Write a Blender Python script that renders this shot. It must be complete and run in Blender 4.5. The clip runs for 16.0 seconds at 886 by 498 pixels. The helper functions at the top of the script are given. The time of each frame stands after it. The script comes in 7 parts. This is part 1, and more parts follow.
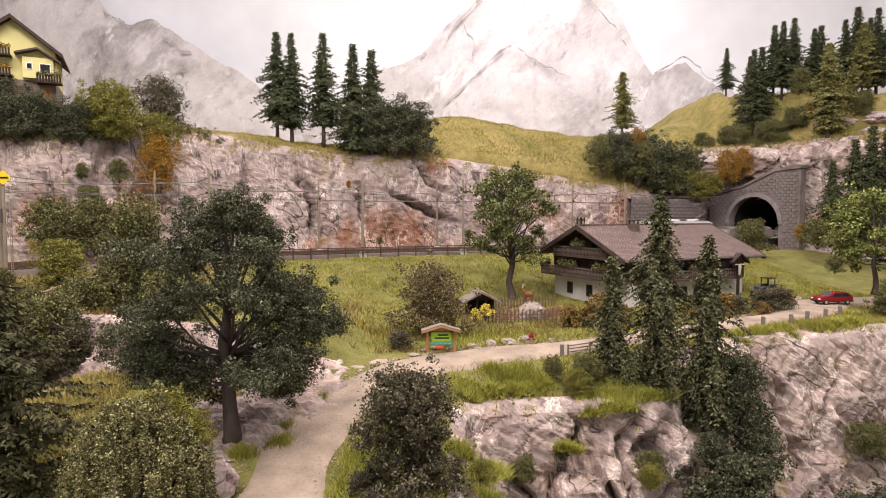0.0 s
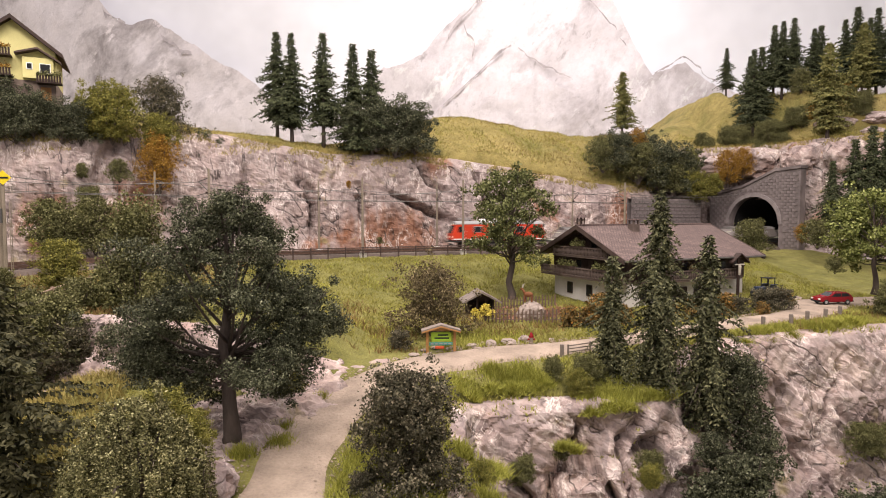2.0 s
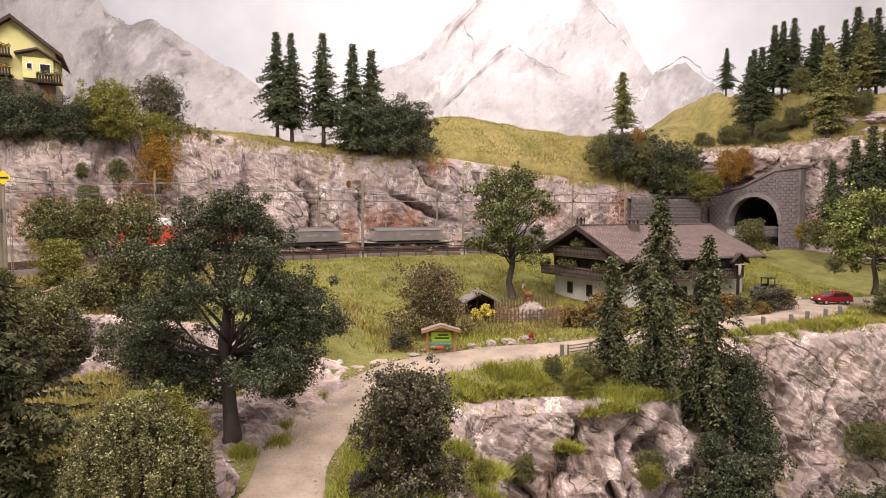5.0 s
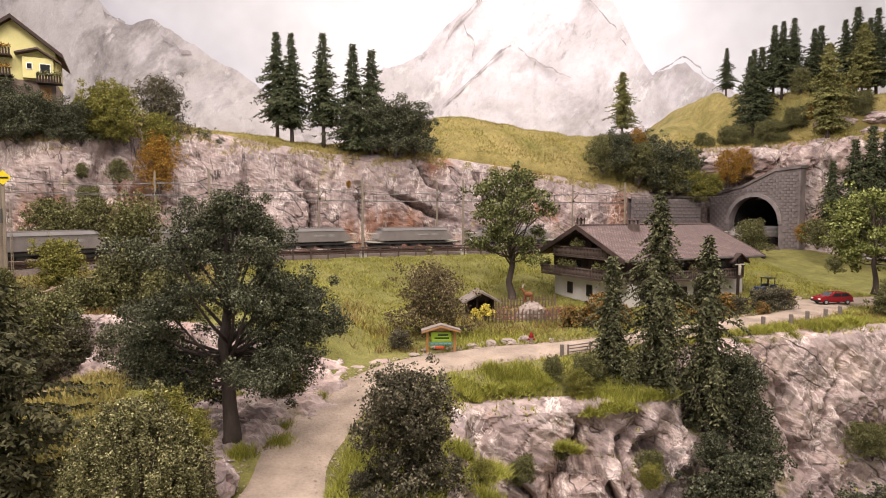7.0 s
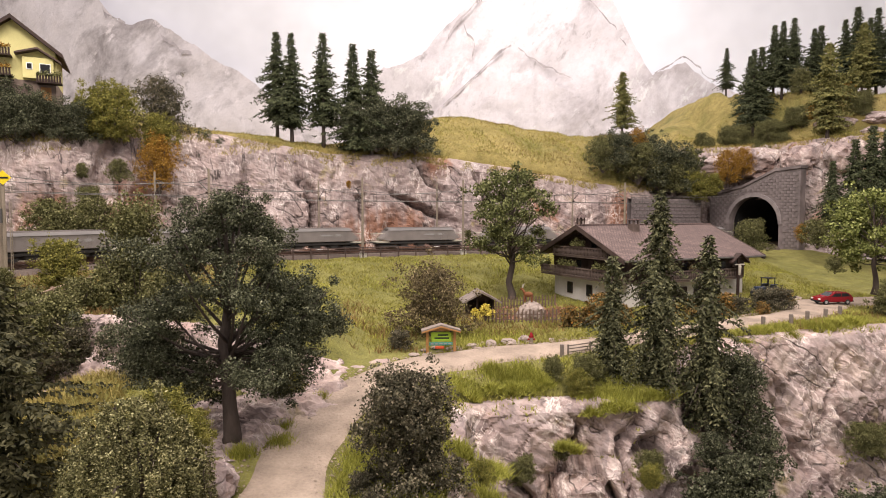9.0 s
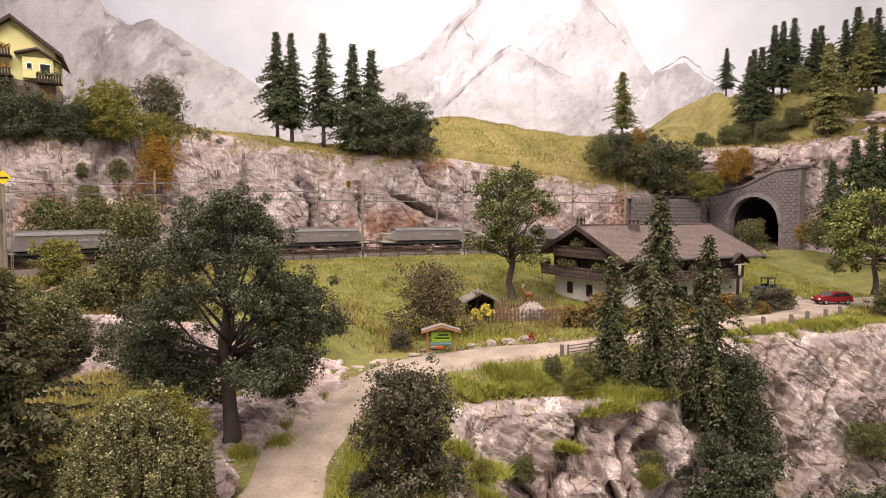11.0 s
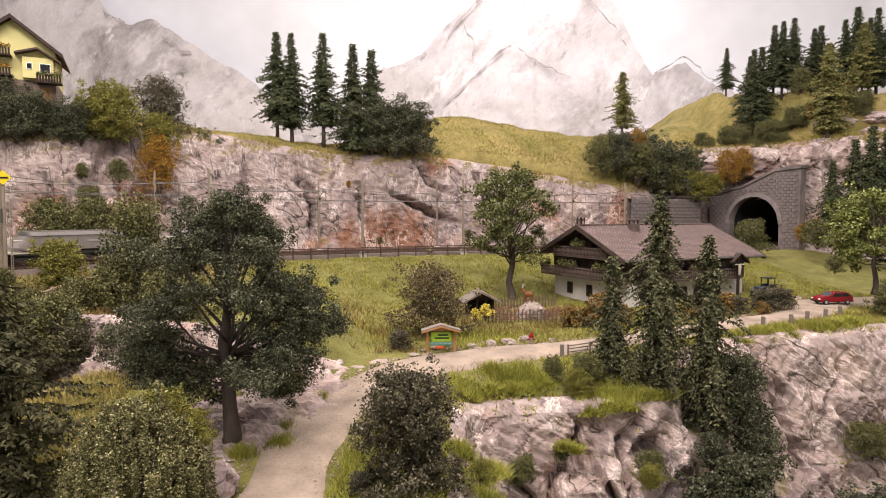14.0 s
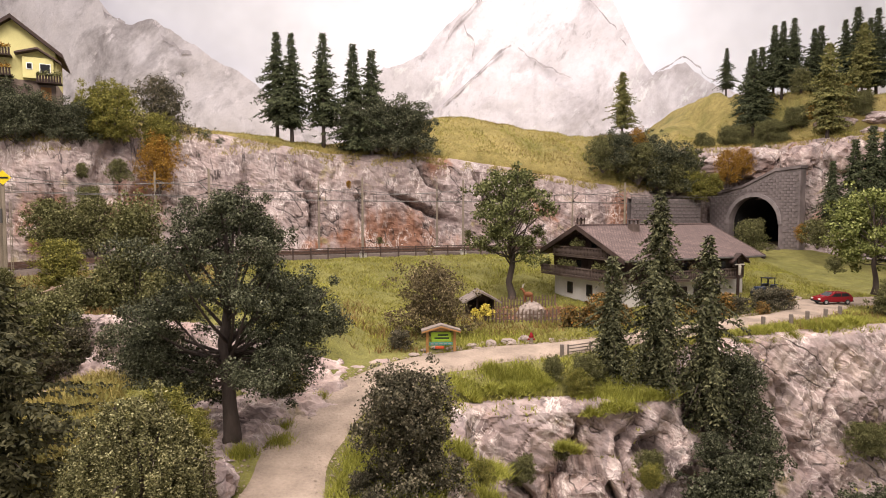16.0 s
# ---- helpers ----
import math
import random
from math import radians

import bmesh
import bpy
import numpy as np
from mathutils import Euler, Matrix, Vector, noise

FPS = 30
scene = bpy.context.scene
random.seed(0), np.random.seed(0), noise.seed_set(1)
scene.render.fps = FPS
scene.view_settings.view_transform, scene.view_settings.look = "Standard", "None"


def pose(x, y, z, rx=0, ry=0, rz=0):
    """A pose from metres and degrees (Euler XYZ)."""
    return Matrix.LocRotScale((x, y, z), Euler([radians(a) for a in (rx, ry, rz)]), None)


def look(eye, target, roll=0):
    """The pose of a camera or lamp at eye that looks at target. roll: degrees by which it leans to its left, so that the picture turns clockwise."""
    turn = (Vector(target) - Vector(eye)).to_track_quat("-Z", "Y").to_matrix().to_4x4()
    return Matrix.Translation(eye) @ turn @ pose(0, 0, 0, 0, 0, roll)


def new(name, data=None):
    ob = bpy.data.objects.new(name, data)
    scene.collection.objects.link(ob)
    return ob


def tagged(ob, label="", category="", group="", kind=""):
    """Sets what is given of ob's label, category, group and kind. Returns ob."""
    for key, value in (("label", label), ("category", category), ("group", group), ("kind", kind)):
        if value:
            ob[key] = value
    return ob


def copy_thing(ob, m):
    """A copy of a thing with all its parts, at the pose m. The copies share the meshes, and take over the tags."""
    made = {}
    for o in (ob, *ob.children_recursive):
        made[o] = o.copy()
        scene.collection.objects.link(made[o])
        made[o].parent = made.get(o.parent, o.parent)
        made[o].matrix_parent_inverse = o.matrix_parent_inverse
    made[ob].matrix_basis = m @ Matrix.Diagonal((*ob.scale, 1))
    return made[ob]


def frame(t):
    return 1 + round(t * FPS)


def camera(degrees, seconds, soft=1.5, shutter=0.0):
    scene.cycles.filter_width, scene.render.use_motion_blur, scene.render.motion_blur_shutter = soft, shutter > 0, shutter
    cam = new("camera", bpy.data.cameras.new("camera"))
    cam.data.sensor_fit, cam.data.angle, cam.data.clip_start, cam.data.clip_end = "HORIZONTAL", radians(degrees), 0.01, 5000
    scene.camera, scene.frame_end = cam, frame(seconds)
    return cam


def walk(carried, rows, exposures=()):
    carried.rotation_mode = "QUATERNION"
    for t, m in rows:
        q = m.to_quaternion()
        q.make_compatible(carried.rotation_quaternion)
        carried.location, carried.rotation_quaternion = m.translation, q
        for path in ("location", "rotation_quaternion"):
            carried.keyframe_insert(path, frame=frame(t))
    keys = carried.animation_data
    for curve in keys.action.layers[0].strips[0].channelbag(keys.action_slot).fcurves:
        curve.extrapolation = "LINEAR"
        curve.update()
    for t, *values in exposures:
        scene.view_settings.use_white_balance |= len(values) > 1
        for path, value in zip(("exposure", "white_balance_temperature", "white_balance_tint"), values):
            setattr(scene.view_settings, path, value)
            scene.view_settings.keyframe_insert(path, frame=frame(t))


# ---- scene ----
# A model railway layout in 1:87. All numbers below are prototype metres; S shrinks them to the true size of the model.
S = 1 / 87
EYE = (0.0, 0.0, 11.0)
PITCH = 3.22


def mp(x, y, z, rx=0, ry=0, rz=0, k=1.0):
    """A pose at model size, with an optional factor k on the size."""
    m = pose(x * S, y * S, z * S, rx, ry, rz)
    return m @ Matrix.Diagonal((k, k, k, 1))


cam = camera(70, 16.0, soft=1.0, shutter=1.2)
here = mp(*EYE, 90 - PITCH, 0, 0)
walk(cam, [(0, here), (16.0, here)], [(0, 0.0), (16.0, 0.0)])

# ---- light: the hall's bright surroundings and a bank of ceiling lights over the layout ----
world = bpy.data.worlds.new("hall")
scene.world = world
world.use_nodes = True
bg = world.node_tree.nodes["Background"]
bg.inputs[0].default_value = (1.0, 0.91, 0.91, 1)
bg.inputs[1].default_value = 0.64


def ceiling_lamp(x, y, z, tx, ty, tz, sx, sy, watts, colour):
    d = bpy.data.lights.new("ceiling_light", "AREA")
    d.shape, d.size, d.size_y, d.energy, d.color = "RECTANGLE", sx * S, sy * S, watts, colour
    ob = new("ceiling_light", d)
    ob.matrix_world = look(Vector((x, y, z)) * S, Vector((tx, ty, tz)) * S)
    return ob


ceiling_lamp(-12, -6, 98, 0, 70, 0, 150, 26, 29.0, (1, 0.892, 0.835))
ceiling_lamp(10, 92, 122, 0, 96, 0, 170, 22, 23.0, (1, 0.897, 0.86))


# ---- building tools ----
def fast_mesh(name, V, F):
    """A mesh from an array of points (prototype metres) and an array of faces of one size."""
    V = np.asarray(V, dtype=np.float32) * S
    F = np.asarray(F, dtype=np.int32)
    me = bpy.data.meshes.new(name)
    n, k = F.shape
    me.vertices.add(len(V))
    me.vertices.foreach_set("co", V.ravel())
    me.loops.add(n * k)
    me.loops.foreach_set("vertex_index", F.ravel())
    me.polygons.add(n)
    me.polygons.foreach_set("loop_start", np.arange(0, n * k, k, dtype=np.int32))
    me.update(calc_edges=True)
    return me


def mesh_part(name, V, F, material, parent=None, label="", smooth=False):
    me = fast_mesh(name, V, F)
    me.polygons.foreach_set("use_smooth", np.full(len(me.polygons), smooth, dtype=bool))
    me.materials.append(material)
    ob = new(name, me)
    if parent:
        ob.parent = parent
    return tagged(ob, label)


def part(name, bm, material, parent=None, label="", at=None, smooth=False):
    """Links a bmesh (prototype metres) as one mesh object under a thing or under a part."""
    bmesh.ops.scale(bm, vec=(S, S, S), verts=bm.verts)
    bmesh.ops.recalc_face_normals(bm, faces=bm.faces)
    me = bpy.data.meshes.new(name)
    bm.to_mesh(me)
    bm.free()
    if smooth:
        for p in me.polygons:
            p.use_smooth = True
    me.materials.append(material)
    ob = new(name, me)
    if parent:
        ob.parent = parent
    if at is not None:
        ob.matrix_basis = at
    return tagged(ob, label)


def again(ob, at, parent=None):
    """Another object on the same mesh."""
    o = new(ob.name.split(".")[0], ob.data)
    o.parent = parent or ob.parent
    o.matrix_basis = at
    return o


def thing(name, at, label, category, group="", kind=""):
    ob = new(name)
    ob.empty_display_size = 0.01
    ob.matrix_basis = at
    return tagged(ob, label, category, group, kind)


def box(bm, x0, x1, y0, y1, z0, z1, bevel=0.0, m=None):
    r = bmesh.ops.create_cube(bm, size=1)
    vs = r["verts"]
    for v in vs:
        v.co = Vector(((x0 + x1) / 2 + v.co.x * (x1 - x0), (y0 + y1) / 2 + v.co.y * (y1 - y0), (z0 + z1) / 2 + v.co.z * (z1 - z0)))
    if bevel:
        es = list({e for v in vs for e in v.link_edges})
        bev = bmesh.ops.bevel(bm, geom=es, offset=bevel, segments=1, affect="EDGES")
        vs = list({v for f in bev["faces"] for v in f.verts} | {v for v in vs if v.is_valid})
    if m is not None:
        bmesh.ops.transform(bm, matrix=m, verts=vs)
    return vs


def cyl(bm, p0, p1, r0, r1=None, n=10):
    p0, p1 = Vector(p0), Vector(p1)
    r1 = r0 if r1 is None else r1
    d = p1 - p0
    m = Matrix.Translation((p0 + p1) / 2) @ d.to_track_quat("Z", "Y").to_matrix().to_4x4()
    return bmesh.ops.create_cone(bm, cap_ends=True, segments=n, radius1=r0, radius2=r1, depth=d.length, matrix=m)["verts"]


def prism(bm, outline, axis, a, b):
    """A polygon extruded along an axis from a to b. outline: pairs in the other two axes, in order."""
    put = {"x": lambda p, t: (t, p[0], p[1]), "y": lambda p, t: (p[0], t, p[1]), "z": lambda p, t: (p[0], p[1], t)}[axis]
    v0 = [bm.verts.new(put(p, a)) for p in outline]
    v1 = [bm.verts.new(put(p, b)) for p in outline]
    bm.faces.new(v0)
    bm.faces.new(v1[::-1])
    n = len(outline)
    for i in range(n):
        bm.faces.new((v0[i], v1[i], v1[(i + 1) % n], v0[(i + 1) % n]))
    return v0 + v1


def tube(bm, pts, radii, n=7):
    """A tapered tube along points."""
    rings = []
    q = None
    for i, p in enumerate(pts):
        p = Vector(p)
        d = (Vector(pts[min(i + 1, len(pts) - 1)]) - Vector(pts[max(i - 1, 0)])).normalized()
        q = d.to_track_quat("Z", "Y") if q is None else (q @ Vector((0, 0, 1))).rotation_difference(d) @ q
        rings.append([bm.verts.new(p + q @ Vector((math.cos(a) * radii[i], math.sin(a) * radii[i], 0))) for a in (math.tau * k / n for k in range(n))])
    for a, b in zip(rings, rings[1:]):
        for k in range(n):
            bm.faces.new((a[k], a[(k + 1) % n], b[(k + 1) % n], b[k]))
    bm.faces.new(rings[-1])
    bm.faces.new(rings[0][::-1])


def smooth01(t):
    t = np.clip(t, 0, 1)
    return t * t * (3 - 2 * t)


def catmull(pts, step=0.5):
    """Evenly spaced points along a smooth line through pts."""
    P = np.array(pts, dtype=float)
    P = np.vstack([2 * P[0] - P[1], P, 2 * P[-1] - P[-2]])
    out = []
    for i in range(1, len(P) - 2):
        t = np.linspace(0, 1, 60, endpoint=False)[:, None]
        a, b, c, d = P[i - 1], P[i], P[i + 1], P[i + 2]
        out.append(0.5 * (2 * b + (c - a) * t + (2 * a - 5 * b + 4 * c - d) * t ** 2 + (3 * b - a - 3 * c + d) * t ** 3))
    Q = np.vstack(out + [P[-2:-1]])
    s = np.concatenate([[0], np.cumsum(np.linalg.norm(np.diff(Q, axis=0), axis=1))])
    u = np.arange(0, s[-1], step)
    return np.stack([np.interp(u, s, Q[:, k]) for k in range(Q.shape[1])], 1), u


# ---- materials ----
def nodes_of(name, rough=0.8, metal=0.0):
    m = bpy.data.materials.new(name)
    m.use_nodes = True
    nt = m.node_tree
    b = nt.nodes["Principled BSDF"]
    b.inputs["Roughness"].default_value = rough
    b.inputs["Metallic"].default_value = metal
    b.inputs["Specular IOR Level"].default_value = 0.3
    return m, nt, b


def coords(nt, kind="Object", sx=1.0, sy=1.0, sz=1.0):
    """Coordinates in prototype metres."""
    tc = nt.nodes.new("ShaderNodeTexCoord")
    mp_ = nt.nodes.new("ShaderNodeMapping")
    mp_.inputs["Scale"].default_value = (sx / S, sy / S, sz / S)
    nt.links.new(tc.outputs[kind], mp_.inputs["Vector"])
    return mp_.outputs[0]


def noise_node(nt, vec, scale, detail=4, rough=0.55, distort=0.0):
    n = nt.nodes.new("ShaderNodeTexNoise")
    n.inputs["Scale"].default_value = scale
    n.inputs["Detail"].default_value = detail
    n.inputs["Roughness"].default_value = rough
    n.inputs["Distortion"].default_value = distort
    nt.links.new(vec, n.inputs["Vector"])
    return n.outputs["Fac"]


def noise_colour(nt, vec, scale):
    n = nt.nodes.new("ShaderNodeTexNoise")
    n.inputs["Scale"].default_value = scale
    n.inputs["Detail"].default_value = 3
    nt.links.new(vec, n.inputs["Vector"])
    return n.outputs["Color"]


def ramp(nt, fac, stops):
    r = nt.nodes.new("ShaderNodeValToRGB")
    el = r.color_ramp.elements
    while len(el) < len(stops):
        el.new(0.5)
    for e, (p, c) in zip(el, stops):
        e.position = p
        e.color = (*c, 1) if len(c) == 3 else c
    nt.links.new(fac, r.inputs[0])
    return r.outputs[0]


def grey(v):
    return (v, v, v)


def mix(nt, a, b, fac, mode="MIX"):
    n = nt.nodes.new("ShaderNodeMix")
    n.data_type, n.blend_type = "RGBA", mode
    for sock, v in ((n.inputs[6], a), (n.inputs[7], b), (n.inputs[0], fac)):
        if isinstance(v, (int, float)):
            sock.default_value = v
        elif isinstance(v, tuple):
            sock.default_value = (*v, 1)
        else:
            nt.links.new(v, sock)
    return n.outputs[2]


def bump(nt, bsdf, height, strength, dist):
    n = nt.nodes.new("ShaderNodeBump")
    n.inputs["Strength"].default_value = strength
    n.inputs["Distance"].default_value = dist * S
    nt.links.new(height, n.inputs["Height"])
    nt.links.new(n.outputs[0], bsdf.inputs["Normal"])


def plain(name, c, rough=0.7, metal=0.0, vary=0.25, scale=1.5, grain=12.0, relief=0.02, stretch=(1, 1, 1)):
    """A painted or natural surface: large stains and fine grain about one colour."""
    m, nt, b = nodes_of(name, rough, metal)
    v = coords(nt, "Object", *stretch)
    big = noise_node(nt, v, scale, 4)
    fine = noise_node(nt, v, grain, 3)
    lo, hi = tuple(x * (1 - vary) for x in c), tuple(min(1, x * (1 + vary)) for x in c)
    col = ramp(nt, big, [(0.3, lo), (0.7, hi)])
    col = mix(nt, col, ramp(nt, fine, [(0.3, grey(0.72)), (0.7, grey(1.0))]), 0.55, "MULTIPLY")
    nt.links.new(col, b.inputs["Base Color"])
    bump(nt, b, fine, 0.5, relief)
    return m


def leafy(name, dark, light, rough=0.65, pale=None):
    """Foliage: each leaf has its own tone; clumps vary too."""
    m, nt, b = nodes_of(name, rough)
    b.inputs["Specular IOR Level"].default_value = 0.12
    g = nt.nodes.new("ShaderNodeNewGeometry")
    stops = [(0.0, dark), (0.75, light)] + ([(1.0, pale)] if pale else [])
    col = ramp(nt, g.outputs["Random Per Island"], stops)
    v = coords(nt)
    big = noise_node(nt, v, 0.55, 3)
    col = mix(nt, col, ramp(nt, big, [(0.35, grey(0.6)), (0.65, grey(1.0))]), 0.7, "MULTIPLY")
    nt.links.new(col, b.inputs["Base Color"])
    return m


def shifted(nt, vec, x, y, z):
    n = nt.nodes.new("ShaderNodeVectorMath")
    n.operation = "ADD"
    n.inputs[1].default_value = (x, y, z)
    nt.links.new(vec, n.inputs[0])
    return n.outputs[0]


def tilted(nt, vec, degrees, sx, sz):
    """Coordinates turned about y, then stretched: low sx draws the pattern out along the turned x."""
    a = nt.nodes.new("ShaderNodeMapping")
    a.inputs["Rotation"].default_value = (0, radians(degrees), 0)
    nt.links.new(vec, a.inputs["Vector"])
    b = nt.nodes.new("ShaderNodeMapping")
    b.inputs["Scale"].default_value = (sx, 1.0, sz)
    nt.links.new(a.outputs[0], b.inputs["Vector"])
    return b.outputs[0]


def fade(nt, value, low, high):
    """1 above high falling to 0 at low, or the other way round."""
    n = nt.nodes.new("ShaderNodeMapRange")
    n.inputs["From Min"].default_value, n.inputs["From Max"].default_value = low, high
    n.inputs["To Min"].default_value, n.inputs["To Max"].default_value = 0.0, 0.85
    nt.links.new(value, n.inputs["Value"])
    return n.outputs["Result"]


def rock_material(name, lichen=True, earth=(), flow=(1, 1, 0.22), light=1.0, planes=0.35, rust=1.0):
    """Cast plaster rock: pinkish grey washes run down the face, with dark cracks, chalky veins and rusty stains."""
    m, nt, b = nodes_of(name, 0.88)
    b.inputs["Specular IOR Level"].default_value = 0.15
    v = coords(nt)
    vs = coords(nt, "Object", *flow)
    big = noise_node(nt, v, 0.075, 4, 0.6, 0.6)
    tone = noise_node(nt, v, 0.16, 5, 0.6, 1.0)
    mid = noise_node(nt, vs, 0.55, 7, 0.66, 0.7)
    fine = noise_node(nt, v, 2.6, 7, 0.7)
    col = ramp(nt, mid, [(0.30, (0.24, 0.187, 0.178)), (0.45, (0.345, 0.276, 0.26)), (0.58, (0.40, 0.333, 0.315)), (0.74, (0.50, 0.43, 0.405))])
    col = mix(nt, col, ramp(nt, tone, [(0.36, (0.50, 0.46, 0.47)), (0.50, (1.0, 0.97, 0.96)), (0.66, (1.0, 0.90, 0.80))]), 0.4, "MULTIPLY")
    col = mix(nt, col, ramp(nt, fine, [(0.32, grey(0.5)), (0.55, grey(1.0))]), 0.4, "MULTIPLY")
    stain = ramp(nt, big, [(0.56, grey(0)), (0.63, grey(1))])
    st = mix(nt, stain, ramp(nt, noise_node(nt, vs, 0.9, 4), [(0.36, grey(0.1)), (0.58, grey(0.95))]), 1.0, "MULTIPLY")
    st = mix(nt, st, grey(rust), 1.0, "MULTIPLY")
    col = mix(nt, col, (0.27, 0.125, 0.07), st)
    # larger washes of red earth: centre and half widths
    for cx, cz, wx, wz in earth:
        d = nt.nodes.new("ShaderNodeVectorMath")
        d.operation = "MULTIPLY_ADD"
        nt.links.new(v, d.inputs[0])
        d.inputs[1].default_value = (1 / wx, 0, 1 / wz)
        d.inputs[2].default_value = (-cx / wx, 0, -cz / wz)
        ln = nt.nodes.new("ShaderNodeVectorMath")
        ln.operation = "LENGTH"
        nt.links.new(d.outputs[0], ln.inputs[0])
        w = nt.nodes.new("ShaderNodeMath")
        w.operation = "MULTIPLY_ADD"
        nt.links.new(noise_node(nt, vs, 0.5, 6, 0.65, 0.5), w.inputs[0])
        w.inputs[1].default_value = 1.6
        nt.links.new(ln.outputs["Value"], w.inputs[2])
        col = mix(nt, col, (0.25, 0.115, 0.065), fade(nt, w.outputs[0], 1.75, 1.25))
    if lichen:
        moss = noise_node(nt, v, 0.32, 5, 0.6, 0.4)
        col = mix(nt, col, (0.33, 0.28, 0.11), ramp(nt, moss, [(0.61, grey(0)), (0.74, grey(0.8))]))
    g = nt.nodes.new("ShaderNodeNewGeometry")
    # raised edges carry a pale dry-brushed highlight in their colour
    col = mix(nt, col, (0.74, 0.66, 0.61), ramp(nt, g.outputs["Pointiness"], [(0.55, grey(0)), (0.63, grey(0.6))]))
    # crevice shade put into the colour: hollows darken like a dirt wash
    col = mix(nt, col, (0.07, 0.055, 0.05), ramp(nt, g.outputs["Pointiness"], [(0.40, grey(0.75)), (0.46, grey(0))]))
    vein = ramp(nt, noise_node(nt, vs, 0.7, 7, 0.7, 1.2), [(0.465, grey(0)), (0.5, grey(1)), (0.535, grey(0))])
    vein = mix(nt, vein, ramp(nt, noise_node(nt, v, 0.35, 4, 0.6), [(0.46, grey(0)), (0.60, grey(0.9))]), 1.0, "MULTIPLY")
    col = mix(nt, col, (0.74, 0.665, 0.62), vein)
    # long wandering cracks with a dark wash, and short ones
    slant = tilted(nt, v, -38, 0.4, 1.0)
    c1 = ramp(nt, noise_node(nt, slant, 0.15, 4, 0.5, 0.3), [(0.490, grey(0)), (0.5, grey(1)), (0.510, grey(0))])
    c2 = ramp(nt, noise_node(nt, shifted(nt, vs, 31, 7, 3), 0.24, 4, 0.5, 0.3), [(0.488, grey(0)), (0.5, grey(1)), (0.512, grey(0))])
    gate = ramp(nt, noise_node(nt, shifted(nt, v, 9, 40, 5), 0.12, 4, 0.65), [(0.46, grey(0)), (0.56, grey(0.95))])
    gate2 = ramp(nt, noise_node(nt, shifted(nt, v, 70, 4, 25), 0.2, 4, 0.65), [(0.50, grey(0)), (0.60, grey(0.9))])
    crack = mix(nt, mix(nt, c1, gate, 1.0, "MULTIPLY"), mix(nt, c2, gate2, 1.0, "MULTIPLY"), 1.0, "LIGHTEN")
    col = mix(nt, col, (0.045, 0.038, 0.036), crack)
    col = mix(nt, col, grey(light), 1.0, "MULTIPLY")
    # chiselled planes: each cell of stone is tilted its own way
    wv = nt.nodes.new("ShaderNodeVectorMath")
    wv.operation = "MULTIPLY_ADD"
    nt.links.new(noise_colour(nt, v, 0.5), wv.inputs[0])
    wv.inputs[1].default_value = (0.5, 0.5, 0.5)
    nt.links.new(tilted(nt, v, -30, 0.6, 1.0), wv.inputs[2])
    h = None
    for scale, tone_gain in ((0.55, 0.75), (1.7, 0.55), (4.5, 0.35)):       # every plane took the paint its own way
        vt = nt.nodes.new("ShaderNodeTexVoronoi")
        vt.inputs["Scale"].default_value = scale
        nt.links.new(wv.outputs[0], vt.inputs["Vector"])
        col = mix(nt, col, ramp(nt, vt.outputs["Color"], [(0.15, (0.58, 0.56, 0.57)), (0.5, (1.0, 0.98, 0.97)), (0.85, (1.28, 1.24, 1.20))]), tone_gain * planes, "MULTIPLY")
    ve = nt.nodes.new("ShaderNodeTexVoronoi")
    ve.feature = "DISTANCE_TO_EDGE"
    ve.inputs["Scale"].default_value = 0.8
    nt.links.new(wv.outputs[0], ve.inputs["Vector"])
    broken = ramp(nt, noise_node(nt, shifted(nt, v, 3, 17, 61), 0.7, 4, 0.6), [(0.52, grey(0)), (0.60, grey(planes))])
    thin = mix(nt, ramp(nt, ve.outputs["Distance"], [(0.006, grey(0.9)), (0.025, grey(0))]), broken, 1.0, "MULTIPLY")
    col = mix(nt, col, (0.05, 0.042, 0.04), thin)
    nt.links.new(col, b.inputs["Base Color"])
    for scale, gain in ((0.45, 0.35), (1.3, 0.45), (3.5, 0.45)):
        vo = nt.nodes.new("ShaderNodeTexVoronoi")
        vo.inputs["Scale"].default_value = scale
        nt.links.new(wv.outputs[0], vo.inputs["Vector"])
        sub = nt.nodes.new("ShaderNodeVectorMath")
        sub.operation = "SUBTRACT"
        nt.links.new(wv.outputs[0], sub.inputs[0])
        nt.links.new(vo.outputs["Position"], sub.inputs[1])
        tilt = nt.nodes.new("ShaderNodeVectorMath")
        tilt.operation = "MULTIPLY_ADD"
        nt.links.new(vo.outputs["Color"], tilt.inputs[0])
        tilt.inputs[1].default_value = (2 * gain, 2 * gain, 2 * gain)
        tilt.inputs[2].default_value = (-gain, -gain, -gain)
        dot = nt.nodes.new("ShaderNodeVectorMath")
        dot.operation = "DOT_PRODUCT"
        nt.links.new(sub.outputs[0], dot.inputs[0])
        nt.links.new(tilt.outputs[0], dot.inputs[1])
        if h is None:
            h = dot.outputs["Value"]
        else:
            add = nt.nodes.new("ShaderNodeMath")
            add.operation = "ADD"
            nt.links.new(h, add.inputs[0])
            nt.links.new(dot.outputs["Value"], add.inputs[1])
            h = add.outputs[0]
    for sock, k in ((fine, 0.25), (crack, -0.5)):
        add = nt.nodes.new("ShaderNodeMath")
        add.operation = "MULTIPLY_ADD"
        nt.links.new(sock, add.inputs[0])
        add.inputs[1].default_value = k
        nt.links.new(h, add.inputs[2])
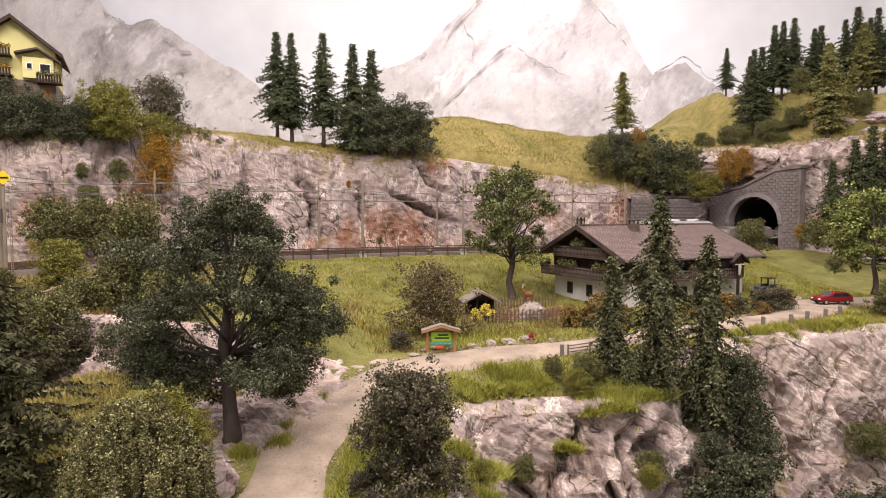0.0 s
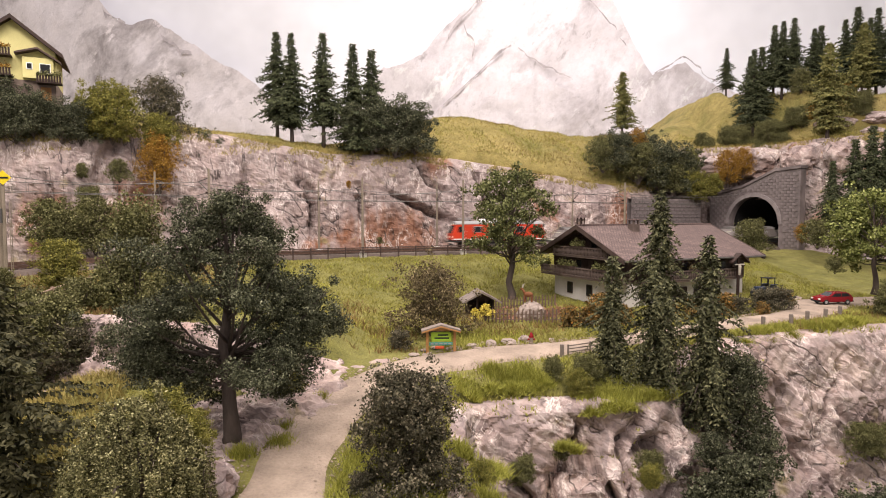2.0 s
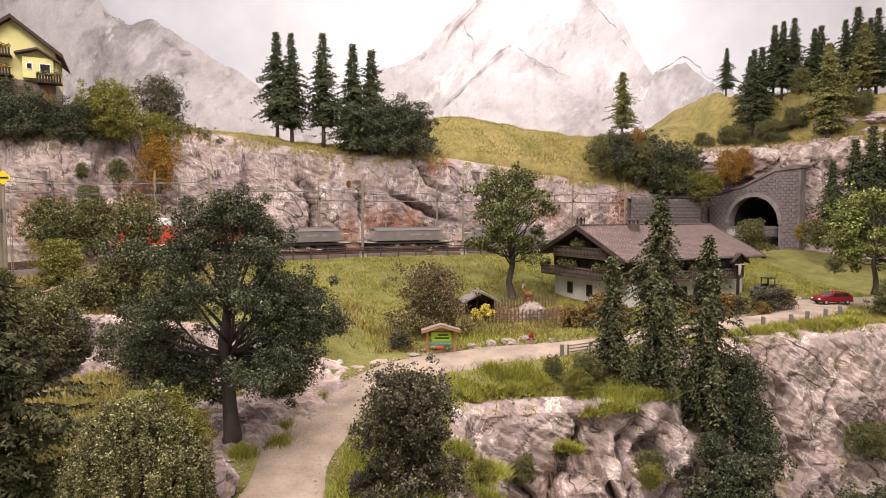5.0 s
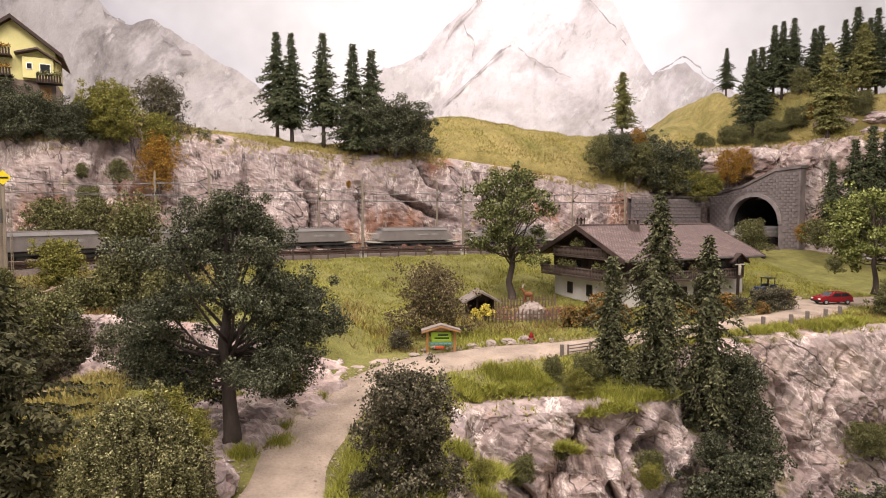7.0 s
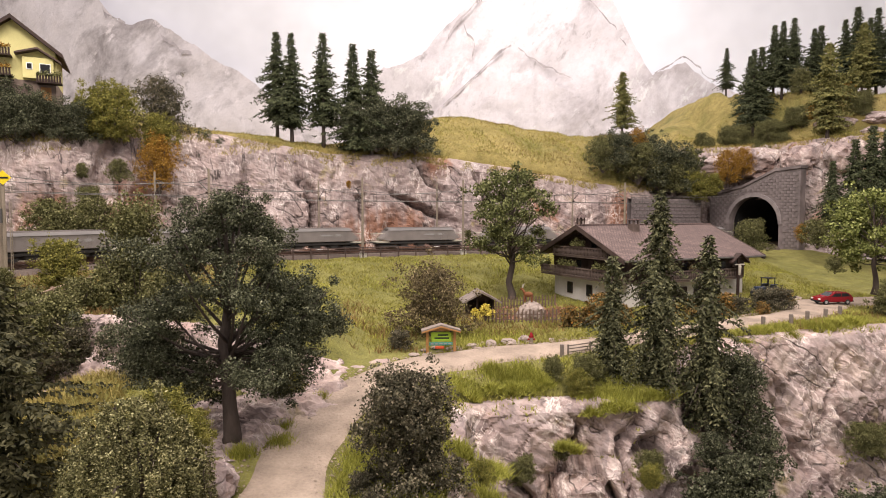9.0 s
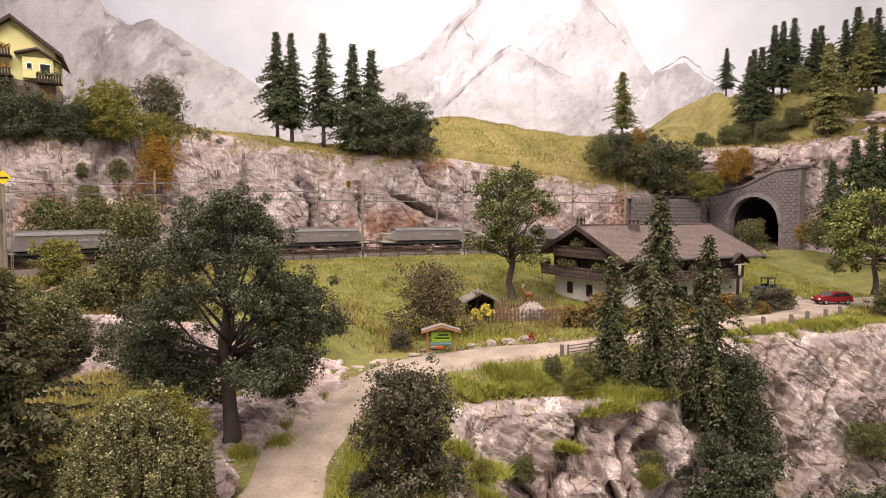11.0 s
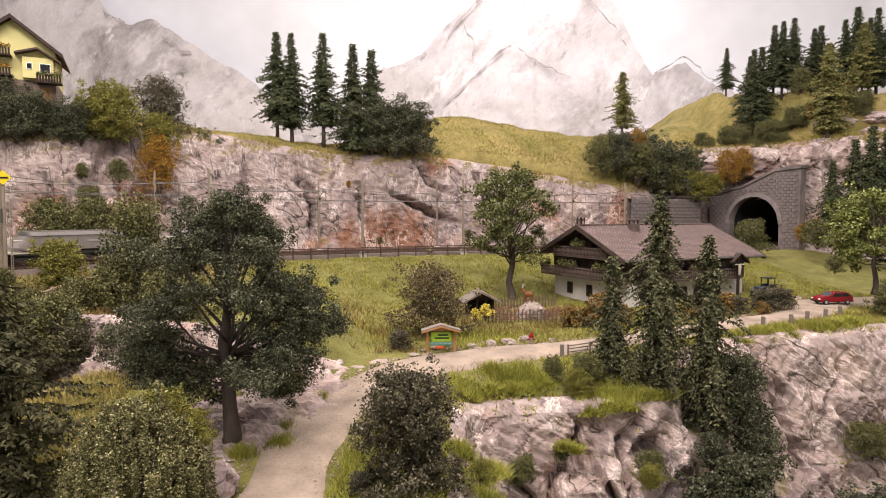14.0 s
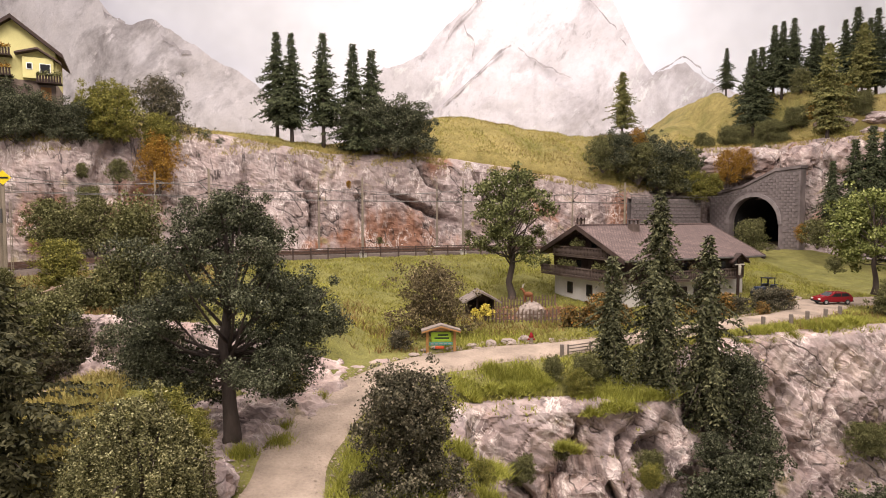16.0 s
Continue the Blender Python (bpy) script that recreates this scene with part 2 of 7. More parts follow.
        h = add.outputs[0]
    bump(nt, b, h, 0.5, 0.7)
    return m


def grass_ground(name, a, b_, c, dirt=(0.30, 0.24, 0.16)):
    m, nt, b = nodes_of(name, 0.95)
    v = coords(nt)
    big = noise_node(nt, v, 0.11, 4, 0.6)
    mid = noise_node(nt, v, 0.8, 5, 0.65)
    fine = noise_node(nt, v, 7.0, 4, 0.7)
    col = ramp(nt, big, [(0.3, a), (0.5, b_), (0.68, c)])
    col = mix(nt, col, ramp(nt, mid, [(0.3, grey(0.5)), (0.65, grey(1.0))]), 0.75, "MULTIPLY")
    col = mix(nt, col, ramp(nt, fine, [(0.3, grey(0.5)), (0.65, grey(1.1))]), 0.8, "MULTIPLY")
    col = mix(nt, col, dirt, ramp(nt, noise_node(nt, v, 0.45, 5, 0.7), [(0.66, grey(0)), (0.74, grey(0.7))]))
    nt.links.new(col, b.inputs["Base Color"])
    bump(nt, b, mix(nt, mid, fine, 0.6), 1.0, 0.25)
    return m


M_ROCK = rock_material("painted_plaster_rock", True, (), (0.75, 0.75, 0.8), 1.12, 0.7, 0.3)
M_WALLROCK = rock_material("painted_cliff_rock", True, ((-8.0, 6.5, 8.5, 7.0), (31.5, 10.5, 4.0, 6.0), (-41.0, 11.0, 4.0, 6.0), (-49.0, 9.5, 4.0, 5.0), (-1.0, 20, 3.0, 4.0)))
M_MEADOW = grass_ground("meadow_turf", (0.18, 0.172, 0.045), (0.25, 0.235, 0.065), (0.31, 0.28, 0.085))
M_HILL = grass_ground("dry_hill_turf", (0.20, 0.19, 0.055), (0.36, 0.29, 0.10), (0.43, 0.34, 0.125))
M_PATH = plain("gravel_path", (0.345, 0.27, 0.212), 0.95, vary=0.3, scale=0.5, grain=6.0, relief=0.2)
M_BALLAST = plain("ballast", (0.115, 0.088, 0.073), 0.95, vary=0.3, scale=0.5, grain=5.0, relief=0.2)
M_BARK = plain("bark", (0.085, 0.065, 0.055), 0.9, vary=0.35, scale=1.2, grain=9, relief=0.08, stretch=(1, 1, 0.3))
M_WOOD = plain("dark_wood", (0.040, 0.022, 0.017), 0.7, vary=0.3, scale=0.9, grain=10, stretch=(1, 1, 0.2))
M_FENCE = plain("weathered_fence_wood", (0.075, 0.05, 0.042), 0.85, vary=0.3, scale=0.9, grain=10)
M_POST = plain("grey_mast_paint", (0.25, 0.205, 0.155), 0.6, vary=0.2, scale=0.5, grain=8)
M_WIRE = plain("dark_wire", (0.14, 0.13, 0.12), 0.5, 0.6)
M_RAIL = plain("rusty_rail", (0.16, 0.10, 0.075), 0.5, 0.6)
M_PLASTER = plain("white_plaster", (0.66, 0.62, 0.58), 0.85, vary=0.08, scale=0.6, grain=6)


def shingle_material(name, c, course, wide):
    """Roof shingles: narrow courses with their own tones and dark joints."""
    m, nt, b = nodes_of(name, 0.8)
    v = coords(nt)
    br = nt.nodes.new("ShaderNodeTexBrick")
    nt.links.new(v, br.inputs["Vector"])
    br.inputs["Scale"].default_value = 1.0
    br.inputs["Brick Width"].default_value, br.inputs["Row Height"].default_value = wide, course
    br.inputs["Mortar Size"].default_value = 0.035
    br.inputs["Color1"].default_value = (*(x * 0.78 for x in c), 1)
    br.inputs["Color2"].default_value = (*(x * 1.22 for x in c), 1)
    br.inputs["Mortar"].default_value = (*(x * 0.5 for x in c), 1)
    col = mix(nt, br.outputs["Color"], ramp(nt, noise_node(nt, v, 0.35, 5, 0.6), [(0.3, grey(0.78)), (0.7, grey(1.08))]), 0.8, "MULTIPLY")
    nt.links.new(col, b.inputs["Base Color"])
    bump(nt, b, br.outputs["Fac"], -0.6, 0.06)
    return m


M_ROOF = shingle_material("brown_roof_shingle", (0.165, 0.115, 0.105), 0.26, 0.34)
M_GLASS = plain("dark_window_glass", (0.02, 0.02, 0.022), 0.12)
M_STONE = plain("grey_portal_stone", (0.19, 0.158, 0.153), 0.9, vary=0.4, scale=0.35, grain=5, relief=0.08)
M_DARK = plain("sooty_dark", (0.015, 0.014, 0.014), 0.95)
M_SKY = plain("painted_sky", (0.92, 0.925, 0.99), 0.95, vary=0.03, scale=0.02, grain=0.05, relief=0)

G_OAK = leafy("oak_foliage", (0.028, 0.031, 0.018), (0.100, 0.106, 0.058), pale=(0.26, 0.26, 0.17))
G_OLIVE = leafy("olive_foliage", (0.055, 0.056, 0.020), (0.175, 0.17, 0.065), pale=(0.32, 0.30, 0.15))
G_WEEP = leafy("weeping_foliage", (0.045, 0.044, 0.018), (0.26, 0.245, 0.105), pale=(0.58, 0.53, 0.29))
G_SPRUCE = leafy("spruce_needles", (0.031, 0.040, 0.021), (0.105, 0.116, 0.057))
G_FIR = leafy("grey_green_needles", (0.034, 0.038, 0.020), (0.13, 0.13, 0.064), pale=(0.22, 0.21, 0.11))
G_PINE = leafy("olive_pine_needles", (0.026, 0.027, 0.013), (0.10, 0.092, 0.045))
G_LARCH = leafy("light_conifer_needles", (0.105, 0.112, 0.038), (0.27, 0.25, 0.09))
G_BUSH = leafy("dark_bush_foliage", (0.042, 0.039, 0.026), (0.145, 0.13, 0.08), pale=(0.30, 0.25, 0.17))
G_BRIGHT = leafy("bright_bush_foliage", (0.085, 0.086, 0.02), (0.245, 0.225, 0.05), pale=(0.40, 0.36, 0.10))
G_GREEN = leafy("fresh_tree_foliage", (0.045, 0.053, 0.018), (0.165, 0.175, 0.062), pale=(0.36, 0.37, 0.17))
G_MAPLE = leafy("light_green_tree_foliage", (0.075, 0.09, 0.022), (0.24, 0.26, 0.075), pale=(0.44, 0.46, 0.18))
G_RUST = leafy("autumn_foliage", (0.14, 0.07, 0.015), (0.42, 0.23, 0.04), pale=(0.52, 0.31, 0.06))
G_BROWN = leafy("brownish_bush_foliage", (0.075, 0.058, 0.032), (0.20, 0.155, 0.08), pale=(0.34, 0.27, 0.15))
G_BLADE = leafy("grass_blades", (0.18, 0.172, 0.04), (0.37, 0.335, 0.09), 0.8)
G_BLADEFRESH = leafy("fresh_grass_blades", (0.21, 0.215, 0.035), (0.43, 0.42, 0.09), 0.8)
G_BLADEDRY = leafy("dry_grass_blades", (0.24, 0.195, 0.055), (0.46, 0.37, 0.13), 0.8)
G_HEATH = leafy("brown_grass_blades", (0.16, 0.10, 0.04), (0.30, 0.20, 0.08), 0.8)
M_WHITE = plain("white_stripe_paint", (0.85, 0.83, 0.80), 0.5, vary=0.05)
M_LGREY = plain("light_grey_roof_paint", (0.34, 0.33, 0.325), 0.5, vary=0.15, scale=0.4)
M_BALCONY = plain("greyed_balcony_wood", (0.13, 0.095, 0.08), 0.85, vary=0.3, scale=0.9, grain=10)


# ---- the railway line: from inside the tunnel, along the cliff and off round the near bend ----
LINE_XY, LINE_S = catmull([(230, 222), (160, 180), (110, 147), (76, 123), (54, 108.5), (30, 99.5), (3.6, 93.3), (-7.8, 88.8), (-18.6, 82.5), (-29.2, 72.4),
                           (-37.8, 62), (-42.5, 50), (-46, 39), (-54, 28), (-68, 20), (-94, 14), (-160, 8), (-320, 2)], 0.5)
RAIL_Z = 5.85


def line_z(x):
    x = np.asarray(x)
    return RAIL_Z - 0.2 * smooth01((x - 4) / 44) + 0.3 * smooth01((-14 - x) / 18)


LINE_T = np.gradient(LINE_XY, axis=0)
LINE_T /= np.linalg.norm(LINE_T, axis=1)[:, None]
LINE_N = np.stack([LINE_T[:, 1], -LINE_T[:, 0]], 1)      # away from the valley: towards the cliff


def on_line(s, off=0.0):
    """Place on the line at s metres from its start, off metres towards the cliff."""
    x, y = np.interp(s, LINE_S, LINE_XY[:, 0]), np.interp(s, LINE_S, LINE_XY[:, 1])
    nx, ny = np.interp(s, LINE_S, LINE_N[:, 0]), np.interp(s, LINE_S, LINE_N[:, 1])
    return np.array([x + nx * off, y + ny * off, float(line_z(x))])


S_REF = float(LINE_S[np.argmin(np.hypot(LINE_XY[:, 0] + 7.8, LINE_XY[:, 1] - 88.8))])


def fbm(P, scale, octaves=4, seed=0.0):
    return np.array([noise.fractal((p[0] * scale + seed, p[1] * scale - seed, p[2] * scale + 3.1), 0.9, 2.0, octaves) for p in P])


def facets(P, scale, seed=0.0, lean=0.8, vz=0.6, slant=0.0):
    """Broken planes: every cell of rock has its own tilt and step. vz: below 1 the cells stand tall; slant: they lean."""
    out = np.empty(len(P))
    for i, p in enumerate(P):
        w = noise.noise_vector((p[0] * 0.11, p[1] * 0.11, p[2] * 0.11)) * 0.8
        q = Vector(((p[0] + p[2] * slant + w.x) * scale + seed, (p[1] + w.y) * scale, (p[2] + w.z) * scale * vz))
        d, c = noise.voronoi(q)
        k = c[0]
        t = noise.cell_vector(k * 7.3)
        e = q - k
        out[i] = (t.x - 0.5) * 1.1 + (e.x * (t.y - 0.5) + e.y * (t.z - 0.5) + e.z * (t.x - 0.5)) * 2 * lean - 0.7 * max(0, 0.045 - (d[1] - d[0])) / 0.045
    return out


def folds(P, wave, seed, lean=0.5):
    """Broken planes: sloping sheets in several directions, bent a little, each ending in a sharp edge."""
    rng = np.random.default_rng(seed)
    bend = fbm(P, 0.55 / wave, 2, seed * 1.7)
    out = np.zeros(len(P))
    for k in range(4):
        a = rng.uniform(0, math.pi)
        n = np.array([math.cos(a), math.sin(a), rng.uniform(-1, 1) * lean if k < 3 else 0.85])
        n /= np.linalg.norm(n)
        q = (P @ n) / (wave * rng.uniform(0.7, 1.5)) + rng.uniform(0, 1) + bend * rng.uniform(0.35, 0.6)
        f = q - np.floor(q)
        step = np.where(f < 0.86, f / 0.86, (1 - f) / 0.14)        # a long slope and a sharp break
        out += (step - 0.5) * rng.uniform(0.5, 1.0)
    return out


def line_distance(x, y):
    out = np.full(x.shape, 1e9)
    for a, b in LINE_XY[::3]:
        np.minimum(out, (x - a) ** 2 + (y - b) ** 2, out=out)
    return np.sqrt(out)


def ground(x, y):
    """Height of the meadow, yard and lower ground."""
    x, y = np.asarray(x, float), np.asarray(y, float)
    zb = -2.0 + 3.0 * smooth01((y - 26) / 21)                              # up along the path
    zb = zb + 1.2 * smooth01((x - 6) / 24) * smooth01((y - 40) / 8)        # the yard lies higher
    zb = zb - 1.6 * smooth01((-14 - x) / 12) * smooth01((46 - y) / 8)      # hollow beyond the big tree
    zb = zb + 2.6 * smooth01((-5.5 - x) / 4) * smooth01((y - 40.5) / 3.0) * smooth01((60 - y) / 14)   # rock bank's top
    zb = zb - 1.1 * smooth01((np.interp(x, [1, 8, 14, 17, 24], [42.5, 43.4, 44.0, 47.0, 48]) - y) / 3.0) * smooth01((x - 0.5) / 2) * smooth01((19 - x) / 4)      # ledge under the road
    zb = zb + 2.2 * np.exp(-((x + 21.5) ** 2 / 22 + (y - 37) ** 2 / 16))      # grassy mound in the hollow
    d = line_distance(x, y)
    reach = 30 - 12 * smooth01((-16 - x) / 14) + 4 * smooth01((x - 20) / 15)
    w = 1 - smooth01((d - 3.2) / (reach - 3.2))
    w = w * w * 0.35 + w * 0.65
    lz = line_z(x) - 0.75
    return zb + (lz - zb) * w


# path and road: centre lines over the ground
PATH = catmull([(-6.2, 16), (-7.0, 24), (-7.6, 30), (-6.5, 36), (-3.0, 41.0), (2.0, 44.0), (9.5, 46.5), (18, 49.0), (25, 51.5), (31, 54.5), (34.5, 58.5), (38, 61.5), (50, 64), (70, 66)], 0.5)[0]


def path_distance(x, y):
    out = np.full(x.shape, 1e9)
    for a, b in PATH[::2]:
        np.minimum(out, (x - a) ** 2 + (y - b) ** 2, out=out)
    return np.sqrt(out)


def grid_sheet(name, xs, ys, height, material, label, drop=None):
    X, Y = np.meshgrid(xs, ys, indexing="ij")
    Z = height(X, Y)
    V = np.stack([X.ravel(), Y.ravel(), Z.ravel()], 1)
    a = np.arange(len(xs) * len(ys)).reshape(len(xs), len(ys))
    F = np.stack([a[:-1, :-1].ravel(), a[1:, :-1].ravel(), a[1:, 1:].ravel(), a[:-1, 1:].ravel()], 1)
    if drop is not None:
        away = drop(X, Y).ravel()
        F = F[~away[F].all(axis=1)]
    ob = mesh_part(name, V, F, material, smooth=True)
    return tagged(ob, label, name, kind="structure")


# edge of the terrace above the gorge
EDGE = catmull([(-2.6, 12, -2.6), (-1.4, 20, -2.3), (0.4, 27, -1.9), (0.7, 33, -1.3), (1.2, 38, -0.9), (5.4, 39.6, -0.7), (11, 39.8, -0.9), (14.2, 41.0, -0.6), (16.5, 44.2, 0.3), (20, 46, 1.1),
                (25, 46.8, 1.6), (31, 48.6, 2.0), (38, 50.5, 2.3), (55, 54, 2.4), (66, 55.2, 2.4)], 0.14)[0]
EDGE[:, 2] = ground(EDGE[:, 0], EDGE[:, 1] + 0.4) - 0.12


def lower(X, Y):
    Z = ground(X, Y)
    V = np.stack([X.ravel() * 0.35, Y.ravel() * 0.35, 0 * X.ravel()], 1)
    Z = Z + 0.22 * fbm(V, 1.0, 3).reshape(Z.shape) * np.clip(path_distance(X, Y) / 6, 0.1, 1)
    # the gorge: the ground ends at the terrace edge
    ey = np.interp(X, EDGE[:, 0], EDGE[:, 1])
    out = (X > -1.0) & (Y < ey + 0.9)
    ex = np.interp(Y, EDGE[:190, 1], EDGE[:190, 0])
    out |= (Y < 39) & (X > ex - 0.8)
    return np.where(out, Z - 14, Z)


xs = np.concatenate([np.arange(-150, -60, 6.0), np.arange(-60, 60, 0.45), np.arange(60, 150, 6.0)])
ys = np.concatenate([np.arange(6, 20, 2.0), np.arange(20, 112, 0.45)])
meadow = grid_sheet("ground", xs, ys, lower, M_MEADOW, "grassy model meadow ground sloping up to the railway line")


def ribbon(name, line, half, lift, material, label, edge_noise=0.35, base=None, tight=9):
    """A strip laid over the ground along a line."""
    T = np.gradient(line[:, :2], axis=0)
    T /= np.linalg.norm(T, axis=1)[:, None]
    N = np.stack([-T[:, 1], T[:, 0]], 1)
    V = []
    for i, (p, n) in enumerate(zip(line, N)):
        h = half(i) if callable(half) else half
        for k in range(tight):
            u = -1 + 2 * k / (tight - 1)
            w = h * u * (1 + edge_noise * noise.noise((i * 0.13, u * 2, 5.0)) * abs(u))
            x, y = p[0] + n[0] * w, p[1] + n[1] * w
            z = base(x, y) if base else float(ground(np.array([x]), np.array([y]))[0])
            V.append((x, y, z + lift * (1 - abs(u) ** 6) - 0.25 * (abs(u) > 0.99)))
    F = [(i * tight + k, i * tight + k + 1, (i + 1) * tight + k + 1, (i + 1) * tight + k) for i in range(len(line) - 1) for k in range(tight - 1)]
    ob = mesh_part(name, V, F, material, smooth=True)
    return tagged(ob, label, name, kind="structure")


def path_half(i):
    y = PATH[i][1]
    return 2.0 + 0.75 * float(smooth01((34 - y) / 10)) - 0.2 * float(smooth01((y - 42) / 6)) + 1.0 * float(smooth01((y - 54) / 5))


ribbon("path", PATH, path_half, 0.22, M_PATH, "pale sandy gravel road winding up to the farmhouse")


def loft(name, line, profile, rock, label, steps, seed, amp=(1.1, 0.45, 0.2), material=None, hole=None, size=(0.16, 0.5, 0.55), clefts=()):
    """Rock sheet: a profile of (out, height) pairs carried along a line and broken into planes. rock: weight along the profile."""
    XY = line[:, :2]
    T = np.gradient(XY, axis=0)
    T /= np.linalg.norm(T, axis=1)[:, None]
    k = max(9, int(3.0 / max(0.05, float(np.linalg.norm(XY[1] - XY[0])))))
    T = np.stack([np.convolve(np.pad(T[:, j], k, mode="edge"), np.ones(2 * k + 1) / (2 * k + 1), "valid") for j in range(2)], 1)
    N = np.stack([T[:, 1], -T[:, 0]], 1)
    n = len(line)
    V = np.empty((n, steps, 3))
    W = np.empty((n, steps))
    for i in range(n):
        pr = np.array(profile(i))
        L = np.concatenate([[0], np.cumsum(np.hypot(*np.diff(pr[:, :2], axis=0).T))])
        u = np.linspace(0, L[-1], steps)
        o, z, w = (np.interp(u, L, pr[:, j]) for j in range(3))
        V[i, :, 0] = XY[i, 0] + N[i, 0] * o
        V[i, :, 1] = XY[i, 1] + N[i, 1] * o
        V[i, :, 2] = z
        W[i] = w
    P = V.reshape(-1, 3)
    # outward normals of the smooth sheet
    du, dv = np.gradient(V, axis=0), np.gradient(V, axis=1)
    nn = np.cross(du, dv)
    nn /= np.maximum(np.linalg.norm(nn, axis=2), 1e-6)[..., None]
    out = -1.0 if nn[..., 1].mean() > 0 else 1.0       # outwards is towards the valley
    nn = nn * out
    w = W.reshape(-1)
    busy = w > 0.01
    d = np.zeros(len(P))
    Q = P[busy]
    d[busy] = amp[0] * (0.3 * facets(Q, size[0], seed, 0.6, size[2], 0.35) + 0.6 * folds(Q, 0.9 / size[0], int(seed) + 1)) + amp[1] * (0.3 * facets(Q, size[1], seed + 9, 0.6, size[2], -0.2) + 0.6 * folds(Q, 0.8 / size[1], int(seed) + 2)) + amp[2] * fbm(Q, 0.9, 5, seed) + amp[1] * 0.27 * folds(Q, 0.32 / size[1], int(seed) + 3, 1.0)
    d = np.clip(d, -1.7, 1.7)
    for cx, cz, rx, rz, lean, deep in clefts:      # dark clefts that run back into the rock
        q = P[:, 0] - cx - lean * (P[:, 2] - cz) + 0.45 * fbm(P, 0.7, 3, seed + 40) + 1.6 * fbm(P, 0.16, 2, seed + 41)
        d = d - deep * np.exp(-(q / rx) ** 2 - ((P[:, 2] - cz) / rz) ** 4)
    P = P + nn.reshape(-1, 3) * (d * w)[:, None]
    a = np.arange(n * steps).reshape(n, steps)
    F = np.stack([a[:-1, :-1].ravel(), a[:-1, 1:].ravel(), a[1:, 1:].ravel(), a[1:, :-1].ravel()], 1)
    if out > 0:
        F = F[:, ::-1]
    if hole is not None:
        F = F[~hole(P)[F].any(axis=1)]
    ob = mesh_part(name, P, F, material or M_ROCK)
    return tagged(ob, label, "rock", kind="structure"), P.reshape(n, steps, 3)


# ---- rock wall behind the line, and the hill on top of it ----
CLIFF = catmull([(-110, 70), (-90, 72), (-62, 75), (-46, 79), (-34, 87.5), (-18, 94), (3.6, 103), (20, 107), (33, 110.5), (41, 114.0), (46, 118), (50, 120.2), (54, 117.8), (58, 111.8), (61.5, 106), (64.5, 101), (69, 98), (85, 96), (112, 97)], 0.36)[0]


def cliff_top(x):
    return (21.5 + 1.2 * np.sin(x * 0.13) * np.exp(-((x + 20) / 60) ** 2) - 4.0 * smooth01((x + 10) / 28) - 0.8 * smooth01((x - 18) / 12) + 0.6 * smooth01((x - 36) / 8)
            + 6.3 * smooth01((x - 41) / 8))


def cliff_profile(i):
    x = CLIFF[i, 0]
    t = float(cliff_top(x))
    return [(1.8, 4.0, 0.2), (0.4, 5.0, 0.6), (-0.4, 8, 1), (-1.2, t * 0.55 + 3, 1), (-2.6, t - 1.4, 0.75), (-4.4, t - 0.1, 0.25), (-6.5, t + 0.3, 0.15), (-8.5, t - 1.0, 0)]


def tunnel_hole(P):
    """True where the rock would close the tunnel."""
    mid = LINE_XY + LINE_N * 2.6
    d = np.min(np.hypot(P[:, None, 0] - mid[None, ::4, 0], P[:, None, 1] - mid[None, ::4, 1]), axis=1)
    return (d < 5.7) & (P[:, 2] < 13.4) & (P[:, 0] > 43)


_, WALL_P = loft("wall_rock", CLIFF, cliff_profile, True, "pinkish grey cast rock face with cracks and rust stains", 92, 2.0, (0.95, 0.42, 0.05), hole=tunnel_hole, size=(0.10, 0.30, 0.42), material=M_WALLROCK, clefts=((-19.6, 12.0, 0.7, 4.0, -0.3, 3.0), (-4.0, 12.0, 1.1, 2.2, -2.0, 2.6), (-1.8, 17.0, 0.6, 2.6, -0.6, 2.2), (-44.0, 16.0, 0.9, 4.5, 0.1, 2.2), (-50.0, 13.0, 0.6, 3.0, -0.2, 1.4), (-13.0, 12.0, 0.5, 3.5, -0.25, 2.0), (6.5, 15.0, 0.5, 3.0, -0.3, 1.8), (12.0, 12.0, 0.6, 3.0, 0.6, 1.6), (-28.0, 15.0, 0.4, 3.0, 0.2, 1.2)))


def hill(X, Y):
    cy = np.interp(X, CLIFF[:, 0], CLIFF[:, 1])
    slope = np.gradient(CLIFF[:, 1]) / np.maximum(np.gradient(CLIFF[:, 0]), 0.05)
    o = (Y - cy) / np.sqrt(1 + np.interp(X, CLIFF[:, 0], slope) ** 2)
    t = cliff_top(X)
    rise = 0.8 + 8.6 * smooth01((X + 26) / 30) + 1.6 * smooth01((X - 24) / 14) - 5.0 * smooth01((X - 41) / 8) + 2.2 * smooth01((X - 49) / 8) + 5.4 * np.exp(-((X - 61) / 5.0) ** 2) + 4.0 * smooth01((-38 - X) / 10) + 2 * smooth01((X - 76) / 14)
    crest = 22 - 4 * smooth01((X - 46) / 10)
    shelf = 5.5 * smooth01((X - 42) / 6)                     # a level ledge above the tunnel
    z = t + 0.45 + rise * smooth01((o - 1.0 - shelf) / (crest - shelf)) - 26 * smooth01((o - crest - 9) / 50) - 4.5 * (1 - smooth01((o - 3.9) / 2.6))
    V = np.stack([X.ravel() * 0.2, Y.ravel() * 0.2, 0 * X.ravel()], 1)
    z = z + 0.5 * fbm(V, 1.0, 3, 4.0).reshape(z.shape)
    return z


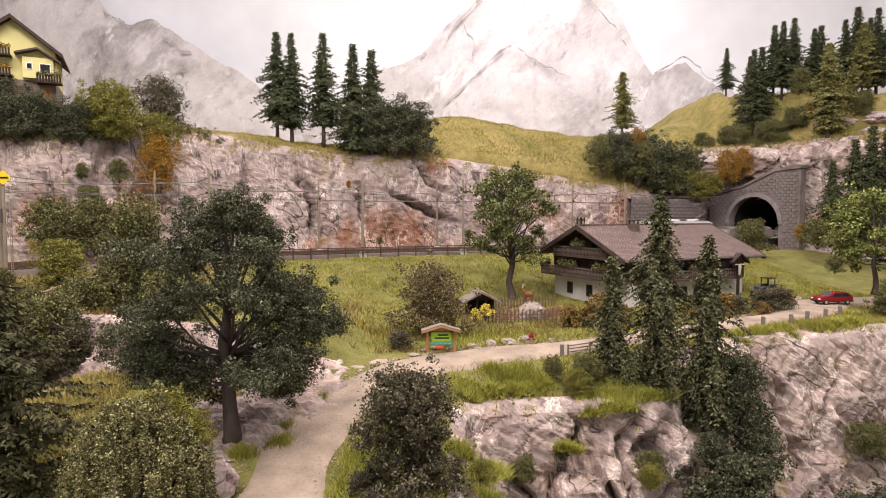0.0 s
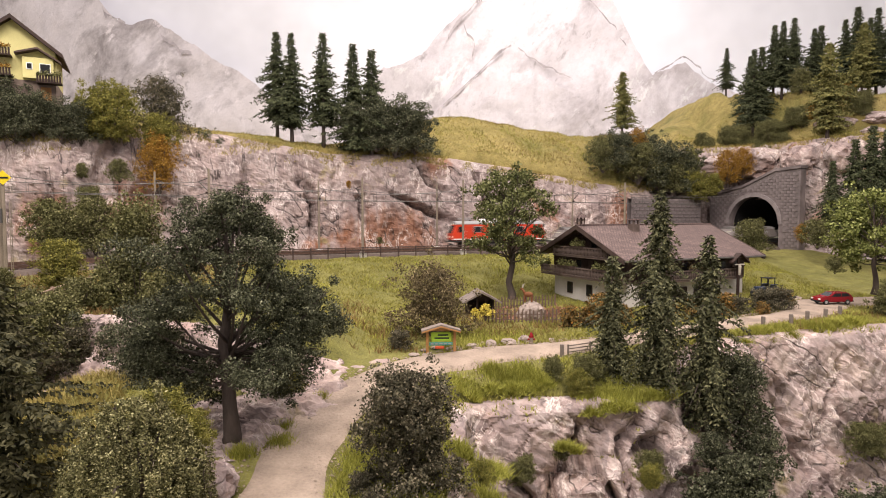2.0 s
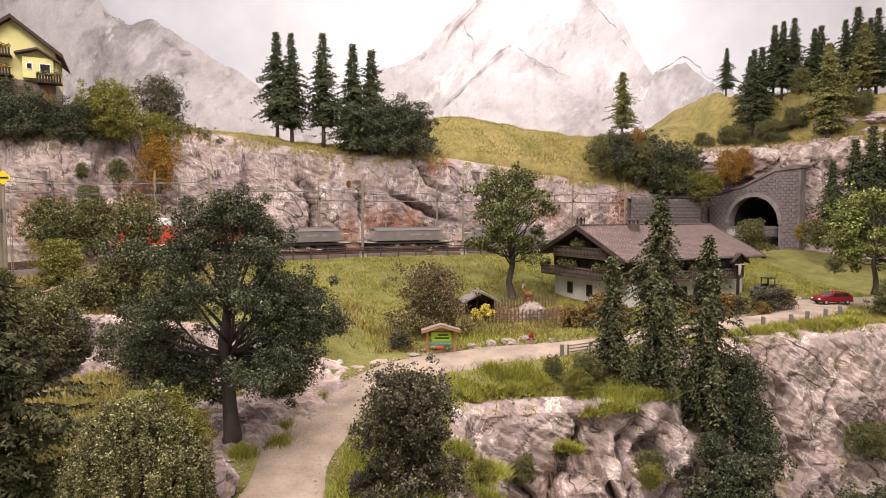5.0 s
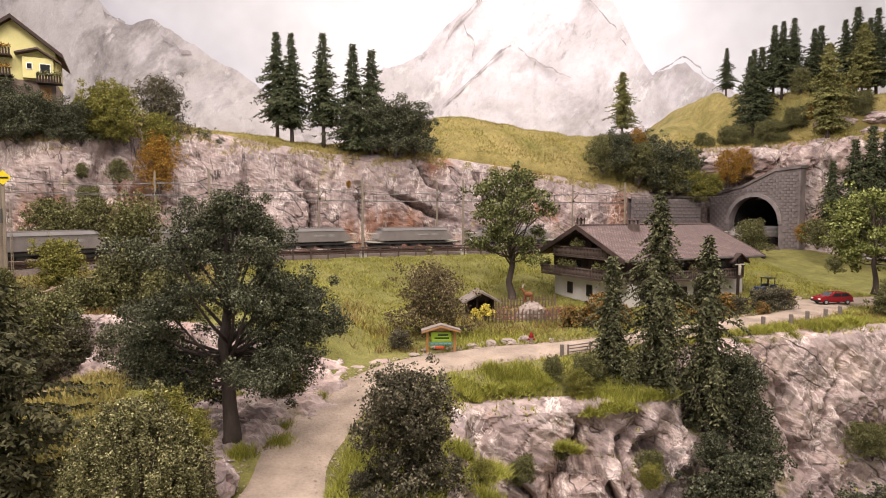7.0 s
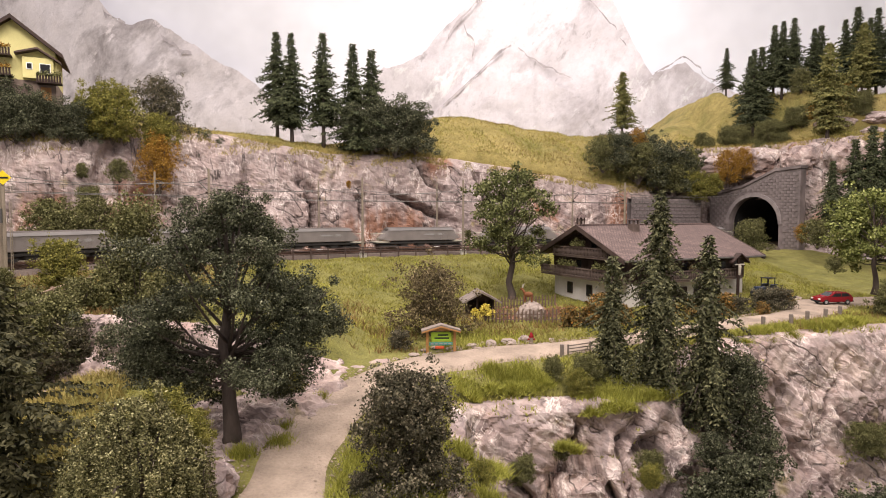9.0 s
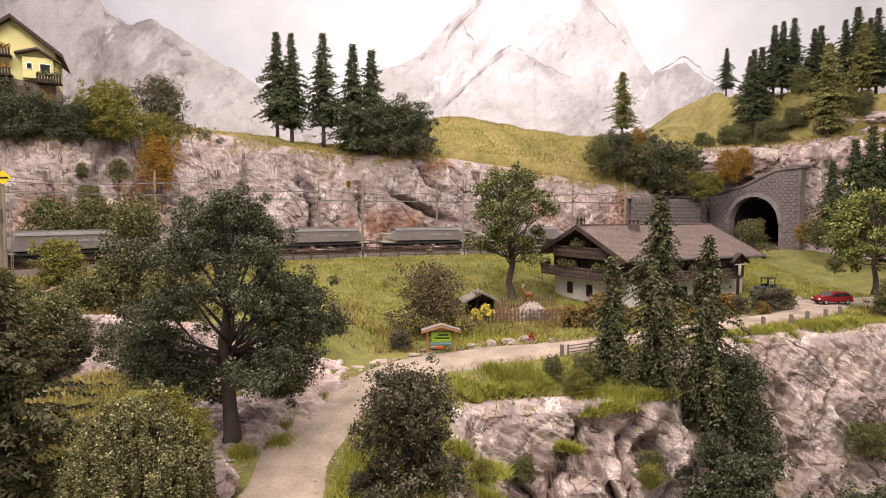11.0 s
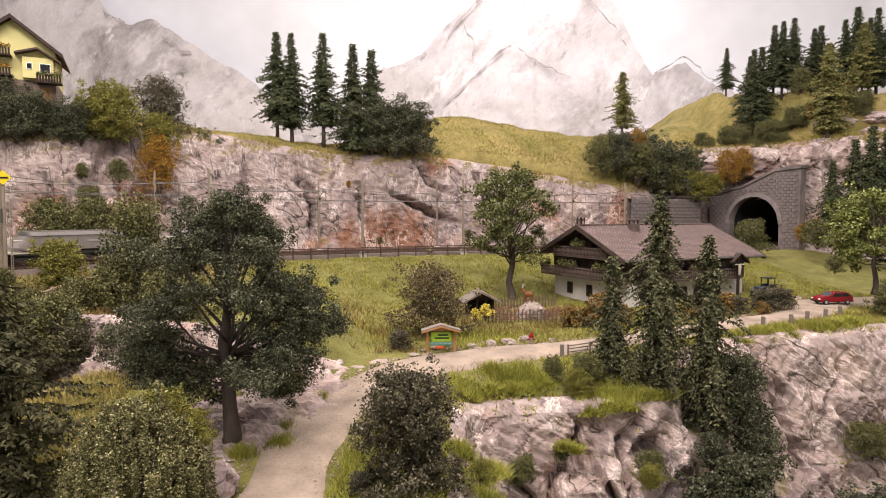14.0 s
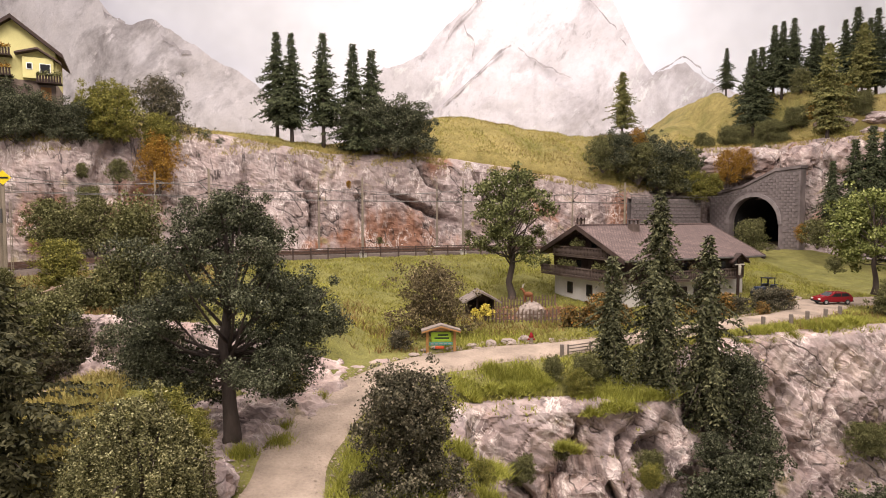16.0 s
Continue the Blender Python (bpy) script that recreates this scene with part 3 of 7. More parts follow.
def off_hill(X, Y):
    slope = np.gradient(CLIFF[:, 1]) / np.maximum(np.gradient(CLIFF[:, 0]), 0.05)
    return (Y - np.interp(X, CLIFF[:, 0], CLIFF[:, 1])) / np.sqrt(1 + np.interp(X, CLIFF[:, 0], slope) ** 2) < 4.5


xs = np.concatenate([np.arange(-200, -64, 5.0), np.arange(-64, 84, 0.7), np.arange(84, 200, 5.0)])
ys = np.concatenate([np.arange(60, 72, 3.0), np.arange(72, 150, 0.7), np.arange(150, 182, 3.0)])
grid_sheet("hill", xs, ys, hill, M_HILL, "dry yellow-green grass hill above the rock wall", off_hill)


def hill_at(x, y):
    return float(hill(np.array([[x]]), np.array([[y]]))[0, 0])


def ground_at(x, y):
    return float(ground(np.array([x]), np.array([y]))[0])


# ---- rock of the gorge below the terrace ----
def gorge_profile(i):
    x, y, t = EDGE[i]
    ledge = 1.6 * math.exp(-((x - 12) / 4) ** 2)
    return [(-3.2, t - 1.2, 0), (-1.6, t + 0.05, 0.1), (-0.5, t + 0.1, 0.25), (0.5, t - 0.5, 0.7), (1.0, t - 3.2, 1), (1.2 + ledge, t - 4.0, 1), (1.9 + ledge, t - 8, 1), (4.2 + ledge, t - 12.5, 1), (9, t - 16, 0.6)]


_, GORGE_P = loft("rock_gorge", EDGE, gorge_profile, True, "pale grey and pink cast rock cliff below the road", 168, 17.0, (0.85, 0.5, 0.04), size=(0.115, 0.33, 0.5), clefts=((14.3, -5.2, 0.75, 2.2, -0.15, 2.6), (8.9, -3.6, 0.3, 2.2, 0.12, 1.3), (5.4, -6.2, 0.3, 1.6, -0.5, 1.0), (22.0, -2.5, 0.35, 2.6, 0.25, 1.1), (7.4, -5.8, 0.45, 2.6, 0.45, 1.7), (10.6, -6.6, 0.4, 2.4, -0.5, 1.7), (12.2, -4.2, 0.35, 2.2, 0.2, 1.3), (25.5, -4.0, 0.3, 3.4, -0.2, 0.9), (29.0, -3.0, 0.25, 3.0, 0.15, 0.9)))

# ---- rock bank between the path and the upper meadow ----
BANK = catmull([(-48, 46, 2.6), (-36, 44, 3.0), (-26, 42.5, 3.9), (-19, 41.6, 3.7), (-12, 41.4, 2.7), (-8.4, 41.6, 1.7), (-6.4, 43.0, 0.9), (-5.4, 44.8, 0.5)], 0.3)[0]


def bank_profile(i):
    x, y, t = BANK[i]
    b = ground_at(x, y - 4)
    return [(-3.0, t - 1.2, 0), (-1.4, t + 0.1, 0.3), (0, t - 0.1, 0.7), (0.9, (t + b) / 2, 1), (2.2, b + 0.35, 1), (4.5, b - 0.5, 0.6)]


loft("rock_bank", BANK, bank_profile, True, "pale rock bank beside the gravel road", 40, 31.0, (0.5, 0.35, 0.22))
# rock slabs along the path under the big tree
SLAB = catmull([(-15, 33.5, -0.6), (-12.6, 36, -0.2), (-10.2, 36.5, 0.2), (-8.6, 38.0, 0.6), (-7.4, 40, 1.3)], 0.25)[0]


def slab_profile(i):
    x, y, t = SLAB[i]
    b = ground_at(x + 1.5, y - 1.5)
    return [(-4, t - 0.6, 0), (-1.6, t + 0.15, 0.6), (0, t - 0.2, 1), (1.3, (t + b) / 2 + 0.1, 1), (3.2, b - 0.3, 0.7)]


loft("rock_slab", SLAB, slab_profile, True, "layered grey rock slabs beside the gravel road", 26, 47.0, (0.45, 0.35, 0.2))
# lower slabs round the foot of the big tree
SLAB = catmull([(-17, 31.0, -1.3), (-13.6, 33.2, -0.9), (-11.4, 34.4, -0.5), (-9.6, 34.9, -0.6), (-8.4, 36.6, 0.0)], 0.2)[0]
loft("rock_slab", SLAB, slab_profile, True, "broken grey rock slabs under the oak", 30, 53.0, (0.5, 0.4, 0.2))
# floor of the gorge and the base under everything
xs, ys = np.arange(-330, 331, 10.0), np.arange(-40, 195, 8.0)
grid_sheet("base", xs, ys, lambda X, Y: -14.5 + 0 * X + 0.6 * np.sin(X * 0.3) * np.cos(Y * 0.25), M_MEADOW, "dark grassy ground at the foot of the gorge")

# ---- painted backdrop: pale sky with snow mountains ----
bm = bmesh.new()
box(bm, -330, 330, 194, 196, -15, 190)
tagged(part("backdrop", bm, M_SKY), "pale white painted sky backdrop board", "backdrop", kind="structure")


def mountain_material(name, snow, rockc, lo, hi, veil, lean):
    m, nt, b = nodes_of(name, 0.95)
    v = coords(nt, "Object", 1, 1, 1)
    a = noise_node(nt, tilted(nt, v, lean, 0.6, 1.0), 0.065, 12, 0.72, 0.25)
    c = noise_node(nt, v, 0.028, 5, 0.6, 0.5)
    f = noise_node(nt, v, 0.5, 5, 0.7)
    col = ramp(nt, a, [(lo, rockc), (hi, snow)])
    col = mix(nt, col, snow, ramp(nt, c, [(veil[0], grey(0)), (veil[1], grey(0.8))]))
    col = mix(nt, col, ramp(nt, f, [(0.3, grey(0.80)), (0.6, grey(1.0))]), 0.6, "MULTIPLY")
    fl = noise_node(nt, tilted(nt, v, lean + 8, 0.5, 1.0), 0.16, 12, 0.76, 0.3)
    col = mix(nt, col, tuple(min(0.95, x * 1.2) for x in snow), ramp(nt, fl, [(0.56, grey(0)), (0.63, grey(0.8))]))
    col = mix(nt, col, tuple(x * 0.8 for x in rockc), ramp(nt, fl, [(0.33, grey(0.75)), (0.41, grey(0))]))
    nt.links.new(col, b.inputs["Base Color"])
    bump(nt, b, fl, 0.6, 1.5)
    return m


def mountain(ridge, y, material, label, seed, rough=2.5):
    """A painted range: a ridge line with broken edges down to the hills, in faint relief."""
    x = np.arange(ridge[0][0], ridge[-1][0], 0.8)
    z = np.interp(x, [p[0] for p in ridge], [p[1] for p in ridge])
    z = z + np.array([rough * noise.fractal((a * 0.09, seed, 0.0), 0.8, 2.1, 6) for a in x])
    n, rows = len(x), 40
    V = np.empty((n, rows, 3))
    for j in range(rows):
        f = j / (rows - 1)
        V[:, j, 0], V[:, j, 2] = x, -10 + (z + 10) * f
        V[:, j, 1] = y
    d = np.array([noise.ridged_multi_fractal((p[0] * 0.03, p[2] * 0.03, seed), 0.9, 2.1, 5, 1.0, 2.0) for p in V.reshape(-1, 3)]).reshape(n, rows)
    V[:, :, 1] -= d * 1.6
    a = np.arange(n * rows).reshape(n, rows)
    F = np.stack([a[:-1, :-1].ravel(), a[1:, :-1].ravel(), a[1:, 1:].ravel(), a[:-1, 1:].ravel()], 1)
    return tagged(mesh_part("mountain", V.reshape(-1, 3), F, material, smooth=True), label, "mountain", kind="structure")


M_PEAK = mountain_material("painted_snow_peak", (0.83, 0.785, 0.82), (0.46, 0.415, 0.43), 0.34, 0.55, (0.55, 0.85), 52)
M_FLANK = mountain_material("painted_grey_flank", (0.76, 0.71, 0.725), (0.335, 0.30, 0.305), 0.38, 0.54, (0.52, 0.80), 40)
mountain([(-40, 36), (-24, 48), (-14, 54), (-6, 58), (-1, 65), (6, 71), (12, 80), (22, 84), (40, 82), (50, 74), (56, 62), (62, 53), (68, 46), (84, 38), (120, 20)], 192.6, M_PEAK, "hazy white painted snow peak on the backdrop", 3.0)
mountain([(48, 30), (58, 47), (66, 54), (71, 56), (78, 50), (100, 44), (160, 60), (300, 40)], 191.6, M_PEAK, "low white painted snow ridge on the backdrop", 9.0)
mountain([(-300, 60), (-180, 95), (-135, 92), (-106, 78), (-97, 70), (-92, 66), (-86, 68), (-76, 62), (-66, 56), (-55, 49), (-44, 40), (-20, 25), (20, 10)], 190.4, M_FLANK, "grey painted mountain flank streaked with snow", 5.0, 1.6)
mountain([(-12, 34), (0, 43), (10, 52), (17, 58.5), (20, 59), (27, 53), (38, 47), (48, 38), (60, 30)], 192.0, M_PEAK, "nearer white painted spur of the snow peak", 12.0, 1.6)


def painted_crest(points, y, wide, seed):
    """A dry brush stroke of grey rock along a crest of the backdrop."""
    P = catmull([(x, z) for x, z in points], 0.25)[0]
    V, F = [], []
    for i, (x, z) in enumerate(P):
        j = 0.9 * noise.noise((x * 0.35, z * 0.35, seed))
        w = wide * max(0.05, 0.45 + 0.8 * noise.noise((x * 0.3, z * 0.3, seed + 5)) + 0.5 * noise.noise((x * 1.6, z * 1.6, seed)))
        V += [(x + j, y, z + j + w * 0.3), (x + j + w * 0.15, y, z + j - w)]
    F = [(2 * i, 2 * i + 1, 2 * i + 3, 2 * i + 2) for i in range(len(P) - 1)]
    return tagged(mesh_part("mountain_crest", V, F, M_CREST), "grey painted rock crest on the backdrop mountain", "mountain", kind="structure")


M_CREST = plain("painted_grey_crest", (0.50, 0.455, 0.47), 0.95, vary=0.35, scale=0.3, grain=2.0, relief=0)
painted_crest([(0, 43), (5, 47.5), (11, 53), (16, 58), (20, 60.4)], 188.9, 0.9, 1.0)
painted_crest([(22, 59.6), (27, 56), (32, 53.6), (38, 50)], 188.9, 0.8, 2.0)
painted_crest([(1.5, 63), (4, 67), (8, 71), (12, 76)], 188.9, 1.6, 3.0)
painted_crest([(6, 66), (9, 61), (8.4, 56.5)], 188.9, 1.2, 4.0)
painted_crest([(41, 75), (45, 71.5), (49, 67), (54, 60)], 188.9, 0.8, 5.0)
painted_crest([(62, 52), (67, 55), (71, 57), (76, 53.5), (81, 49.5)], 188.9, 0.6, 6.0)
painted_crest([(-99, 71), (-96, 67.5), (-92.5, 66)], 187.4, 1.8, 7.0)
painted_crest([(-84, 66), (-78, 60), (-73, 58)], 187.4, 1.6, 8.0)


# ---- railway line ----
def line_strip(off, half, dz, s0, s1, step=1.0):
    ss = np.arange(s0, s1, step)
    return ss, np.array([on_line(s, off) + (0, 0, dz) for s in ss])


S0, S1 = S_REF - 190, S_REF + 245
ss, mid = line_strip(2.1, 5, 0, S0, S1)
V, F = [], []
for s in ss:
    for off, dz in ((-3.4, -1.6), (-2.4, -0.42), (-1.7, -0.28), (5.9, -0.28), (6.6, -0.42), (8.4, -0.6), (9.6, -0.4)):
        V.append(on_line(s, off) + (0, 0, dz))
for i in range(len(ss) - 1):
    for k in range(6):
        F.append((i * 7 + k, i * 7 + k + 1, (i + 1) * 7 + k + 1, (i + 1) * 7 + k))
tagged(mesh_part("ballast", V, F, M_BALLAST, smooth=True), "brown stone ballast bed of the double track", "ballast", kind="structure")


def sweep(name, off, z0, z1, half, material, parent, s0, s1, step=1.0):
    V, F = [], []
    q = np.arange(s0, s1, step)
    for s in q:
        for o, z in ((-half, z0), (-half, z1), (half, z1), (half, z0)):
            V.append(on_line(s, off + o) + (0, 0, z))
    for i in range(len(q) - 1):
        for k in range(4):
            F.append((i * 4 + k, i * 4 + (k + 1) % 4, (i + 1) * 4 + (k + 1) % 4, (i + 1) * 4 + k))
    return mesh_part(name, V, F, material, parent)


def heading(s):
    a, b = on_line(s - 0.5), on_line(s + 0.5)
    return math.degrees(math.atan2(b[1] - a[1], b[0] - a[0]))


for off in (0.0, 4.2):
    tr = thing("railway_track", mp(0, 0, 0), "railway track with rusty rails on dark sleepers in ballast", "railway track", "double track", "structure")
    for o in (-0.75, 0.75):
        sweep("rail", off + o, -0.17, 0.0, 0.05, M_RAIL, tr, S0, S1)
    sl = None
    for i in range(150):
        s = S_REF - 40 + i * 0.68
        p = on_line(s, off)
        at = mp(p[0], p[1], p[2] - 0.24, 0, 0, heading(s))
        if sl is None:
            bm = bmesh.new()
            box(bm, -0.13, 0.13, -1.3, 1.3, -0.12, 0.07, 0.02)
            sl = part("sleeper", bm, M_FENCE, tr, at=at)
        else:
            again(sl, at)


def mast(s, off, face):
    """Catenary mast with a bracket; face: +1 the bracket points towards the cliff."""
    p = on_line(s, off)
    th = thing("catenary_mast", mp(p[0], p[1], p[2] - 0.5, 0, 0, heading(s)), "slim grey-brown catenary mast with bracket beside the track", "mast", "catenary masts")
    bm = bmesh.new()
    cyl(bm, (0, 0, 0), (0, 0, 10.4), 0.19, 0.13, 8)
    part("pole", bm, M_POST, th)
    bm = bmesh.new()
    box(bm, -0.4, 0.4, -0.4, 0.4, -0.4, 0.5, 0.06)
    part("foot", bm, M_PLASTER, th)
    bm = bmesh.new()
    cyl(bm, (0, 0, 9.4), (0, -face * 2.7, 9.0), 0.05, n=6)
    cyl(bm, (0, 0, 7.8), (0, -face * 2.4, 9.0), 0.05, n=6)
    cyl(bm, (0, -face * 0.4, 7.7), (0, -face * 2.9, 7.45), 0.04, n=6)
    part("bracket", bm, M_WIRE, th)
    bm = bmesh.new()
    for y in (0.25, 0.4, 0.55):
        cyl(bm, (0, -face * y, 7.72), (0, -face * (y + 0.08), 7.72), 0.13, n=8)
    part("insulator", bm, M_WOOD, th)
    return th


FRONT_MASTS = [S_REF + d for d in (-60, -36, -10.6, 4.8, 26, 48)]
REAR_MASTS = [S_REF + d for d in (-56, -32, -9.6, 7.5, 28, 50)]
for s in FRONT_MASTS[1:]:
    mast(s, -2.7, 1)
for s in REAR_MASTS[1:]:
    mast(s, 7.0, -1)

for off, masts in ((0.0, FRONT_MASTS), (4.2, REAR_MASTS)):
    wt = thing("overhead_wire", mp(0, 0, 0), "thin sagging overhead contact wires above the track", "wire")
    for name, z, sag in (("contact_wire", 6.9, 0.0), ("carrier_wire", 8.5, 0.6)):
        bm = bmesh.new()
        for a, b in zip(masts, masts[1:]):
            pts = []
            for k in range(13):
                f = k / 12
                p = on_line(a + (b - a) * f, off)
                pts.append((p[0], p[1], p[2] + z - sag * 4 * f * (1 - f)))
            tube(bm, pts, [0.035] * 13, 4)
        part(name, bm, M_WIRE, wt)
    for a, b in zip(masts, masts[1:]):
        for f in (0.2, 0.4, 0.6, 0.8):
            p = on_line(a + (b - a) * f, off)
            bm = bmesh.new()
            cyl(bm, (p[0], p[1], p[2] + 6.9), (p[0], p[1], p[2] + 8.5 - 0.6 * 4 * f * (1 - f)), 0.025, n=4)
            part("dropper", bm, M_WIRE, wt)


M_PALEWOOD = plain("pale_fence_wood", (0.34, 0.24, 0.18), 0.85, vary=0.25, scale=0.9)


def rail_fence(points, label, post_h=1.15, group="trackside fences", thick=0.09, wood=None):
    """Posts with three rails along points; each post and rail is a piece."""
    wood = wood or M_FENCE
    th = thing("fence", mp(0, 0, 0), label, "fence", group)
    first = None
    for p in points:
        at = mp(*p)
        if first is None:
            bm = bmesh.new()
            box(bm, -thick, thick, -thick, thick, -0.5, post_h, 0.02)
            first = part("post", bm, wood, th, at=at)
        else:
            again(first, at)
    for a, b in zip(points, points[1:]):
        for h in (0.35, 0.68, 1.0):
            bm = bmesh.new()
            a_, b_ = Vector(a) + Vector((0, 0, h * post_h / 1.15)), Vector(b) + Vector((0, 0, h * post_h / 1.15))
            cyl(bm, a_, b_, 0.065 * thick / 0.09, n=6)
            part("rail", bm, wood, th)
    return th


rail_fence([tuple(on_line(S_REF + d, -3.3) + (0, 0, -0.4)) for d in np.arange(-34, 30, 2.6)], "weathered brown three-rail wooden fence beside the track")
rail_fence([(-29.4, 41.5, 3.3), (-29.8, 44, 3.6), (-30.2, 46.5, 3.8), (-30.4, 49, 4.0), (-30.4, 51.5, 4.2), (-30.2, 54, 4.4)], "pale brown wooden fence along the bend of the track", 1.3, thick=0.11, wood=M_PALEWOOD)


# ---- plants ----
def leaf_quads(C, size, rng, up=0.35, out=None, aspect=0.6):
    """Small pointed leaves, one quad each, at the points C, turned at random and a little towards 'out'."""
    n = len(C)
    d = rng.normal(size=(n, 3))
    if out is not None:
        d = d * 0.8 + out
    d[:, 2] += up * 0.3
    d /= np.linalg.norm(d, axis=1)[:, None]
    r = rng.normal(size=(n, 3))
    a = np.cross(d, r)
    a /= np.maximum(np.linalg.norm(a, axis=1), 1e-6)[:, None]
    b = np.cross(d, a)
    s = (size * rng.uniform(0.6, 1.3, n))[:, None]
    bend = d * s * 0.18
    V = np.stack([C - a * s, C + b * s * aspect + bend, C + a * s, C - b * s * aspect + bend], 1).reshape(-1, 3)
    return V, np.arange(4 * n).reshape(n, 4)


def blob_leaves(blobs, n, size, rng, shell=0.55, holes=-0.12):
    """Leaves in the outer shells of many blobs (x, y, z, rx, ry, rz)."""
    B = np.array(blobs)
    area = (B[:, 3] * B[:, 4] + B[:, 4] * B[:, 5] + B[:, 3] * B[:, 5])
    idx = rng.choice(len(B), n, p=area / area.sum())
    u = rng.normal(size=(n, 3))
    u /= np.linalg.norm(u, axis=1)[:, None]
    r = 1 - shell * rng.uniform(0, 1, n) ** 1.6
    r = r * (1 + 0.12 * rng.normal(size=n))
    C = B[idx, :3] + u * B[idx, 3:6] * r[:, None]
    if holes > -1:
        k = 0.42 / max(0.3, float(np.median(B[:, 3])))
        keep = np.array([noise.noise((c[0] * k * 2, c[1] * k * 2, c[2] * k * 2.6)) + 0.5 * noise.noise((c[0] * k * 5, c[1] * k * 5, c[2] * k * 6)) for c in C]) > holes
        C, u = C[keep], u[keep]
    return leaf_quads(C, size, rng, out=u * 0.9)


def grow_tree(name, h, w, label, leaf, seed, n, size=0.20, bare=0.3, trunk_r=0.35, lean=0.0, flat=0.62, clumps=46, gap=0.0, category="tree", z_low=0.0, front=0.0, low_boughs=()):
    """Broadleaf tree: tapered trunk, forked limbs, and a crown of leaf clumps at the limbs' ends."""
    rng = np.random.default_rng(seed)
    th = thing(name, mp(0, 0, 0), label, category)
    bm = bmesh.new()
    top = Vector((lean * h, 0.02 * h, h * 0.86))
    pts = [Vector((0, 0, -0.4))] + [Vector((lean * h * f ** 1.5 + rng.normal() * 0.12, rng.normal() * 0.12, h * 0.86 * f)) for f in (0.04, 0.15, 0.3, 0.45, 0.6, 0.8, 1.0)]
    tube(bm, pts, [trunk_r * k for k in (1.7, 1.25, 1.0, 0.9, 0.8, 0.6, 0.36, 0.12)], 9)
    part("trunk", bm, M_BARK, th, smooth=True)
    blobs, limbs = [], []
    for i in range(clumps):
        f = bare + (1 - bare) * ((i + 0.5) / clumps) ** 0.9
        prof = math.sin(math.pi * min(1, (f - bare) / (1 - bare) * 0.82 + 0.16)) ** 0.6
        az = i * 2.4 + rng.uniform(-0.5, 0.5)
        r = w / 2 * prof * rng.uniform(0.45, 0.9)
        k = rng.uniform(0.65, 1.15) * w * 0.135
        c = Vector((lean * h * f + math.cos(az) * r, math.sin(az) * r, h * f * 0.94 - z_low * r))
        if gap and rng.uniform() < gap:
            continue
        if c.y < 0.4 and abs(c.x) < front and f < 0.82:      # the trunk shows on its open side
            continue
        blobs.append((*c, k * 0.95, k * 0.95, k * flat * 0.9))
        for q in range(7):
            g = k * rng.uniform(0.25, 0.6)
            blobs.append((c.x + rng.normal() * k * 0.62, c.y + rng.normal() * k * 0.62, c.z + rng.normal() * k * 0.34, g, g, g * 0.85))
        limbs.append((f, c))
    for c in low_boughs:       # heavy boughs that hang low round the trunk
        k = w * 0.13
        blobs.append((*c, k, k, k * flat))
        for q in range(7):
            g = k * rng.uniform(0.25, 0.6)
            blobs.append((c[0] + rng.normal() * k * 0.62, c[1] + rng.normal() * k * 0.62, c[2] + rng.normal() * k * 0.4, g, g, g * 0.85))
        limbs.append((min(0.9, c[2] / h + 0.12), Vector(c)))
    for f, c in limbs:
        g = max(0.26 + 0.16 * rng.uniform(), f * 0.94 - 0.16 - 0.10 * rng.uniform())
        a = Vector((lean * h * g, 0, h * g * 0.86))
        m = (a + c) / 2 + Vector((rng.normal() * 0.25, rng.normal() * 0.25, -0.25))
        bm = bmesh.new()
        tube(bm, [a, m, c, c + (c - m) * 0.35], [trunk_r * 0.28, trunk_r * 0.19, trunk_r * 0.11, 0.02], 6)
        part("limb", bm, M_BARK, th, smooth=True)
    V, F = blob_leaves(blobs, n, size, rng)
    mesh_part("crown", V, F, leaf, th)
    return th


def grow_bush(name, w, h, label, leaf, seed, n, size=0.14, category="bush", depth=None, hang=0.0):
    """Bush: a few twigs and an uneven heap of leaf clumps, open at the edges."""
    rng = np.random.default_rng(seed)
    depth = depth or w * 0.8
    th = thing(name, mp(0, 0, 0), label, category)
    blobs = []
    for i in range(26):
        az, f = i * 2.4, ((i + 0.5) / 26)
        z = h * (0.14 + 0.74 * f)
        prof = math.sqrt(max(0.05, 1 - (max(0, f - 0.25) / 0.80) ** 2))
        r = prof * rng.uniform(0.15, 0.72)
        k = rng.uniform(0.13, 0.22)
        c = (math.cos(az) * r * w / 2, math.sin(az) * r * depth / 2, z)
        blobs.append((*c, k * w * 0.95, k * depth * 0.95, k * h * 0.72))
        for q in range(5):
            g = rng.uniform(0.2, 0.5) * k
            blobs.append((c[0] + rng.normal() * 0.11 * w, c[1] + rng.normal() * 0.11 * depth, max(0.1, c[2] + rng.normal() * 0.09 * h), g * w, g * depth, g * h))
        if i % 3 == 0:
            bm = bmesh.new()
            tube(bm, [(0, 0, -0.3), (c[0] * 0.5, c[1] * 0.5, z * 0.55), c, (c[0] * 1.15, c[1] * 1.15, z * 1.1)], [0.07, 0.05, 0.03, 0.01], 5)
            part("twig", bm, M_BARK, th)
    V, F = blob_leaves(blobs, n, size, rng, 0.7)
    V[:, 2] = np.maximum(V[:, 2], 0.02)
    mesh_part("foliage", V, F, leaf, th)
    return th


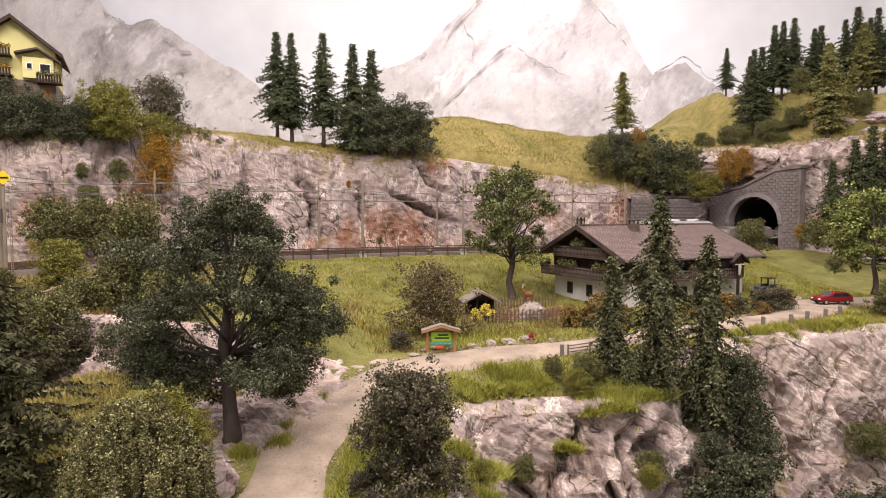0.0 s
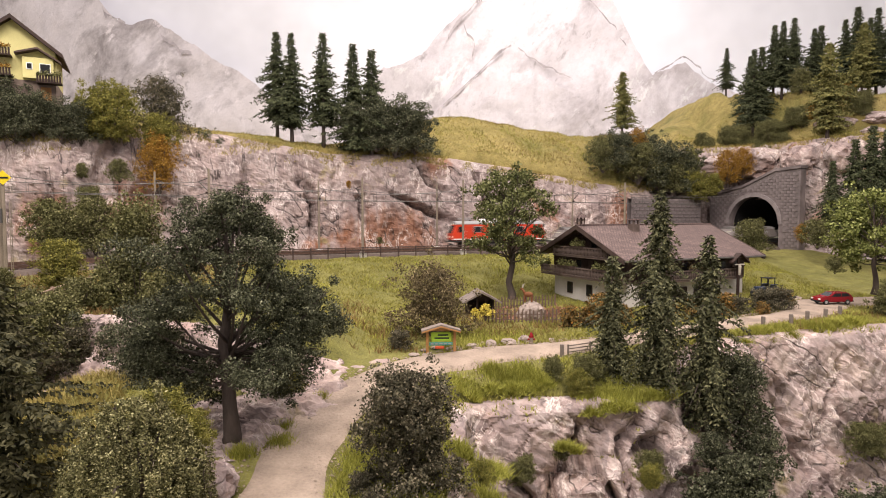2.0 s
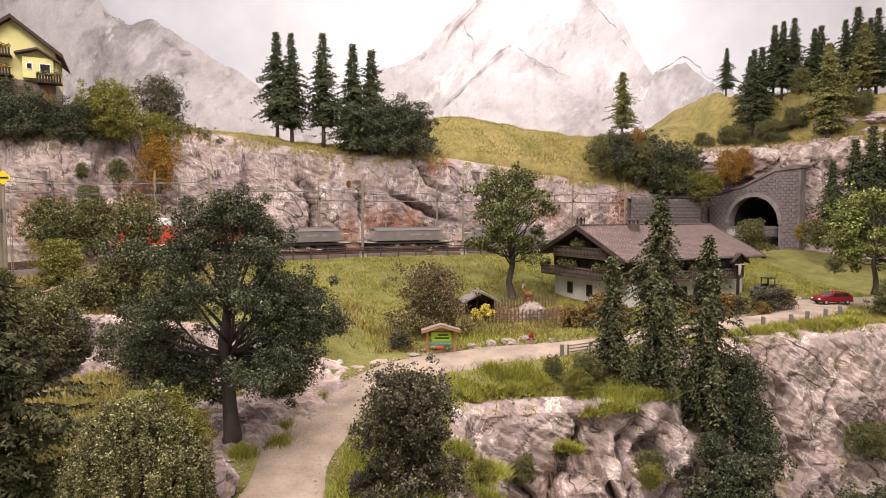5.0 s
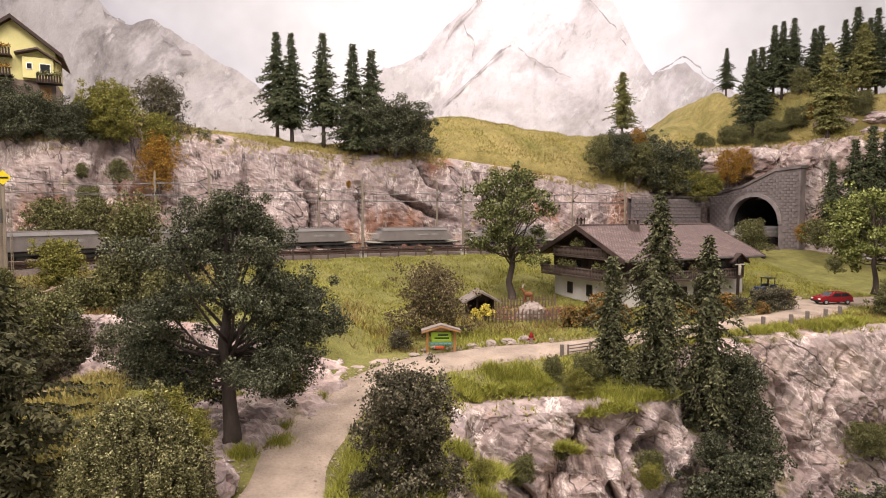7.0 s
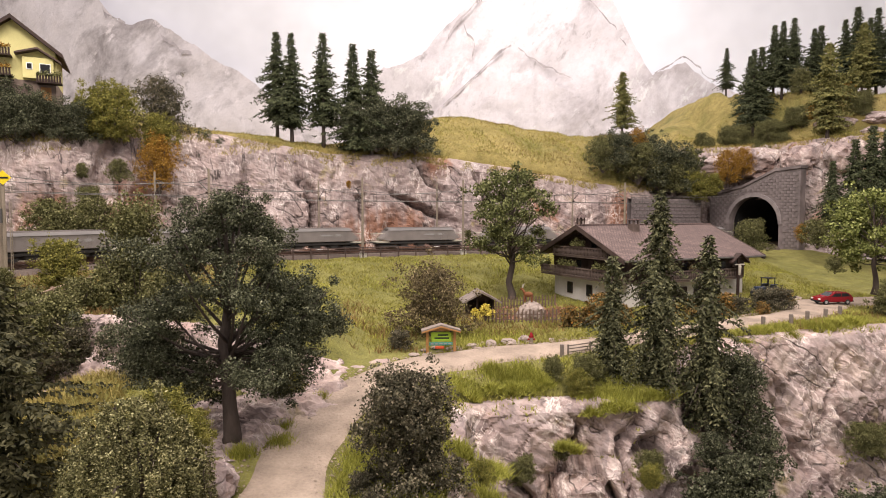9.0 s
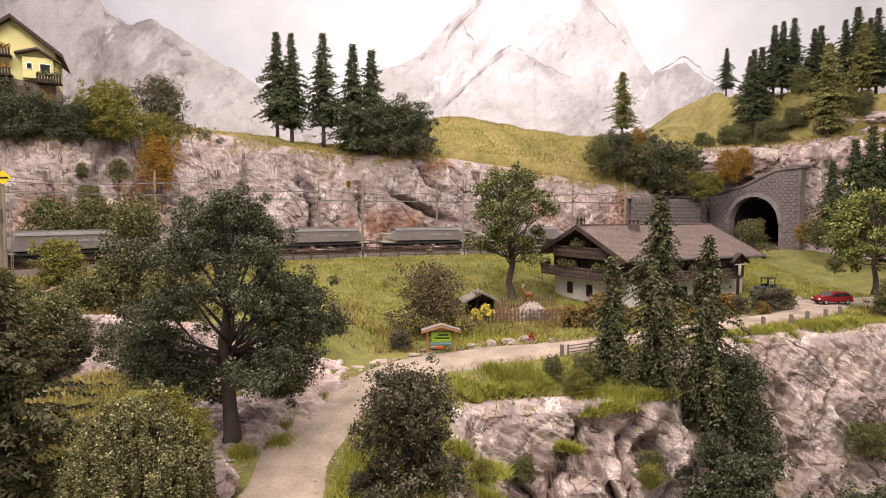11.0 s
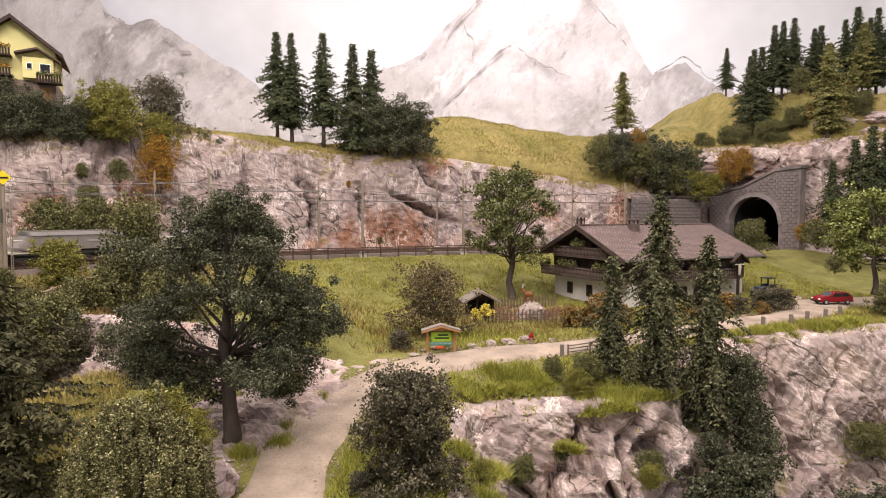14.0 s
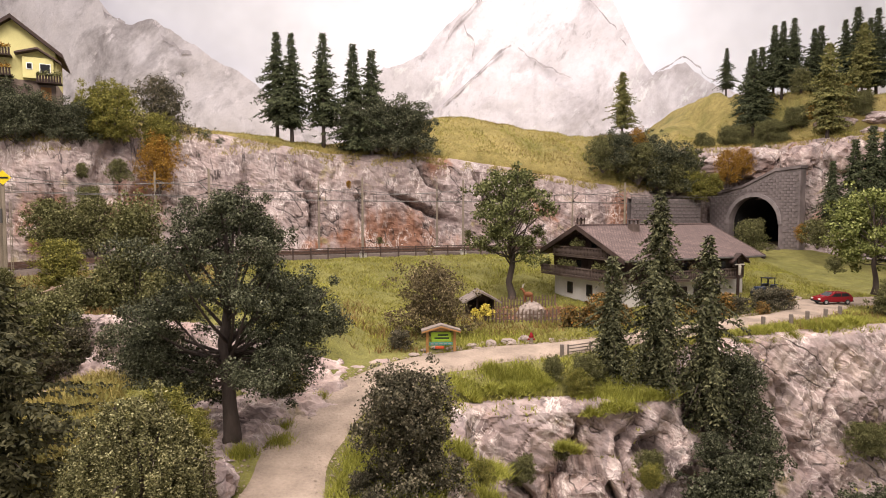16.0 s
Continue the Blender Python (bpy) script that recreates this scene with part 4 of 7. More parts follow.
def grow_weeper(w, h, label, leaf, seed):
    """Weeping bush: arching twigs from a short stem, with strings of small leaves hanging from them."""
    rng = np.random.default_rng(seed)
    th = thing("bush", mp(0, 0, 0), label, "bush")
    C = []
    for i in range(130):
        az, f = i * 2.4 + rng.normal() * 0.1, math.sqrt((i + 0.5) / 130)
        r = f * rng.uniform(0.72, 1.08)
        x, y = math.cos(az) * r * w / 2, math.sin(az) * r * w * 0.42
        top = h * (0.95 - 0.42 * f ** 1.8) + rng.normal() * 0.30
        fall = (0.7 + 3.6 * f) * rng.uniform(0.5, 1.1)
        n = int(150 + fall * 190)
        t = rng.uniform(0, 1, n)
        C.append(np.stack([x * (1 + 0.10 * t) + rng.normal(size=n) * 0.085 * (1.3 - 0.8 * t), y * (1 + 0.10 * t) + rng.normal(size=n) * 0.085 * (1.3 - 0.8 * t), np.maximum(0.05, top - fall * t + rng.normal(size=n) * 0.05)], 1))
        if i % 6 == 5:
            bm = bmesh.new()
            tube(bm, [(0, 0, -0.3), (x * 0.3, y * 0.3, h * 0.5), (x * 0.8, y * 0.8, top * 0.98), (x, y, top - 0.3), (x * 1.05, y * 1.05, top - fall * 0.8)], [0.12, 0.09, 0.05, 0.03, 0.01], 5)
            part("twig", bm, M_BARK, th)
    V, F = leaf_quads(np.concatenate(C), 0.056, rng, up=-1.0)
    mesh_part("foliage", V, F, leaf, th)
    return th


def grow_spruce(name, h, r, label, leaf, seed, dens=1.0, low=0.08, droop=0.35, thin=1.0, sprig=0.42, full=0.7):
    """Conifer: straight trunk and ragged boughs of uneven length, each bough a drooping fan of needle sprigs."""
    rng = np.random.default_rng(seed)
    th = thing(name, mp(0, 0, 0), label, "conifer")
    bm = bmesh.new()
    tube(bm, [(0, 0, -0.4), (0, 0, h * 0.1), (0.012 * h * rng.normal(), 0.02, h * 0.5), (0, 0, h * 0.97)], [0.021 * h, 0.017 * h, 0.010 * h, 0.02], 8)
    part("trunk", bm, M_BARK, th, smooth=True)
    C, D, L = [], [], []
    boughs = int(h * 21 * dens * thin)
    wood = bmesh.new()
    for k in range(boughs):
        t = ((k + rng.uniform(0, 1)) / boughs) ** 1.12
        az = k * 2.39996 + rng.normal() * 0.5
        # lobes: boughs grow in groups with gaps between them
        lobe = noise.noise((math.cos(az) * 1.3 + seed, math.sin(az) * 1.3, t * h * 0.55))
        reach = r * (1 - t) ** full * (0.80 + 1.05 * lobe) * (0.6 + 0.4 * min(1, t * 7)) + 0.10
        ln = max(0.15, reach * rng.uniform(0.55, 1.12))
        z = h * (low + (1 - low) * t)
        steps = max(2, int(ln / (sprig * 0.34)))
        dirh = np.array([math.cos(az), math.sin(az), 0])
        side = np.array([-math.sin(az), math.cos(az), 0])
        drop = droop * rng.uniform(0.7, 1.3)
        if k % 4 == 0 and ln > 0.7:
            tube(wood, [(0, 0, z), tuple(dirh * ln * 0.5 + (0, 0, z + 0.05 * ln - drop * 0.2 * ln)), tuple(dirh * ln + (0, 0, z + ln * (0.12 - drop)))], [0.05, 0.03, 0.01], 3)
        for q in range(1, steps + 1):
            f = (q - rng.uniform(0, 0.6)) / steps
            c = dirh * ln * f + side * rng.normal() * 0.05 * ln + (0, 0, z + ln * (0.22 * f - (drop + 0.1) * f * f))
            wide = sprig * (1.25 - 0.6 * f)
            for sd in (-1, 1):
                C.append(c)
                D.append(side * sd * rng.uniform(0.4, 1.1) + dirh * rng.uniform(0.2, 0.9) + (0, 0, -0.15 - 0.7 * rng.uniform()))
                L.append(wide * rng.uniform(0.6, 1.25))
            C.append(c)
            D.append(dirh * 0.3 + (0, 0, -0.8) + rng.normal(size=3) * 0.45)
            L.append(wide * 0.9)
        C.append(dirh * ln + (0, 0, z + ln * (0.12 - drop)))
        D.append(dirh + (0, 0, 0.25))
        L.append(sprig * 0.7)
    C.append(np.array([0, 0, h * 0.965])); D.append(np.array([0, 0, 1.0])); L.append(h * 0.04)
    part("branch", wood, M_BARK, th)
    C, D, L = np.array(C), np.array(D), np.array(L)
    D /= np.linalg.norm(D, axis=1)[:, None]
    R = rng.normal(size=D.shape)
    W = np.cross(D, R)
    W /= np.linalg.norm(W, axis=1)[:, None]
    L_ = L[:, None]
    wd = 0.15 * L_ + 0.02
    V = np.stack([C, C + D * L_ * 0.45 + W * wd, C + D * L_, C + D * L_ * 0.45 - W * wd], 1).reshape(-1, 3)
    mesh_part("needles", V, np.arange(len(V)).reshape(-1, 4), leaf, th)
    return th


def put(ob, x, y, z, rz=0.0, k=1.0, rx=0.0):
    ob.matrix_basis = mp(x, y, z, rx, 0, rz, k)
    return ob


def more(ob, x, y, z, rz=0.0, k=1.0, label=""):
    o = copy_thing(ob, Matrix())
    o.matrix_basis = mp(x, y, z, 0, 0, rz, k)
    return tagged(o, label)


G_ORANGE = leafy("orange_brown_flowers", (0.10, 0.085, 0.03), (0.25, 0.16, 0.06), pale=(0.55, 0.26, 0.05))
# foreground
oak = put(grow_tree("oak_tree", 13.8, 10.2, "large dark green oak with gnarled trunk beside the gravel road", G_OAK, 3, 210000, 0.066, bare=0.24, trunk_r=0.38, clumps=64, flat=0.62, gap=0.24, z_low=0.16, front=0.9, low_boughs=((4.1, -0.3, 5.0), (4.3, 0.2, 6.2), (3.8, -0.4, 3.9), (2.9, -0.6, 5.6), (4.5, 0.4, 7.4), (-3.6, -0.5, 4.3), (-4.7, 0.1, 5.3), (-2.3, -0.5, 3.7), (-4.9, 0.4, 6.8))), -11.3, 33, ground_at(-11.3, 33) + 0.1, 0)
b_dark = put(grow_bush("bush", 5.9, 6.2, "tall dark grey-green bush beside the gravel road", G_BUSH, 5, 52000, 0.068), -1.6, 28.3, ground_at(-1.6, 28.3) - 0.3, 0, 1.07)
weep = put(grow_weeper(5.9, 6.7, "pale olive weeping bush with hanging twigs", G_WEEP, 8), -12.3, 25, -2.8)
sp_a = put(grow_spruce("spruce", 13.6, 3.3, "tall slender dark green spruce on the rock ledge", G_FIR, 11, 1.5, 0.05, 0.55, 1.0, 0.34), 14.4, 41.9, -1.0)
sp_b = put(grow_spruce("spruce", 9.0, 2.7, "small dark green spruce below the farmhouse", G_FIR, 12, 1.4, 0.04, 0.62, 0.95, 0.36), 11.45, 42.6, -0.8)
sp_c = put(grow_spruce("spruce", 13.0, 3.3, "dark green spruce growing from the cliff edge", G_FIR, 13, 1.4, 0.05, 0.6, 0.95, 0.36), 17.55, 41.6, -3.4)
put(grow_bush("bush", 5.0, 6.4, "dark green bush growing from the cliff", G_OAK, 21, 34000, 0.07), 19.8, 41.6, -5.2, 0, 1.15)
more(b_dark, -24.6, 41.5, -1.4, 60, 0.95, "dark bush in the hollow behind the oak")
more(b_dark, -27.4, 40.6, -1.4, 300, 0.9, "dark bush in the hollow behind the oak")
more(b_dark, -27.8, 43.6, -0.4, 140, 0.9, "dark bush in the hollow behind the oak")
more(b_dark, -21.4, 41.6, -1.0, 220, 0.8, "dark bush in the hollow behind the oak")
more(b_dark, -18.4, 39.4, -1.2, 60, 0.9, "dark bush in the hollow behind the oak")
put(grow_spruce("pine", 11.5, 5.6, "dark green pine at the edge of the hollow", G_PINE, 15, 0.9, 0.05, 0.12, sprig=0.40, full=0.45), -20.4, 28.5, -3.6)
# by the farmhouse
put(grow_tree("ash_tree", 15.0, 10.6, "green broadleaf tree with open crown behind the farmhouse garden", G_GREEN, 6, 24000, 0.15, bare=0.36, trunk_r=0.36, lean=0.0, clumps=40, gap=0.32, flat=0.6), 7.6, 70.0, ground_at(7.6, 70.0))
put(grow_bush("bush", 8.0, 6.4, "olive and brown bush behind the notice board", G_BROWN, 31, 24000, 0.095), -0.9, 51, ground_at(-0.9, 51) - 0.2)
put(grow_tree("maple_tree", 9.4, 9.6, "light green broadleaf tree beside the road", G_MAPLE, 17, 24000, 0.145, bare=0.28, trunk_r=0.22, clumps=36, flat=0.5, gap=0.15), 39.8, 58, 3.9)
# conifers on the hill
hc = put(grow_spruce("spruce", 16.5, 5.8, "dark green spruce on the hilltop", G_SPRUCE, 41, 0.8, 0.16, 0.30, sprig=0.62, full=1.2), -23.9, 101, hill_at(-23.9, 101), 0, 1.04)
hd = put(grow_spruce("spruce", 16.5, 5.4, "dark green spruce with an uneven crown on the hilltop", G_SPRUCE, 47, 0.7, 0.20, 0.38, sprig=0.66, full=1.05), -18.9, 101, hill_at(-18.9, 101), 90, 1.08)
for ob, x, y, k, r in ((hd, -26.2, 101, 1.02, 40), (hc, -14.2, 101, 1.17, 200), (hd, -11.4, 102, 1.15, 310)):
    more(ob, x, y, hill_at(x, y), r, k)
lc = put(grow_spruce("larch", 12.0, 3.6, "light green young conifer on the hill", G_LARCH, 43, 1.1, 0.16, 0.25, sprig=0.55), 37.2, 132.5, hill_at(37.2, 132.5), 0, 1.12)
for x, y, k, r in ((65.4, 108.6, 1.42, 40), (76.5, 117, 1.12, 160)):
    more(lc, x, y, hill_at(x, y), r, k)
for ob, x, y, k, r in ((hd, 62.3, 141, 0.66, 20), (hc, 60.6, 125, 1.05, 60), (hd, 62.6, 126, 1.0, 100), (hc, 65.6, 124, 0.88, 150), (hd, 68.2, 125, 0.95, 210), (hc, 71.6, 124, 0.86, 250), (hd, 74.0, 126, 0.95, 280), (hc, 77.5, 124, 0.98, 330),
                       (hd, 80.5, 125, 1.12, 15), (hc, 83.8, 124, 1.05, 75), (hd, 87.0, 124, 1.1, 10), (hd, 66.5, 129, 0.9, 190), (hc, 79, 119, 0.9, 33), (hd, 83.5, 117, 1.0, 133), (hc, 62.2, 130, 0.8, 233)):
    more(ob, x, y, hill_at(x, y), r, k)
for x, y, z, k in ((56.4, 92, 6.4, 0.74), (59.2, 91.4, 6.8, 0.9), (62, 92, 7.2, 1.0), (64.8, 93, 7.6, 0.95)):
    more(hd, x, y, z, x * 20, k, "dark green spruce on the slope beside the tunnel")

# bushes: the kinds first, then all their places
hb = put(grow_bush("bush", 9.0, 6.5, "dark green bush on the cliff top", G_OAK, 51, 26000, 0.11), -7.6, 101.6, 20.2, 0, 1.35)
for x, y, k, r in ((-34.6, 92.5, 0.62, 280), (-32.8, 93.0, 0.55, 100)):
    more(hb, x, y, hill_at(x, y) - 0.5, r, k)
for x, y, z, k, r in ((-58, 79.5, 22.4, 1.2, 60), (-54.6, 79.5, 21.2, 0.98, 30), (-51.0, 79.6, 20.6, 0.82, 120), (-48.2, 80.6, 20.0, 0.8, 0), (-56.5, 78.4, 20.4, 1.0, 200), (-52.6, 78.6, 19.8, 0.9, 250), (-46.2, 81.4, 19.8, 0.8, 100),
                      (-14.0, 100.5, 21.8, 0.95, 70), (-10.6, 100.6, 21.0, 1.05, 0), (-4.6, 103, 20.8, 1.15, 50), (31.6, 115, 18.6, 1.1, 200), (39.2, 114.6, 14.6, 1.35, 60), (42.4, 115.0, 14.6, 1.3, 10), (37.4, 117.5, 18.5, 1.1, 300)):
    more(hb, x, y, z, r, k)
put(grow_bush("bush", 8.4, 9.5, "dark reddish brown bushy tree on the cliff top", G_BUSH, 52, 24000, 0.115), -39.6, 90, hill_at(-39.6, 90) - 0.4, 0, 1.13)
hy = put(grow_bush("bush", 9.0, 7.0, "yellow-green bush on the cliff top", G_BRIGHT, 53, 28000, 0.11), -43.0, 83.0, 20.2, 0, 1.15)
for x, y, z, k, r, lab in ((-38.0, 85.0, 19.0, 0.78, 50, ""), (-46.0, 82.6, 20.4, 0.85, 200, ""), (-31.8, 52.5, 4.3, 0.68, 0, "yellow-green bush beside the bend of the track"), (-9.6, 38, -0.9, 0.4, 80, "yellow-green shrub under the oak"),
                           (45.4, 113.0, 13.0, 0.8, 0, "yellow-green ivy bush over the tunnel wall"), (48.0, 113.2, 14.0, 0.6, 60, "yellow-green ivy bush over the tunnel wall"), (45.6, 117.6, 18.4, 0.7, 160, "yellow-green bush at the edge of the rock"), (-12.0, 26.8, 0.7, 0.42, 0, "yellow-green shrub behind the weeping bush"), (-10.9, 26.6, 0.3, 0.34, 90, "yellow-green shrub behind the weeping bush")):
    more(hy, x, y, z, r, k, lab)
rust = put(grow_bush("bush", 7.0, 8.0, "orange autumn bush hanging on the rock face", G_RUST, 54, 17000, 0.105), -37.3, 83.5, 13.6)
for x, y, z, k, lab in ((58, 121, hill_at(58, 121) - 0.2, 0.35, "reddish brown shrub on the hill"), (66, 114, hill_at(66, 114) - 0.2, 0.4, "reddish brown shrub on the hill"), (71, 113, hill_at(71, 113) - 0.2, 0.45, "reddish brown shrub on the hill"), (51.0, 114.0, 16.0, 0.85, "reddish brown bush over the tunnel portal"), (53.6, 113.6, 17.4, 0.7, "reddish brown bush over the tunnel portal"), (35.4, 116.2, 21.6, 0.65, "reddish brown bush between the green ones"), (56.5, 99.5, 6.2, 0.42, "orange brown shrub beside the tunnel mouth"), (-13.8, 93.0, 14.6, 0.16, "small orange plant growing from the rock face")):
    more(rust, x, y, z, 30, k, lab)
ol = put(grow_bush("bush", 6.0, 5.0, "olive green bush", G_OLIVE, 55, 20000, 0.09), -44.5, 74, 6.6)
tagged(ol, "dark olive bush between track and rock face")
for x, y, z, k, r, lab in ((-46, 74.5, 6.6, 1.3, 70, "dark olive bush between track and rock face"), (-41.5, 75.5, 6.4, 1.35, 20, "dark olive bush between track and rock face"), (-37.5, 77, 6.6, 1.1, 0, "dark olive bush between track and rock face"), (-41, 80.5, 15.0, 0.6, 0, "olive bush growing from the rock face"), (-43, 78, 12.0, 0.5, 60, "olive bush growing from the rock face"),
                           (-9.5, 95.5, 6.4, 0.22, 10, "small green plant at the foot of the rock"), (4.0, 99.6, 7.0, 0.3, 10, "small green plant at the foot of the rock"),
                           (9.4, 41.4, -0.9, 0.55, 200, "olive bush on the rock ledge"), (7.4, 42.2, -0.5, 0.4, 100, "olive bush on the rock ledge"), (12.8, 38.0, -5.6, 0.45, 0, "olive shrub in a cleft of the rock"),
                           (5.0, 37.5, -5.2, 0.35, 60, "olive shrub in a cleft of the rock"), (30.4, 45.0, -6.4, 0.5, 0, "olive shrub on the cliff face"), (37.6, 52.5, 2.0, 0.75, 90, "olive bush at the road edge"),
                           (46.5, 95.0, 5.2, 1.05, 0, "grey-green bush in front of the tunnel"), (-34.6, 49.5, 4.4, 0.5, 0, "olive bush beside the bend of the track"), (-27, 47, 2.0, 0.9, 0, "olive bush on the bank"), (54.5, 92, 6.0, 0.9, 0, "olive bush beside the tunnel mouth"), (58.5, 88, 6.2, 0.8, 130, "olive bush on the slope below the rock"),
                           (52.5, 126, hill_at(52.5, 126) - 0.3, 0.8, 0, "olive bush on the hill"), (56.5, 126.5, hill_at(56.5, 126.5) - 0.3, 0.9, 40, "olive bush on the hill"), (60.5, 121, hill_at(60.5, 121) - 0.3, 0.9, 200, "olive bush on the hill"), (63, 120, hill_at(63, 120) - 0.3, 0.8, 100, "olive bush on the hill"), (55, 122, hill_at(55, 122) - 0.3, 0.7, 0, "olive bush on the hill"), (61, 119, hill_at(61, 119) - 0.3, 1.0, 70, "olive bush on the hill"), (59, 116.5, hill_at(59, 116.5) - 0.3, 0.7, 20, "olive bush on the hill"), (65.5, 116, hill_at(65.5, 116) - 0.3, 0.9, 10, "olive bush on the hill"), (68, 113, hill_at(68, 113) - 0.3, 0.8, 50, "olive bush on the hill"), (72, 110, hill_at(72, 110) - 0.3, 0.9, 0, "olive bush on the hill"), (70, 118, hill_at(70, 118) - 0.3, 0.8, 99, "olive bush on the hill"),
                           (28.6, 114, 18.6, 1.3, 20, "olive bush on the cliff top"), (35.2, 114.2, 16.6, 1.5, 140, "olive bush on the cliff top"), (44.8, 116.6, 16.2, 1.3, 80, "olive bush at the edge of the rock"), (41.2, 113.8, 14.6, 1.3, 10, "olive bush hanging over the rock"),
                           (-25.5, 50, 3.0, 1.0, 0, "pale olive bush behind the oak"), (-19.5, 45.5, 1.4, 1.2, 170, "pale olive bush behind the oak"),
                           (43.5, 70, 4.4, 0.4, 0, "small dark bush in the meadow"), (-27.5, 41.5, -1.6, 1.1, 300, "olive bush on the bank"), (-25.4, 41.3, 1.4, 0.95, 100, "olive bush on the bank"), (-28.0, 41.6, 1.6, 0.95, 200, "olive bush on the bank")):
    more(ol, x, y, z, r, k, lab)
for x, y, k in ((49.5, 124, 0.5), (51.5, 127, 0.7), (54.0, 124.5, 0.8), (55.4, 121.5, 0.6), (58.2, 123.5, 0.9), (59.4, 119, 0.8), (61.8, 116.5, 0.8), (57.0, 128, 0.7), (64.2, 117.5, 0.9), (66.6, 119, 1.0), (69.5, 116, 0.8), (53, 131, 0.5), (71.5, 113, 0.7), (74, 112, 0.6)):
    more(ol, x, y, hill_at(x, y) - 0.4, x * 31, k, "olive bush on the hill above the tunnel")
for x, y, z, k, r, lab in ((-44.8, 78.7, 10.0, 0.42, 10, "dark ivy hanging on the rock face"), (-44.7, 78.6, 12.6, 0.36, 70, "dark ivy hanging on the rock face"), (-45.0, 79.2, 15.4, 0.40, 130, "dark ivy hanging on the rock face"),
                           (4.6, 38.2, -5.7, 0.30, 0, "olive shrub in a cleft of the rock"), (7.4, 38.8, -4.4, 0.24, 40, "olive shrub in a cleft of the rock"), (31.6, 45.6, -7.0, 0.52, 90, "olive shrub on the cliff face"), (33.2, 46.0, -6.4, 0.42, 10, "olive shrub on the cliff face")):
    more(ol, x, y, z, r, k, lab)
for x, y, z, k, r, lab in ((8.7, 40.4, -1.0, 0.30, 0, "yellow-green shrub on the rock ledge"), (12.3, 36.7, -5.4, 0.24, 60, "yellow-olive shrub under the rock overhang"), (1.9, 31.4, -2.9, 0.22, 20, "bright green shrub at the foot of the bank")):
    more(hy, x, y, z, r, k, lab)
put(grow_bush("bush", 6.6, 10.6, "tall pale olive bush behind the oak", G_OLIVE, 59, 19000, 0.11), -23.3, 48, 2.0)
gd = put(grow_bush("bush", 3.2, 2.2, "grey-green bush in the farmhouse garden", G_BUSH, 56, 7000, 0.075), 28.5, 56.0, ground_at(28.5, 56))
for x, y, k, r in ((30.3, 56.8, 1.05, 0), (26.0, 55.4, 0.8, 0), (-3.2, 46.0, 0.75, 50)):
    more(gd, x, y, ground_at(x, y) - 0.1, r, k)
cb = put(grow_bush("bush", 3.2, 2.4, "dark green bush at the foot of the cliff", G_OAK, 61, 9000, 0.07), 16.4, 37.6, -8.4, 0, 1.6)
for x, y, z, k in ((18.9, 38.2, -7.8, 1.7), (17.6, 37.8, -6.6, 1.2), (24.2, 39.5, -10.4, 1.3), (27, 40.4, -10.4, 1.35), (29.8, 41.0, -10.2, 1.3), (13.6, 37.0, -9.2, 1.0), (16.9, 38.9, -4.8, 0.9), (20.6, 40.0, -5.8, 1.1)):
    more(cb, x, y, z, x * 33, k)
more(gd, -3.7, 28.2, ground_at(-3.7, 28.2) - 0.2, 30, 0.62, "brownish low bush beside the gravel road")
more(gd, -2.9, 26.6, ground_at(-2.9, 26.6) - 0.2, 130, 0.6, "brownish low bush beside the gravel road")
fl = put(grow_bush("flower_bush", 2.0, 1.7, "brown and orange flowering shrub in the garden", G_ORANGE, 57, 3000, 0.085), 12.6, 55.0, ground_at(12.6, 55))
for x, y, k in ((14.0, 55.2, 1.7), (13.2, 53.5, 1.5), (11.0, 54.2, 1.2), (24.4, 54.6, 1.3), (32.4, 59.5, 1.0), (27.6, 54.2, 0.8), (15.5, 54.0, 1.1), (20.0, 55.0, 1.0), (22.0, 55.2, 1.1)):
    more(fl, x, y, ground_at(x, y) - 0.05, x * 50, k)
M_PETAL = leafy("yellow_petals", (0.55, 0.42, 0.05), (0.85, 0.72, 0.16))
yf = put(grow_bush("flower_bush", 1.6, 1.3, "bright yellow flowering shrub", M_PETAL, 58, 700, 0.09), 3.9, 57.2, ground_at(3.9, 57.2) + 0.5)
for x, y, z, k in ((2.9, 57.0, 0.4, 0.8), (4.6, 58.0, 0.4, 0.6), (11.6, 57.3, 0.2, 0.75), (32.6, 69, 1.8, 0.5)):
    more(yf, x, y, ground_at(x, y) + z, x * 40, k)


# ---- grass ----
def blades(name, pts, h, material, label, rng, wide=0.045, lean=0.5):
    """Grass fibres standing at points."""
    n = len(pts)
    a = rng.uniform(0, math.tau, n)
    u = np.stack([np.cos(a), np.sin(a), 0 * a], 1) * wide
    hh = (h * rng.uniform(0.5, 1.3, n))[:, None]
    tip = pts + np.concatenate([rng.normal(size=(n, 2)) * lean * hh, hh], 1)
    V = np.stack([pts - u, pts + u, tip], 1).reshape(-1, 3)
    return tagged(mesh_part(name, V, np.arange(3 * n).reshape(n, 3), material), label, "grass", kind="stuff")


rng = np.random.default_rng(77)


